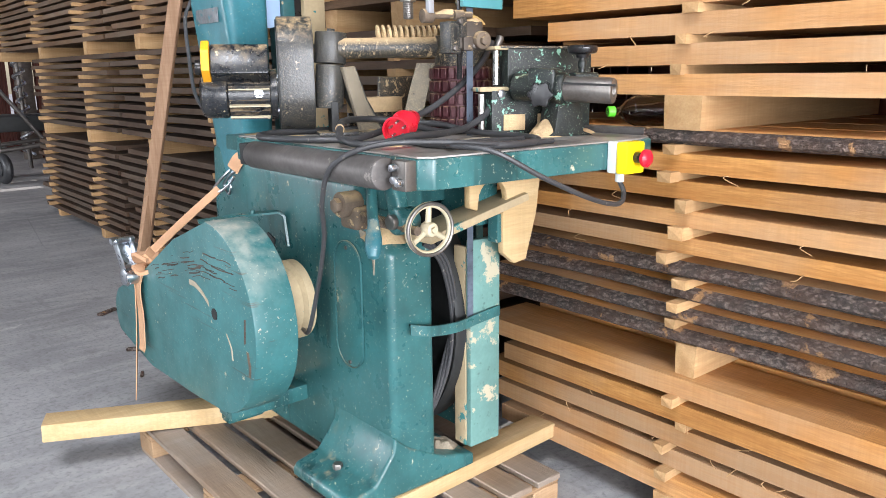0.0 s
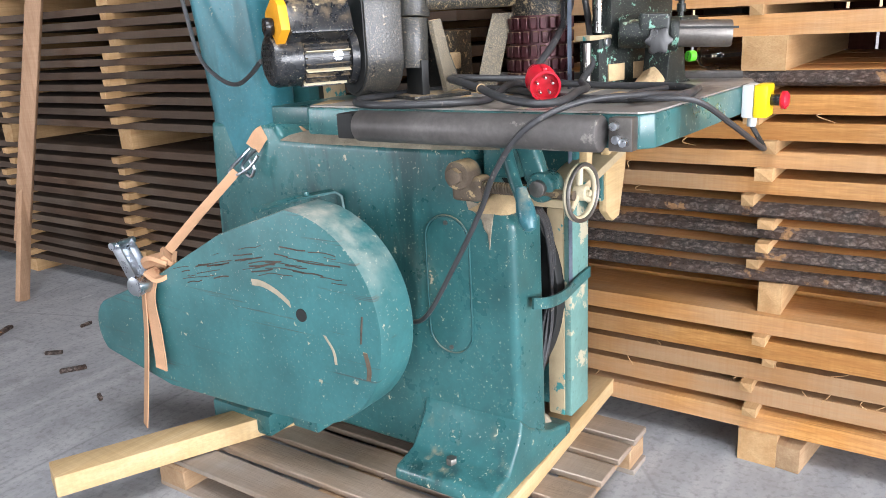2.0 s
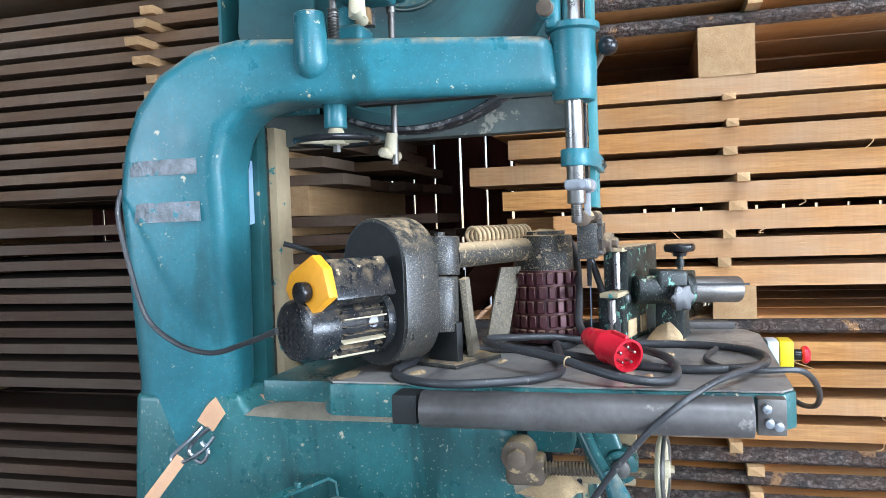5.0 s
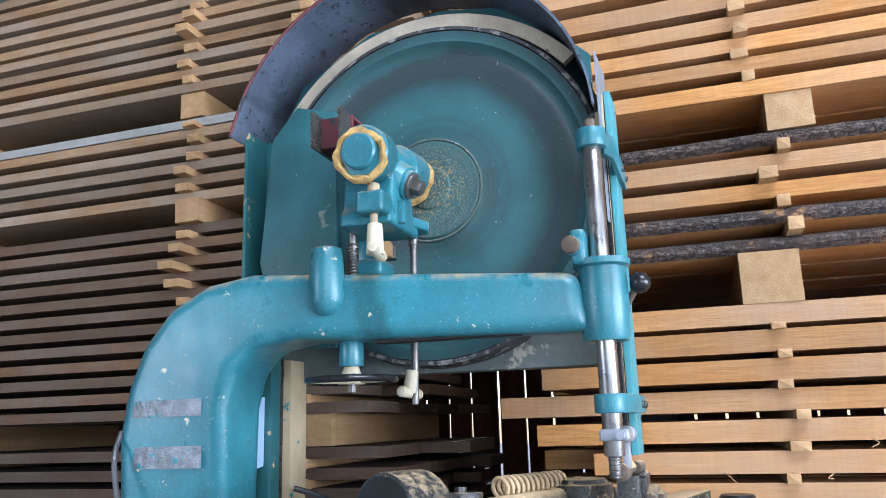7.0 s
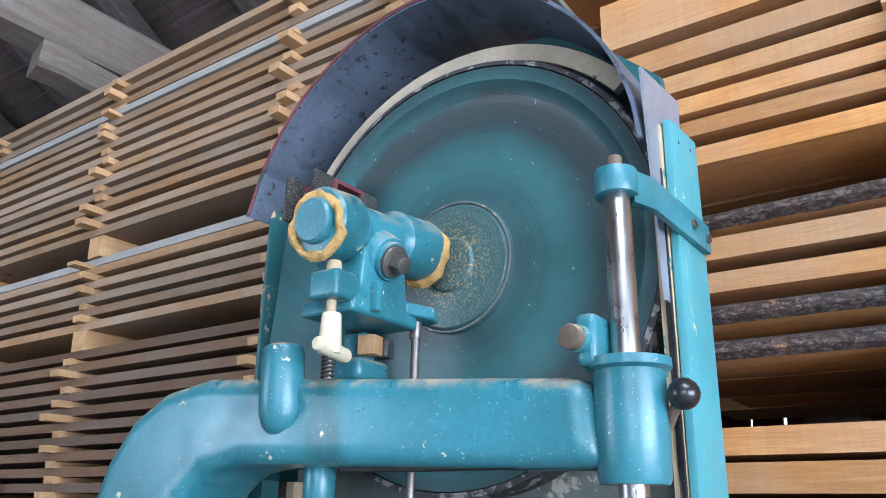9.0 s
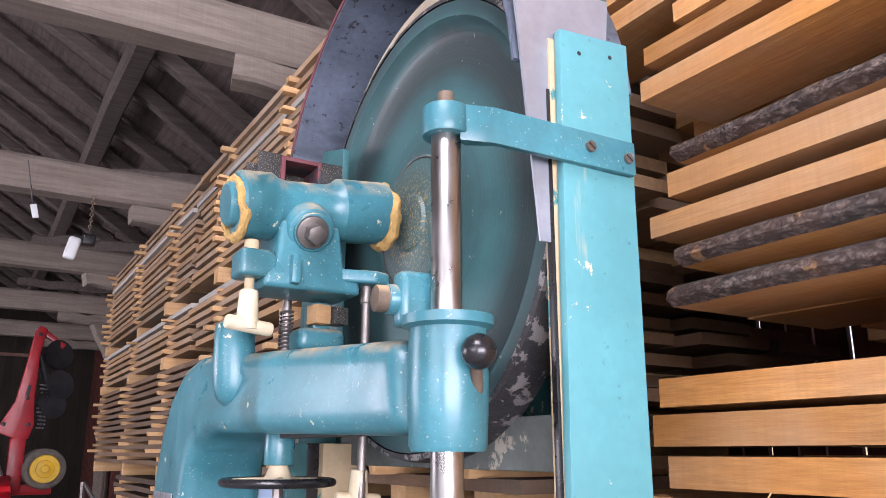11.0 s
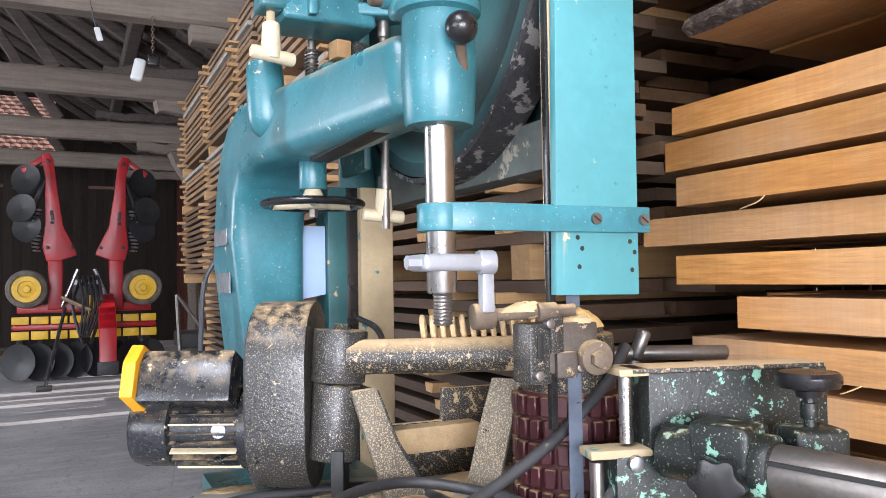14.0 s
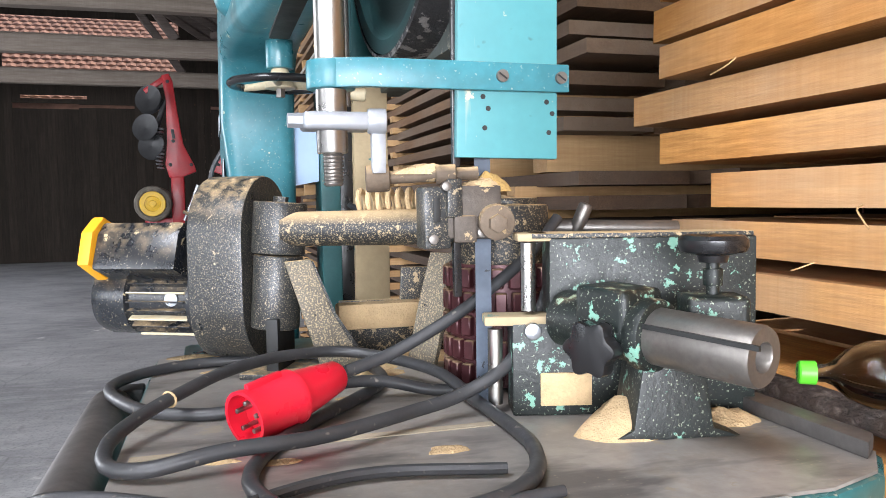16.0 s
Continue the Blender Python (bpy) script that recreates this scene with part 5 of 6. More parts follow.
# table with its roller and rail
tb = prism("z", [(0.945, 1.222), (0.972, 1.198), (1.61, 1.170), (1.69, 1.195), (1.735, 1.24), (1.745, 1.52), (1.745, 1.98), (1.30, 2.0), (1.10, 2.06), (0.985, 2.075), (0.955, 2.05)], 1.085, 1.149, 0.006)
table = part("table", tb, green, saw, "teal cast table edge")
part("table_top", prism("z", [(0.948, 1.225), (0.975, 1.203), (1.61, 1.176), (1.686, 1.2), (1.73, 1.245), (1.738, 1.52), (1.738, 1.97), (1.30, 1.99), (1.10, 2.05), (0.99, 2.067), (0.962, 2.045)], 1.1495, 1.153), cast_iron_top, table, "dark dusty cast-iron table top")
part("motor_bracket", box(1.0, 1.30, 2.0, 2.22, 1.10, 1.145, 0.006), green, saw)
roller = part("table_roller", joined(rod((0.905, 1.275, 1.118), (0.905, 1.845, 1.118), 0.034, n=36, bev=0.004)), roller_steel, saw, "dark worn steel roller along the table edge")
part("roller_plate", box(0.915, 0.945, 1.222, 1.268, 1.085, 1.147, 0.004), dull_steel, saw)
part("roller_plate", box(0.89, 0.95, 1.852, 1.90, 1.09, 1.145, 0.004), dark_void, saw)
for y, z in ((1.236, 1.103), (1.254, 1.132), (1.25, 1.108)):
    part("bolt", rod((0.916, y, z), (0.902, y, z), 0.008, n=10, bev=0.001), zinc, saw)
part("table_rail", prism("z", [(1.70, 1.225), (1.732, 1.25), (1.742, 1.97), (1.70, 1.97)], 1.153, 1.172, 0.003), roller_steel, saw)
part("table_slot", box(0.965, 1.38, 1.468, 1.484, 1.1532, 1.1545, 0), wood_lining, saw, "pale wooden strip let into the table")
part("table_web", prism("y", [(1.16, 1.085), (1.70, 1.085), (1.58, 0.96), (1.30, 0.96)], 1.70, 1.73, 0.004), green, saw)
part("table_trunnion", box(1.18, 1.26, 1.60, 1.70, 0.96, 1.09, 0.012), green, saw)
part("table_trunnion", box(1.42, 1.5, 1.56, 1.72, 0.9, 1.09, 0.012), green, saw)
part("side_shelf", slab((1.36, 1.53, 0.945), (0.36, 0.11, 0.022), pose(0, 0, 0, 0, -12, 0), 0.004), cream_post, saw)
part("shelf_lug", box(1.44, 1.52, 1.50, 1.54, 0.86, 0.94, 0.004), green, saw)
part("wood_guard", prism("y", [(1.33, 1.085), (1.605, 1.085), (1.585, 0.93), (1.545, 0.80), (1.50, 0.795), (1.455, 0.83), (1.452, 0.94)] + arc((1.415, 0.985), 0.052, 0, 180, 10) + [(1.36, 0.96), (1.33, 0.97)], 1.492, 1.514, 0.004), beam_wood, saw, "split plywood guard board under the table")
part("opening_dust", heap(1.36, 1.66, 0.2, 0.07, 0.05, 0.05, 7.7), grey_dust, saw)

# tilt gear: shaft, lever, pivot and handwheel under the table
part("tilt_pivot", joined(rod((1.12, 1.70, 0.985), (1.06, 1.70, 0.985), 0.034, n=28, bev=0.006), rod((1.062, 1.70, 0.985), (1.045, 1.70, 0.985), 0.02, n=6, bev=0.002), slab((1.11, 1.69, 0.95), (0.06, 0.08, 0.06), None, 0.015, 3)), rusty, saw, "dusty pivot boss of the tilt gear")
part("tilt_screw", sweep([(1.10, 1.69, 0.955), (1.10, 1.42, 0.952)], 0.011, 14, smooth=False), rusty, saw)
part("tilt_thread", sweep([(1.10 + 0.0125 * math.cos(a), 1.67 - a * 0.0011, 0.955 + 0.0125 * math.sin(a)) for a in [i * 0.35 for i in range(370)]], 0.0022, 5, smooth=False), rusty, saw)
part("tilt_lever", sweep([(1.10, 1.59, 1.09), (1.08, 1.575, 1.05), (1.058, 1.545, 0.99), (1.04, 1.515, 0.945)], 0.014, 14), green, saw)
part("lever_grip", lathe((1.045, 1.522, 0.972), (-0.3, -0.38, -0.85), [(0.0, 0), (0.013, 0.0), (0.014, 0.01), (0.021, 0.05), (0.021, 0.075), (0.013, 0.095), (0.0, 0.099)], 24), green_sky_tinted, saw)
part("tilt_arm", joined(slab((1.12, 1.535, 1.03), (0.035, 0.05, 0.13), pose(0, 0, 0, -20, 0, 0), 0.01, 3), rod((1.09, 1.50, 0.965), (1.15, 1.50, 0.965), 0.034, n=28, bev=0.006)), green, saw)
part("arm_bolt", rod((1.075, 1.50, 0.965), (1.092, 1.50, 0.965), 0.019, n=24, bev=0.003), dull_steel, saw)
hw2 = part("tilt_handwheel", torus((1.136, 1.422, 0.952), (0.12, 1, 0), 0.0595, 0.0075, 56, 12), cream_enamel, saw, "cream handwheel with three spokes and a chipped rim")
part("handwheel_rim_edge", torus((1.135, 1.415, 0.952), (0.12, 1, 0), 0.0625, 0.0048, 56, 8), dull_steel, hw2)
part("spoke", joined(*[rod((1.136, 1.426, 0.952), (1.136 + 0.056 * math.cos(a), 1.422, 0.952 + 0.056 * math.sin(a)), 0.0085, 0.0065, 12) for a in (1.57, 1.57 + 2.094, 1.57 + 4.189)]), cream_enamel, hw2)
part("hub", joined(rod((1.136, 1.434, 0.952), (1.136, 1.406, 0.952), 0.02, 0.017, 24, 0.003), rod((1.136, 1.406, 0.952), (1.136, 1.398, 0.952), 0.008, n=6)), cream_enamel, hw2)


# ---- power feeder on the table ----
TOP = 1.153
feeder = thing("power_feeder", (1.25, 1.85, TOP), "black power feeder with motor, arm and ribbed roller, thick with sawdust", "power feeder")
D = Vector((0.88, -0.47, 0)).normalized()
S = Vector((0.47, 0.88, 0)).normalized()
UP = Vector((0, 0, 1))
HC = Vector((1.104, 1.968, 0))


def frame_on(origin, d):
    """A turn whose x axis runs along d, level."""
    d = Vector(d).normalized()
    s = UP.cross(d).normalized()
    return Matrix.Translation(origin) @ Matrix(((d.x, s.x, 0, 0), (d.y, s.y, 0, 0), (d.z, s.z, 1, 0), (0, 0, 0, 1)))


FM = frame_on(HC, D)


def on_axis(bm, m=FM):
    bm.transform(m)
    return bm


obl = arc((0, 1.375), 0.098, 0, 180, 16) + arc((0, 1.262), 0.098, 180, 360, 16)
part("belt_housing", on_axis(prism("x", obl, -0.045, 0.05, 0.005, 2)), black_cast, feeder, "dusty black hammered belt housing")
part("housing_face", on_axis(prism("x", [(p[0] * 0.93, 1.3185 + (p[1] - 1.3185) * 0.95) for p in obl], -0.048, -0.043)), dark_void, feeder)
motor = part("motor", joined(on_axis(lathe((-0.255, 0, 1.264), (1, 0, 0), [(0.0, 0.0), (0.045, 0.0), (0.058, 0.006), (0.063, 0.02), (0.063, 0.07), (0.06, 0.072), (0.055, 0.075), (0.055, 0.185), (0.068, 0.187), (0.07, 0.205), (0.0, 0.207)], 40))), motor_black, feeder, "black electric motor with dusty cooling fins")
for i in range(26):
    a = 2 * math.pi * i / 26
    part("cooling_fin", on_axis(slab((-0.125, 0.059 * math.cos(a), 1.264 + 0.059 * math.sin(a)), (0.108, 0.016, 0.0028), pose(0, 0, 0, math.degrees(a), 0, 0), 0.0006, 1)), motor_black if i % 3 else cream_enamel, motor)
for i in range(5):
    for j in range(5):
        a, b = (i - 2) * 0.015, (j - 2) * 0.015
        if a * a + b * b < 0.0012:
            part("fan_slot", on_axis(slab((-0.2555, a, 1.264 + b), (0.003, 0.009, 0.009), pose(0, 0, 0, 45, 0, 0), 0)), dark_void, motor)
for a in (0.6, 2.2, 3.9, 5.3):
    part("flange_bolt", on_axis(rod((-0.062, 0.06 * math.cos(a), 1.264 + 0.06 * math.sin(a)), (-0.04, 0.06 * math.cos(a), 1.264 + 0.06 * math.sin(a)), 0.007, n=6)), zinc, motor)
TM = FM @ Matrix.Translation((-0.155, -0.03, 1.336)) @ pose(0, 0, 0, -24, 0, 0)
tbox = part("terminal_box", on_axis(prism("x", [(-0.055, -0.04), (0.05, -0.04), (0.055, 0.028), (0.03, 0.046), (-0.05, 0.046), (-0.06, 0.02)], -0.065, 0.085, 0.006, 2), TM), motor_black, motor)
part("switch_cover", on_axis(prism("x", [(-0.062, -0.035), (0.045, -0.048), (0.056, 0.03), (0.03, 0.052), (-0.05, 0.056), (-0.07, 0.02)], -0.088, -0.066, 0.004, 2), TM), orange_plastic, tbox, "orange yellow switch cover")
part("switch_knob", on_axis(rod((-0.088, -0.005, 0.0), (-0.108, -0.005, 0.0), 0.02, n=24, bev=0.003), TM), black_plastic, tbox)
part("name_plate", on_axis(rod((-0.10, -0.0545, 1.268), (-0.10, -0.0575, 1.268), 0.012, n=20)), zinc, motor)
part("column", joined(rod((1.16, 1.872, 1.345), (1.166, 1.872, 1.428), 0.043, n=32, bev=0.003), rod((1.152, 1.873, 1.225), (1.16, 1.872, 1.343), 0.039, n=32, bev=0.003), rod((1.166, 1.872, 1.427), (1.167, 1.872, 1.437), 0.012, n=6)), black_cast, feeder)
part("stand", prism("y", [(1.165, 1.335), (1.205, 1.338), (1.238, 1.25), (1.295, TOP), (1.222, TOP)], 1.818, 1.832, 0.002), dust_coated, feeder, "splayed dusty bracket on the table")
part("stand_rib", joined(ribbon([(1.205, 1.868, 1.332), (1.238, 1.868, 1.25), (1.297, 1.868, TOP + 0.003)], (0, 1, 0), 0.095, 0.010, smooth=False)), black_cast, feeder)
part("stand_base", slab((1.20, 1.87, TOP + 0.005), (0.16, 0.17, 0.009), pose(0, 0, 0, 0, 0, -25), 0.002), black_cast, feeder)
part("stand_web", slab((1.16, 1.865, 1.20), (0.02, 0.08, 0.09), pose(0, 0, 0, 0, 0, -25), 0.003), dark_void, feeder)
part("cross_arm", rod((1.17, 1.85, 1.385), (1.46, 1.71, 1.388), 0.0275, n=32), dusted_black, feeder, "thick black cross arm half under sawdust")
for i in range(13):
    f = i / 12
    q = Vector((1.29, 1.825, 1.425)).lerp(Vector((1.46, 1.735, 1.425)), f)
    part("spring_coil", torus(q, (0.88, -0.47, 0.12), 0.02, 0.0045, 24, 8), sawdust, feeder)
part("hub_dust", heap(1.475, 1.69, 1.419, 0.06, 0.055, 0.016, 4.9), sawdust, feeder)
part("roller_hub", joined(rod((1.475, 1.69, 1.333), (1.475, 1.69, 1.42), 0.073, 0.07, 40, 0.004), rod((1.475, 1.69, 1.417), (1.475, 1.69, 1.43), 0.055, n=32, bev=0.003)), dusted_black, feeder, "dusty casting over the feed roller")
froll = part("feed_roller", rod((1.475, 1.69, 1.16), (1.475, 1.69, 1.335), 0.078, n=48), feed_red, feeder, "maroon ribbed feed roller caked with sawdust")
tooth = None
for row in range(5):
    for k in range(22):
        a = 2 * math.pi * (k + 0.5 * (row % 2) * 0.4) / 22
        m = Matrix.Translation((1.475 + 0.082 * math.cos(a), 1.69 + 0.082 * math.sin(a), 1.178 + row * 0.0345)) @ pose(0, 0, 0, 0, 0, math.degrees(a))
        if tooth is None:
            tb_ = box(-0.005, 0.0065, -0.0085, 0.0085, -0.0145, 0.0145, 0.002, 1)
            tooth = mesh_of("tooth", tb_, feed_red)
        ob = new("tooth", tooth)
        ob.parent = froll
        ob.matrix_local = Matrix.Translation(-ROOTS[feeder]) @ m
part("scraper", ribbon([(1.41, 1.762, 1.345), (1.395, 1.778, 1.27), (1.378, 1.797, 1.165)], (0.55, -0.75, 0), 0.055, 0.009, smooth=False), dust_coated, feeder)
part("rear_shaft", joined(rod((1.52, 1.69, 1.385), (1.735, 1.62, 1.38), 0.012, n=20, bev=0.002), rod((1.585, 1.665, 1.375), (1.60, 1.655, 1.42), 0.011, n=14, bev=0.005)), dull_steel, feeder)
part("deflector_plate", prism("y", [(1.27, TOP), (1.56, TOP), (1.56, 1.305), (1.385, 1.308), (1.382, 1.25), (1.27, 1.252)], 1.955, 1.967, 0.002), dusted_black, feeder, "dark brown sheet half covered in sawdust")
part("deflector_lip", box(1.262, 1.44, 1.915, 1.956, 1.205, 1.25, 0.006), sawdust, feeder)

# blade guide block at the foot of the rod
guide = thing("blade_guide", (1.36, 1.58, 1.37), "rusty blade guide clamped round the band, caked in dust", "blade guide")
part("guide_body", joined(slab((1.385, 1.565, 1.412), (0.075, 0.05, 0.07), pose(0, 0, 0, 0, 0, -12), 0.006), slab((1.37, 1.545, 1.39), (0.03, 0.02, 0.035), pose(0, 0, 0, 0, 0, -12), 0.004)), guide_iron, guide)
part("guide_crust", heap(1.41, 1.562, 1.44, 0.034, 0.026, 0.022, 2.6), gold_dust, guide, "crust of golden sawdust")
for x, z in ((1.333, 1.415), (1.362, 1.41)):
    part("guide_slot", slab((x, 1.5465 - 0.003 * (x > 1.34), z), (0.009, 0.003, 0.032), None, 0.001), dark_void, guide)
for x, z in ((1.327, 1.378), (1.345, 1.445), (1.392, 1.385)):
    part("guide_screw", rod((x, 1.548, z), (x - 0.001, 1.536, z), 0.0065, n=12, bev=0.001), dull_steel, guide)
part("guide_jaw", joined(slab((1.335, 1.57, 1.405), (0.035, 0.045, 0.08), None, 0.004), slab((1.355, 1.548, 1.43), (0.02, 0.02, 0.05), None, 0.003)), black_cast, guide)
part("guide_bolt", joined(rod((1.41, 1.545, 1.40), (1.405, 1.518, 1.398), 0.023, n=24, bev=0.003), rod((1.405, 1.52, 1.398), (1.402, 1.506, 1.397), 0.012, n=6, bev=0.001)), rusty, guide)
part("guide_shaft", joined(rod((1.262, 1.575, 1.457), (1.39, 1.55, 1.462), 0.0085, n=16), rod((1.248, 1.577, 1.456), (1.278, 1.572, 1.457), 0.0175, n=20, bev=0.003), rod((1.335, 1.555, 1.46), (1.36, 1.548, 1.461), 0.0125, n=16, bev=0.002)), rusty, guide)
part("guide_dust", heap(1.325, 1.565, 1.463, 0.045, 0.011, 0.012, 4.4), sawdust, guide)
part("guide_dust", heap(1.40, 1.56, 1.446, 0.03, 0.022, 0.012, 6.4), sawdust, guide)

# ---- fence with its holder ----
fence = thing("roller_fence", (1.55, 1.45, TOP), "black fence block flaking to mint green, with clamp tube and knobs", "fence")
FF = frame_on(Vector((1.45, 1.49, 0)), (0.965, -0.26, 0))
front = [(-0.035, TOP), (0.275, TOP), (0.275, 1.378), (0.012, 1.378), (0.012, 1.272), (-0.035, 1.272)]
part("block", on_axis(prism("y", front, 0.0, 0.06, 0.003), FF), black_flaked, fence)
for x0, x1 in ((0.0, 0.065), (0.105, 0.155)):
    part("window", on_axis(box(x0, x1, -0.0035, 0.004, 1.166, 1.208, 0.002), FF), sawdust, fence, "opening packed with sawdust")
part("top_plate", on_axis(box(-0.01, 0.27, -0.002, 0.062, 1.378, 1.384, 0.001), FF), dusted_black, fence)
for x, z0, z1 in ((-0.012, 1.285, 1.372), (-0.055, 1.165, 1.262)):
    part("guide_pin", on_axis(rod((x, 0.02, z0), (x, 0.02, z1), 0.0095, n=20), FF), bright_steel, fence)
part("pin_plate", on_axis(box(-0.07, 0.02, 0.0, 0.045, 1.268, 1.28, 0.003), FF), cream_post, fence)
part("pin_plate", on_axis(box(-0.028, 0.015, 0.0, 0.055, 1.374, 1.384, 0.003), FF), cream_post, fence)
for x in (-0.01, 0.052):
    part("bolt", on_axis(rod((x, -0.001, 1.262), (x, -0.01, 1.262), 0.011, n=16, bev=0.002), FF), zinc, fence)
A = Vector((0.36, -0.93, -0.04)).normalized()
P0 = Vector((1.475, 1.473, 1.280))
part("holder", joined(rod(P0, P0 + A * 0.125, 0.035, n=36, bev=0.004), rod(P0 + A * 0.12, P0 + A * 0.142, 0.041, n=36, bev=0.004), slab(P0 + A * 0.085 + Vector((0, 0, 0.022)), (0.075, 0.07, 0.055), frame_on(Vector(), A).to_3x3().to_4x4(), 0.01, 3)), black_flaked, fence)
e0, e1 = P0 + A * 0.125, P0 + A * 0.275
tube = part("clamp_tube", lathe(e0, A, [(0.0, 0.0), (0.031, 0.0), (0.032, 0.003), (0.032, 0.136), (0.030, 0.14), (0.016, 0.14), (0.0145, 0.138), (0.0145, 0.03), (0.0, 0.03)], 48), dull_steel, fence, "brown-grey split steel tube")
part("tube_slit", slab(e0 + A * 0.08 + Vector((-0.0265, -0.0125, 0.0145)), (0.14, 0.004, 0.005), frame_on(Vector(), A).to_3x3().to_4x4(), 0), dark_void, tube)
SB = P0 + A * 0.10
part("stand", joined(prism("y", [(-0.075, TOP), (0.085, TOP), (0.05, TOP + 0.012), (0.033, 1.27), (-0.03, 1.27), (-0.045, TOP + 0.012)], -0.035, 0.035, 0.004)), black_flaked, fence).data.transform(Matrix.Translation(Vector((SB.x + 0.045, SB.y + 0.005, 0)) - ROOTS[fence]) @ pose(0, 0, 0, 0, 0, -10) @ Matrix.Translation(ROOTS[fence]))
KB = Vector((1.61, 1.362, 0))
knob = part("star_knob", lathe((KB.x, KB.y, 1.352), (0, 0, 1), [(0.0, 0.0), (0.016, 0.0), (0.018, 0.008), (0.036, 0.012), (0.039, 0.018), (0.039, 0.026), (0.035, 0.031), (0.0, 0.033)], 40), black_plastic, fence)
part("knob_stem", joined(rod((KB.x, KB.y, 1.25), (KB.x, KB.y, 1.356), 0.0075, n=16), rod((KB.x, KB.y, 1.325), (KB.x, KB.y, 1.345), 0.011, n=16, bev=0.001), slab((KB.x, KB.y, 1.29), (0.07, 0.06, 0.05), pose(0, 0, 0, 0, 0, -20), 0.008, 3)), black_flaked, fence)
L0 = P0 + A * 0.08 + Vector((-0.036, -0.026, -0.016))
lobed = [(0.03 * (1 + 0.13 * math.cos(6 * a)) * math.cos(a), 0.03 * (1 + 0.13 * math.cos(6 * a)) * math.sin(a)) for a in [2 * math.pi * i / 48 for i in range(48)]]
lk = prism("z", lobed, 0.0, 0.022, 0.004)
lk.transform(Matrix.Translation(L0) @ turn_to((-0.866, -0.5, 0)))
part("lobed_knob", lk, black_plastic, fence)
part("lobed_stem", rod(L0, L0 + Vector((0.06, 0.03, 0)), 0.01, n=16), dull_steel, fence)
whole("sawdust_mound", heap(1.515, 1.40, TOP - 0.001, 0.062, 0.045, 0.04, 1.2, 30), sawdust, "little heap of fresh sawdust on the table", "sawdust", "sawdust mounds")
whole("sawdust_mound", heap(1.655, 1.40, TOP - 0.001, 0.05, 0.035, 0.016, 2.2, 24), sawdust, "little heap of fresh sawdust on the table", "sawdust", "sawdust mounds")
whole("sawdust_mound", heap(1.27, 1.83, TOP - 0.001, 0.075, 0.05, 0.016, 5.2, 30), sawdust, "flat spill of sawdust on the table", "sawdust", "sawdust mounds")
whole("sawdust_mound", heap(1.42, 1.90, TOP - 0.001, 0.10, 0.05, 0.012, 6.2, 30), sawdust, "flat spill of sawdust on the table", "sawdust", "sawdust mounds")
whole("sawdust_mound", heap(1.03, 2.04, TOP - 0.001, 0.06, 0.025, 0.006, 9.2, 24), sawdust, "flat spill of sawdust on the table", "sawdust", "sawdust mounds")
whole("sawdust_mound", heap(1.24, 1.66, TOP - 0.001, 0.03, 0.018, 0.003, 11.2, 24), sawdust, "thin patch of sawdust on the table", "sawdust", "sawdust mounds")
whole("sawdust_mound", heap(1.12, 1.42, TOP - 0.001, 0.028, 0.014, 0.003, 12.2, 24), sawdust, "thin patch of sawdust on the table", "sawdust", "sawdust mounds")

for cx, cy, rx, ry, sd in ((1.31, 1.80, 0.05, 0.03, 21.0), (1.06, 1.90, 0.035, 0.02, 22.0), (1.36, 1.86, 0.05, 0.018, 23.0), (1.20, 1.75, 0.03, 0.012, 24.0), (1.30, 1.40, 0.03, 0.018, 25.0), (1.06, 1.44, 0.025, 0.01, 26.0)):
    whole("sawdust_mound", heap(cx, cy, TOP - 0.001, rx, ry, 0.004, sd, 24), sawdust, "thin patch of sawdust on the table", "sawdust", "sawdust mounds")

# ---- cables, plug, stop switch ----
cable = thing("power_cable", (1.2, 1.6, TOP), "black rubber power cable coiled on the table with a red plug", "cable")
Z = TOP + 0.0095
part("cord", sweep([(1.54, 1.63, 1.40), (1.49, 1.61, 1.352), (1.415, 1.60, 1.298), (1.355, 1.595, 1.262), (1.28, 1.59, 1.226), (1.216, 1.573, 1.21)], 0.0085, 10), rubber, cable)
part("thin_cord", sweep([(1.36, 1.235, Z - 0.003), (1.2, 1.215, Z), (1.06, 1.25, Z + 0.012), (0.93, 1.33, 1.172), (0.868, 1.41, 1.13), (0.885, 1.49, 1.04), (0.925, 1.555, 0.94), (0.96, 1.65, 0.80), (0.994, 1.768, 0.643), (1.05, 1.90, 0.60)], 0.006, 10), rubber, cable)
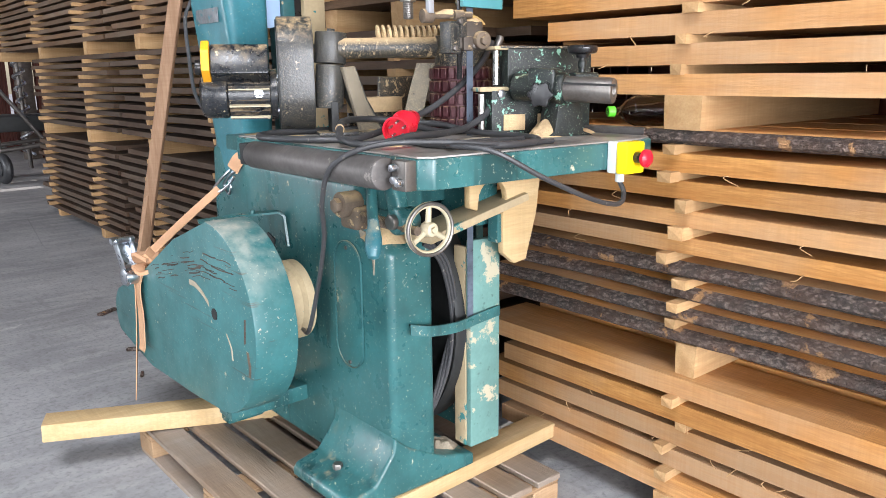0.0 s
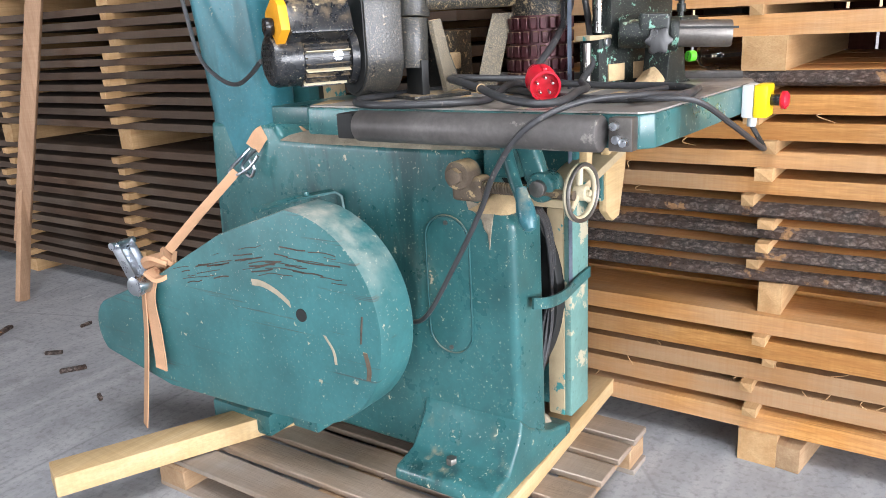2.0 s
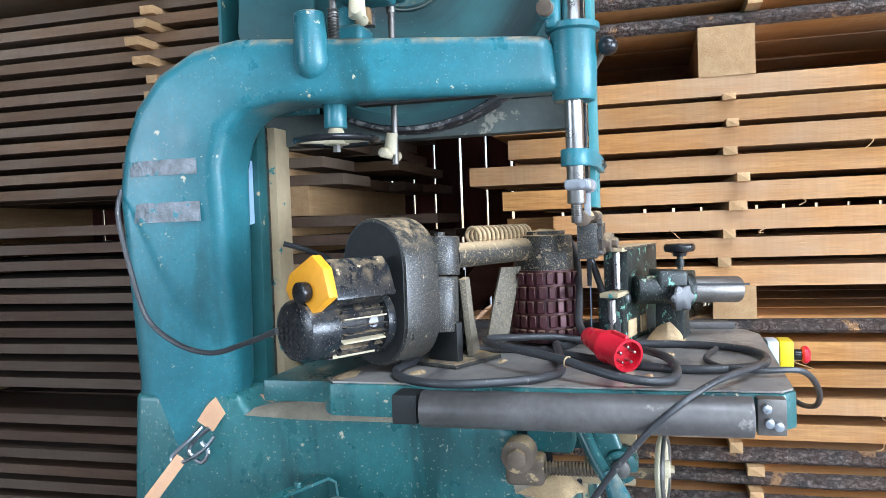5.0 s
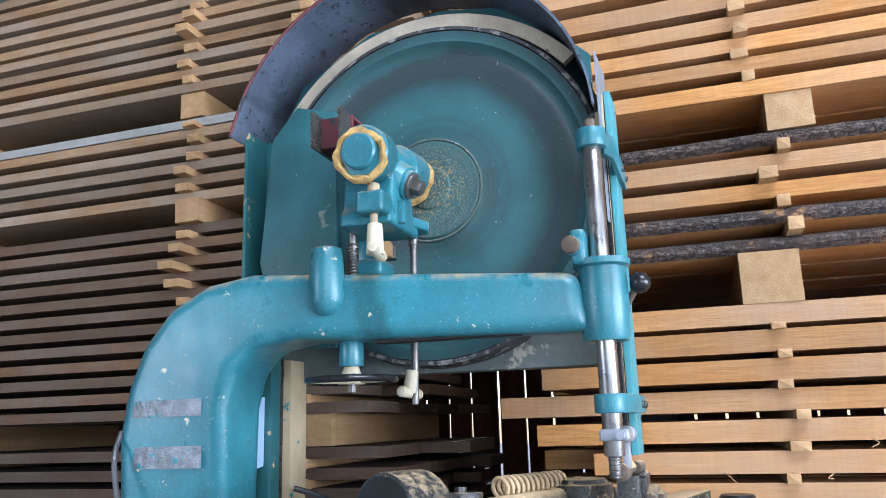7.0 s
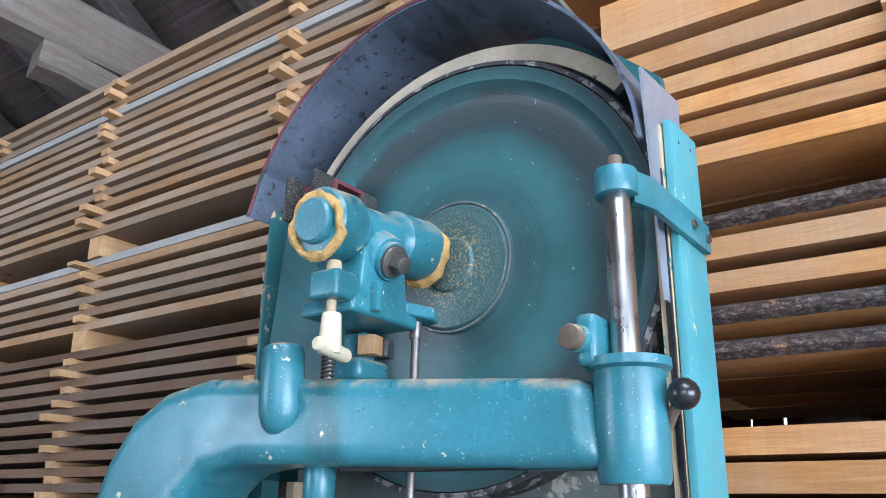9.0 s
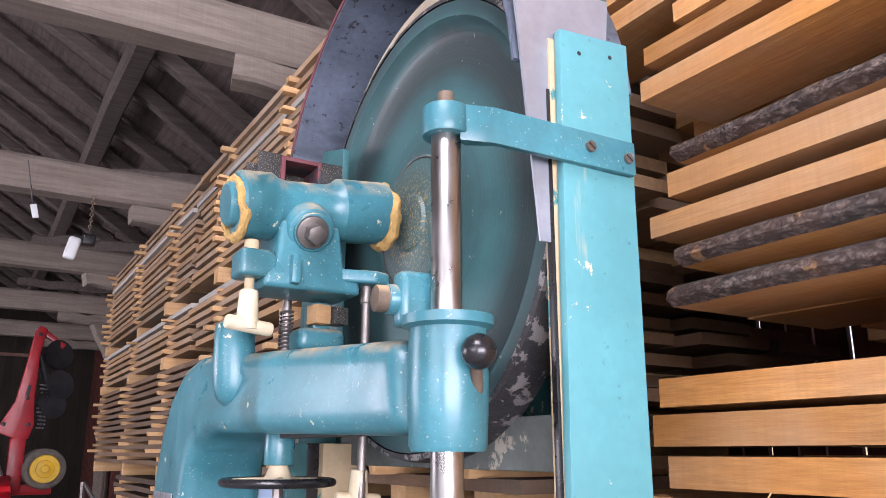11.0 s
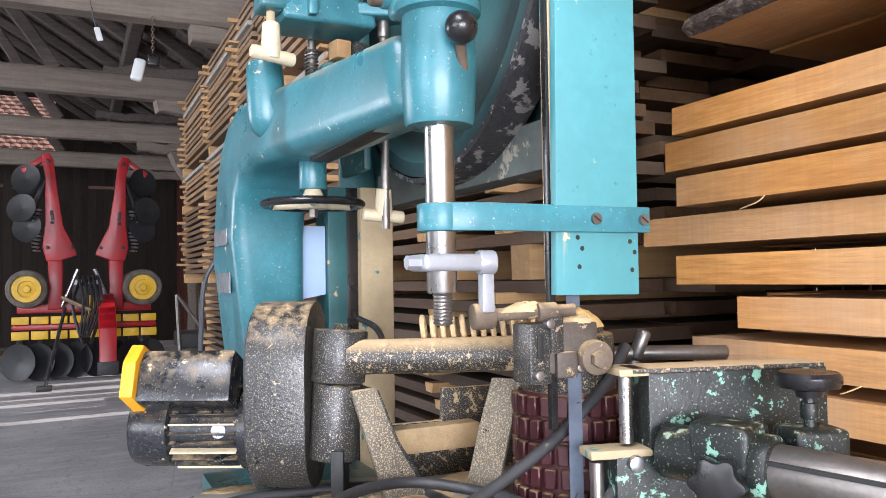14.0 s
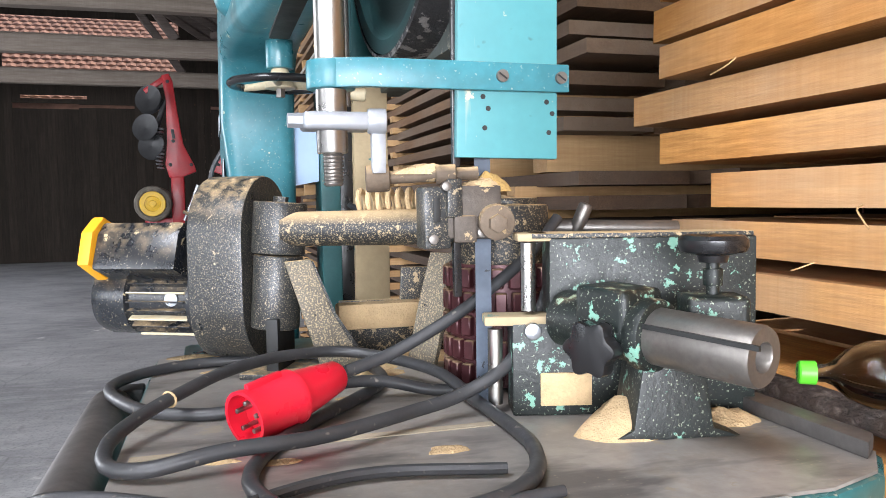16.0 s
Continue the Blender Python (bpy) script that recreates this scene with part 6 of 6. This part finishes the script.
part("cord", sweep([(1.52, 1.585, 1.38), (1.50, 1.565, 1.32), (1.46, 1.54, 1.255), (1.41, 1.515, 1.212), (1.35, 1.51, 1.184), (1.29, 1.488, Z + 0.014), (1.165, 1.42, Z + 0.014), (1.066, 1.397, Z + 0.016), (0.99, 1.393, Z + 0.006), (0.95, 1.425, Z + 0.003), (0.945, 1.485, Z + 0.01), (0.972, 1.545, Z + 0.02), (1.015, 1.605, Z + 0.03), (1.075, 1.69, Z + 0.036), (1.155, 1.765, Z + 0.036), (1.245, 1.79, Z + 0.032), (1.32, 1.74, Z + 0.024), (1.365, 1.65, Z + 0.018),
    (1.381, 1.552, Z + 0.004), (1.387, 1.44, Z), (1.38, 1.35, Z), (1.345, 1.27, Z), (1.28, 1.222, Z), (1.19, 1.215, Z), (1.12, 1.25, Z), (1.088, 1.32, Z), (1.092, 1.39, Z - 0.001), (1.13, 1.475, Z - 0.001), (1.18, 1.545, Z), (1.235, 1.615, Z), (1.285, 1.69, Z), (1.30, 1.76, Z), (1.285, 1.84, Z), (1.235, 1.905, Z), (1.14, 1.93, Z), (1.035, 1.937, Z), (0.962, 1.9, Z), (0.918, 1.836, Z), (0.914, 1.765, Z), (0.955, 1.668, Z), (1.0, 1.625, Z), (1.07, 1.607, Z), (1.18, 1.625, Z + 0.017), (1.27, 1.64, Z + 0.017), (1.35, 1.63, Z), (1.43, 1.61, Z)], 0.0085, 10, steps=6), rubber, cable)
pa, pb = Vector((1.205, 1.565, 1.208)), Vector((1.085, 1.478, 1.186))
PW = (pb - pa).normalized()
plug = part("plug", lathe(pa, PW, [(0.0, 0.0), (0.017, 0.0), (0.02, 0.004), (0.024, 0.03), (0.028, 0.06), (0.029, 0.075), (0.034, 0.077), (0.034, 0.086), (0.0315, 0.09), (0.0315, 0.142), (0.033, 0.143), (0.033, 0.149), (0.0285, 0.149), (0.028, 0.125), (0.0, 0.125)], 40), red_plastic, cable, "bright red five-pin industrial plug")
for i in range(5):
    a = 2 * math.pi * i / 5 + 0.3
    off = turn_to(PW) @ Vector((0.017 * math.cos(a), 0.017 * math.sin(a), 0))
    part("pin", rod(pa + PW * 0.12 + off, pa + PW * 0.146 + off, 0.003, n=10, bev=0.001), bright_steel, plug)
part("plug_key", slab(pa + PW * 0.12 + Vector((0, 0, 0.034)), (0.008, 0.05, 0.008), turn_to(PW) @ pose(0, 0, 0, 90, 0, 0), 0.002), red_plastic, plug)
part("cord_tie", torus((1.002, 1.588, Z + 0.027), (0.55, 0.8, 0.15), 0.0095, 0.0016, 20, 6), sawdust, cable)

stop = thing("emergency_stop", (1.54, 1.148, 1.08), "yellow emergency stop box with a red button on the table edge", "stop switch")
part("back_box", box(1.487, 1.557, 1.149, 1.175, 1.078, 1.154, 0.005), grey_plastic, stop)
part("cover", box(1.487, 1.557, 1.117, 1.1485, 1.078, 1.154, 0.006), yellow_plastic, stop)
part("collar", rod((1.522, 1.117, 1.117), (1.522, 1.095, 1.117), 0.013, n=20, bev=0.001), black_plastic, stop)
part("button", lathe((1.522, 1.096, 1.117), (0, -1, 0), [(0.0, 0), (0.016, 0), (0.021, 0.004), (0.021, 0.012), (0.014, 0.018), (0.0, 0.019)], 28), red_plastic, stop)
part("gland", rod((1.513, 1.155, 1.08), (1.513, 1.155, 1.056), 0.011, n=14, bev=0.002), grey_plastic, stop)
part("lead", sweep([(1.513, 1.155, 1.058), (1.505, 1.135, 1.03), (1.45, 1.11, 1.015), (1.34, 1.10, 1.04), (1.2, 1.12, 1.10), (1.1, 1.165, 1.158), (1.06, 1.24, Z + 0.004), (1.10, 1.30, Z), (1.2, 1.33, Z), (1.33, 1.30, Z)], 0.006, 8), rubber, stop)

wire = thing("motor_cable", (1.0, 2.5, 1.1), "thin black cable hanging from the neck to the motor", "cable")
part("cord", sweep([(1.09, 2.61, 1.56), (1.062, 2.60, 1.50), (1.05, 2.565, 1.38), (1.04, 2.52, 1.27), (1.03, 2.44, 1.215), (1.0, 2.34, 1.20), (0.96, 2.24, 1.225), (0.90, 2.13, 1.262)], 0.006, 8), rubber, wire)
part("cord", sweep([(1.36, 2.34, 1.42), (1.38, 2.28, 1.40), (1.36, 2.2, 1.37), (1.28, 2.12, 1.35)], 0.007, 8), rubber, wire)
inner = thing("hanging_cables", (1.34, 1.62, 0.3), "loop of black cable hanging in the open end of the base", "cable")
for k in range(3):
    part("cord", sweep([(1.26 + 0.012 * k, 1.60, 0.87), (1.325 + 0.012 * k, 1.605, 0.80), (1.365 + 0.008 * k, 1.61, 0.66), (1.36, 1.61 + 0.012 * k, 0.52), (1.32 - 0.01 * k, 1.62, 0.40), (1.27, 1.63, 0.33)], 0.006, 8), rubber, inner)

# ---- strap with ratchet ----
strap = thing("ratchet_strap", (0.85, 2.55, 0.17), "orange webbing strap with zinc ratchet knotted over the belt cover", "strap")
part("upper_web", ribbon([(1.24, 2.33, 1.045), (1.19, 2.40, 1.058), (1.135, 2.41, 1.05), (1.115, 2.435, 1.01)], (0.3, -0.5, -0.5), 0.045, 0.004), webbing, strap)
part("hook", joined(sweep([(1.118, 2.425, 1.005), (1.105, 2.45, 0.985), (1.10, 2.47, 0.955), (1.10, 2.44, 0.93), (1.10, 2.42, 0.955), (1.105, 2.44, 0.975)], 0.0055, 8), sweep([(1.105, 2.405, 0.99), (1.095, 2.43, 0.96), (1.08, 2.475, 0.935), (1.075, 2.50, 0.945), (1.09, 2.46, 0.985), (1.11, 2.44, 1.01)], 0.005, 8)), zinc, strap, "bent zinc hooks")
part("slanting_web", ribbon([(1.082, 2.478, 0.945), (0.97, 2.52, 0.845), (0.87, 2.555, 0.752)], (0.343, -0.561, -0.618), 0.027, 0.005, smooth=False), webbing, strap)
part("knot", joined(sweep([(0.855, 2.53, 0.73), (0.835, 2.57, 0.745), (0.85, 2.61, 0.72), (0.885, 2.59, 0.705), (0.88, 2.54, 0.71), (0.845, 2.55, 0.755)], 0.02, 8, section=[(-0.028, -0.006), (0.028, -0.006), (0.028, 0.006), (-0.028, 0.006)]), sweep([(0.83, 2.60, 0.70), (0.84, 2.57, 0.68), (0.87, 2.55, 0.70), (0.87, 2.53, 0.74)], 0.02, 8, section=[(-0.024, -0.006), (0.024, -0.006), (0.024, 0.006), (-0.024, 0.006)])), webbing, strap)
part("loose_end", ribbon([(0.845, 2.60, 0.70), (0.826, 2.612, 0.62), (0.828, 2.61, 0.53), (0.82, 2.598, 0.43), (0.812, 2.590, 0.405)], (0.0, 1, 0.05), 0.05, 0.003), webbing, strap)
part("lower_web", ribbon([(0.83, 2.64, 0.66), (0.828, 2.66, 0.5), (0.825, 2.70, 0.32), (0.822, 2.735, 0.18)], (0.4, 1, 0), 0.045, 0.003), webbing, strap)
rm = Matrix.Translation((0.815, 2.655, 0.70)) @ pose(0, 0, 0, 62, 0, 8)
ratchet = joined(slab((0, 0, 0), (0.05, 0.15, 0.006), None, 0.002), slab((-0.026, 0, 0.014), (0.004, 0.16, 0.034), None, 0.001), slab((0.026, 0, 0.014), (0.004, 0.16, 0.034), None, 0.001), rod((-0.04, 0.078, 0.015), (0.04, 0.078, 0.015), 0.011, n=16), rod((-0.035, -0.05, 0.012), (0.035, -0.05, 0.012), 0.028, n=24, bev=0.002))
ratchet.transform(rm)
part("ratchet", ratchet, zinc, strap, "zinc ratchet with a dark lever")

# ---- bottle ----
bottle = thing("bottle", (1.85, 1.33, 1.171), "clear plastic drink bottle with a green cap lying between the boards", "bottle")
BA, B0 = Vector((0.86, -0.5, 0)).normalized(), Vector((1.757, 1.38, 1.208))
shell = part("bottle_body", lathe(B0 + BA * 0.012, BA, [(0.011, 0), (0.0115, 0.012), (0.015, 0.02), (0.03, 0.036), (0.041, 0.06), (0.043, 0.085), (0.041, 0.10), (0.043, 0.11), (0.043, 0.19), (0.038, 0.21), (0.022, 0.216), (0.0, 0.213)], 36), clear_plastic, bottle)
cap = part("cap", lathe(B0 - BA * 0.008, BA, [(0.0, 0.0), (0.0125, 0.0), (0.0145, 0.002), (0.0148, 0.02), (0.0125, 0.0205), (0, 0.0205)], 32), cap_green, bottle, "bright green screw cap")
word = bpy.data.curves.new("letters", "FONT")
word.body, word.size, word.align_x, word.align_y, word.extrude = "LOKA", 0.0085, "CENTER", "CENTER", 0.0003
tmp = bpy.data.objects.new("letters", word)
lm = bpy.data.meshes.new_from_object(tmp)
bpy.data.objects.remove(tmp)
lb = bmesh.new()
lb.from_mesh(lm)
side_v = BA.cross(UP).normalized()
lb.transform(Matrix.Translation(B0 - BA * 0.0088) @ Matrix(((side_v.x * -1, 0, -BA.x, 0), (side_v.y * -1, 0, -BA.y, 0), (0, 1, 0, 0), (0, 0, 0, 1))) @ pose(0, 0, 0, 0, 0, -80))
part("letters", lb, ink, cap)

# ---- red field implement at the far end ----
red = thing("cultivator", (0.95, 15.2, 0), "red folded disc cultivator with yellow-ended packer rollers", "farm implement")
CX, CY = 0.99, 14.6


def wing(s):
    """One folded wing: tapered arm, roller, disc gangs."""
    def X(v):
        return CX + s * v
    arm_ = part("wing_arm", prism("y", [(X(0.14), 1.98), (X(0.16), 2.07), (X(0.34), 2.45), (X(0.42), 3.0), (X(0.48), 3.52), (X(0.54), 3.64), (X(0.66), 3.60), (X(0.60), 3.2), (X(0.60), 2.5), (X(0.64), 2.1), (X(0.58), 1.88), (X(0.40), 1.88)], CY, CY + 0.14, 0.015), red_paint, red, "tall red folded wing arm")
    part("arm_tip", slab((X(0.78), CY + 0.1, 3.44), (0.38, 0.1, 0.09), pose(0, 0, 0, 0, s * 36, 0), 0.015), red_paint, arm_)
    part("arm_slot", slab((X(0.5), CY - 0.003, 2.62), (0.05, 0.01, 0.16), pose(0, 0, 0, 0, s * 8, 0), 0.004), implement_black, arm_)
    for z, x in ((3.5, 0.56), (2.5, 0.5), (2.1, 0.22), (2.1, 0.56)):
        part("pin", rod((X(x), CY - 0.03, z), (X(x), CY + 0.0, z), 0.03, n=12, bev=0.004), implement_black, arm_)
    part("arm_root", box(min(X(0.34), X(0.56)), max(X(0.34), X(0.56)), CY - 0.02, CY + 0.24, 1.1, 1.9, 0.03), red_paint, red)
    part("stay", rod((X(0.36), CY - 0.05, 1.15), (X(0.12), CY - 0.08, 1.75), 0.03, n=12), zinc, red)
    rl = part("packer_roller", rod((X(0.84), CY - 0.36, 1.44), (X(0.84), CY + 0.84, 1.44), 0.2, n=24), roller_mud, red, "muddy ringed packer roller")
    for k in range(10):
        part("ring", torus((X(0.84), CY - 0.3 + 0.12 * k, 1.44), (0, 1, 0), 0.24, 0.06, 28, 8), roller_mud, rl)
    part("roller_end", lathe((X(0.84), CY - 0.38, 1.44), (0, 1, 0), [(0.0, -0.02), (0.05, -0.02), (0.06, 0.0), (0.12, 0.01), (0.13, -0.01), (0.2, -0.01), (0.21, 0.02), (0.0, 0.03)], 28), implement_yellow, rl)
    for z, x in ((3.2, 0.86), (2.72, 0.92), (2.42, 0.84)):
        for k in range(3):
            part("disc", lathe((X(x), CY + 0.05 + 0.22 * k, z), (s * 0.5, -1, 0.2), [(0.0, 0.0), (0.1, 0.01), (0.2, 0.035), (0.235, 0.05), (0.2, 0.04), (0.0, 0.012)], 20), implement_black, red)
    part("disc_bar", rod((X(0.6), CY + 0.1, 3.2), (X(0.9), CY + 0.3, 2.4), 0.05, n=10), implement_black, red)
    for k in range(12):
        a = 0.12 * k
        part("spring", torus((X(0.72 + 0.02 * math.sin(k)), CY + 0.05, 2.05 + 0.06 * k), (0.1, 0.1, 1), 0.05, 0.012, 16, 6), zinc, red)
    for k in range(4):
        x = X(0.12 + 0.27 * k)
        part("yellow_plate", slab((x, CY - 0.25, 0.95), (0.24, 0.05, 0.12), None, 0.01), implement_yellow, red)
        part("yellow_plate", slab((x, CY - 0.3, 0.72), (0.24, 0.05, 0.13), None, 0.01), implement_yellow, red)
        part("lower_disc", lathe((x, CY - 0.15, 0.3), (s * 0.6, -1, 0.1), [(0.0, 0.0), (0.12, 0.012), (0.26, 0.05), (0.29, 0.07), (0.26, 0.058), (0.0, 0.015)], 22), implement_black, red)
        part("disc_arm", slab((x, CY - 0.1, 0.52), (0.06, 0.06, 0.4), pose(0, 0, 0, 18, 0, 0), 0.01), implement_black, red)
    part("wheel", joined(torus((X(0.95), CY + 0.9, 0.36), (1, 0, 0), 0.27, 0.09, 28, 10), rod((X(0.95) - 0.06, CY + 0.9, 0.36), (X(0.95) + 0.06, CY + 0.9, 0.36), 0.2, n=20)), implement_black, red)
    part("hose", sweep([(X(0.1), CY - 0.3, 1.55), (X(0.2), CY - 0.6, 1.2), (X(0.12), CY - 0.7, 0.8), (X(0.05), CY - 0.9, 0.6)], 0.025, 8), implement_black, red)


wing(-1)
wing(1)
part("cross_beam", box(CX - 1.05, CX + 1.05, CY - 0.2, CY, 0.8, 0.88, 0.01), red_paint, red)
part("cross_beam", box(CX - 1.0, CX + 1.0, CY + 0.1, CY + 0.3, 1.05, 1.2, 0.02), red_paint, red)
part("centre_block", slab((CX, CY + 0.1, 1.38), (0.42, 0.3, 0.42), None, 0.03), implement_black, red)
part("name_bar", box(CX - 0.2, CX + 0.2, CY - 0.062, CY - 0.052, 1.5, 1.58, 0.004), plain_white, red)
part("drawbar", prism("x", [(CY - 0.1, 1.1), (CY - 0.1, 1.35), (CY - 0.9, 1.15), (CY - 1.25, 0.85), (CY - 1.35, 0.32), (CY - 1.15, 0.3), (CY - 1.05, 0.8)], CX + 0.16, CX + 0.4, 0.02), red_paint, red, "red drawbar")
part("hitch_plate", slab((CX + 0.28, CY - 1.3, 0.25), (0.3, 0.12, 0.2), None, 0.02), implement_black, red)
part("yellow_hose", sweep([(CX + 0.05, CY - 0.5, 1.3), (CX + 0.06, CY - 0.75, 1.05), (CX - 0.02, CY - 0.95, 0.75)], 0.05, 10), implement_yellow, red)
for k in range(5):
    part("hose", sweep([(CX - 0.1 + 0.05 * k, CY - 0.1, 1.5), (CX - 0.12 + 0.07 * k, CY - 0.5, 1.62), (CX - 0.05 + 0.06 * k, CY - 0.8, 1.25), (CX - 0.1 + 0.03 * k, CY - 1.0, 0.7)], 0.02, 8), implement_black, red)
part("parking_stand", joined(rod((CX - 0.3, CY - 0.8, 1.15), (CX - 0.55, CY - 1.5, 0.06), 0.025), slab((CX - 0.56, CY - 1.52, 0.04), (0.2, 0.2, 0.06), None, 0.01)), implement_black, red)
part("lever_bar", rod((CX - 0.35, CY - 0.5, 1.3), (CX + 0.05, CY - 0.9, 1.1), 0.03), rusty, red)

# ---- trolley, boards and hanging things ----
cart = thing("trolley", (2.45, 11.6, 0), "dark grey iron trolley frame on rubber wheels", "trolley")
part("frame", joined(rod((2.05, 11.2, 0.42), (2.85, 11.2, 0.5), 0.03), rod((2.05, 12.0, 0.42), (2.85, 12.0, 0.5), 0.03), rod((2.05, 11.2, 0.42), (2.05, 12.0, 0.42), 0.03), rod((2.85, 11.2, 0.5), (2.85, 12.0, 0.5), 0.03), rod((2.05, 11.2, 0.4), (2.0, 11.2, 1.35), 0.025), rod((2.0, 11.2, 1.35), (2.6, 11.2, 0.5), 0.025), rod((2.85, 12.0, 0.5), (2.9, 12.0, 1.3), 0.025)), dull_steel, cart)
part("tray", slab((2.45, 11.6, 0.75), (0.8, 0.8, 0.2), None, 0.03), dark_void, cart)
for x, y in ((2.05, 11.2), (2.85, 11.2), (2.05, 12.0), (2.85, 12.0)):
    part("wheel", joined(torus((x, y - 0.06, 0.2), (1, 0.2, 0), 0.14, 0.058, 28, 10), rod((x - 0.04, y - 0.06, 0.2), (x + 0.04, y - 0.06, 0.2), 0.09, n=20)), rubber, cart)
pile = thing("board_pile", (-0.7, 16.8, 0), "low pile of short brown boards on the floor", "board pile")
for i in range(5):
    for j in range(4):
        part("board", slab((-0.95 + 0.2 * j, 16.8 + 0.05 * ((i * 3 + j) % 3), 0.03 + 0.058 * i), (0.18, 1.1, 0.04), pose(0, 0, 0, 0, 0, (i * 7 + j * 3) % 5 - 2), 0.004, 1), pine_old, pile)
hoist = thing("chain_switch", (1.42, 7.9, 3.45), "dark hand control hanging on a rusty chain from the tie beam", "hanging control")
for k in range(12):
    part("chain_link", torus((1.42, 7.9, 3.86 - 0.027 * k), (1, 0, 0) if k % 2 else (0, 1, 0), 0.013, 0.004, 14, 6), rusty, hoist)
part("control", slab((1.42, 7.9, 3.47), (0.11, 0.09, 0.1), None, 0.02, 3), black_plastic, hoist)
part("bag", slab((1.30, 7.9, 3.38), (0.1, 0.08, 0.2), pose(0, 0, 0, 0, 12, 0), 0.03, 3), grey_plastic, hoist)
cordlamp = thing("pull_cord", (0.95, 7.9, 3.6), "thin cord with a pale tag hanging from the tie beam", "pull cord")
part("cord", rod((0.88, 7.9, 4.1), (0.96, 7.9, 3.72), 0.006, n=8), rubber, cordlamp)
part("tag", slab((0.98, 7.9, 3.66), (0.05, 0.02, 0.12), pose(0, 0, 0, 0, -15, 0), 0.008), grey_plastic, cordlamp)
striplight = thing("strip_light", (-0.2, 7.8, 3.86), "white fluorescent strip light under the tie beam, switched off", "strip light")
part("housing", box(-0.8, 0.45, 7.78, 7.86, 3.90, 3.95, 0.006), grey_plastic, striplight)
part("tube", rod((-0.78, 7.82, 3.885), (0.43, 7.82, 3.885), 0.014, n=16), plain_white, striplight)
conveyor = thing("auger", (2.75, 12.9, 0.0), "tall bright spiral auger leaning by the post", "auger")
part("shaft", rod((2.75, 12.9, 0.0), (2.62, 12.6, 3.3), 0.03, n=12), dull_steel, conveyor)
part("spiral", sweep([(2.75 - 0.13 * f + 0.075 * math.cos(f * 110), 12.9 - 0.3 * f + 0.075 * math.sin(f * 110), 0.2 + 3.1 * f) for f in [i / 260 for i in range(261)]], 0.02, 6, smooth=False), zinc, conveyor)
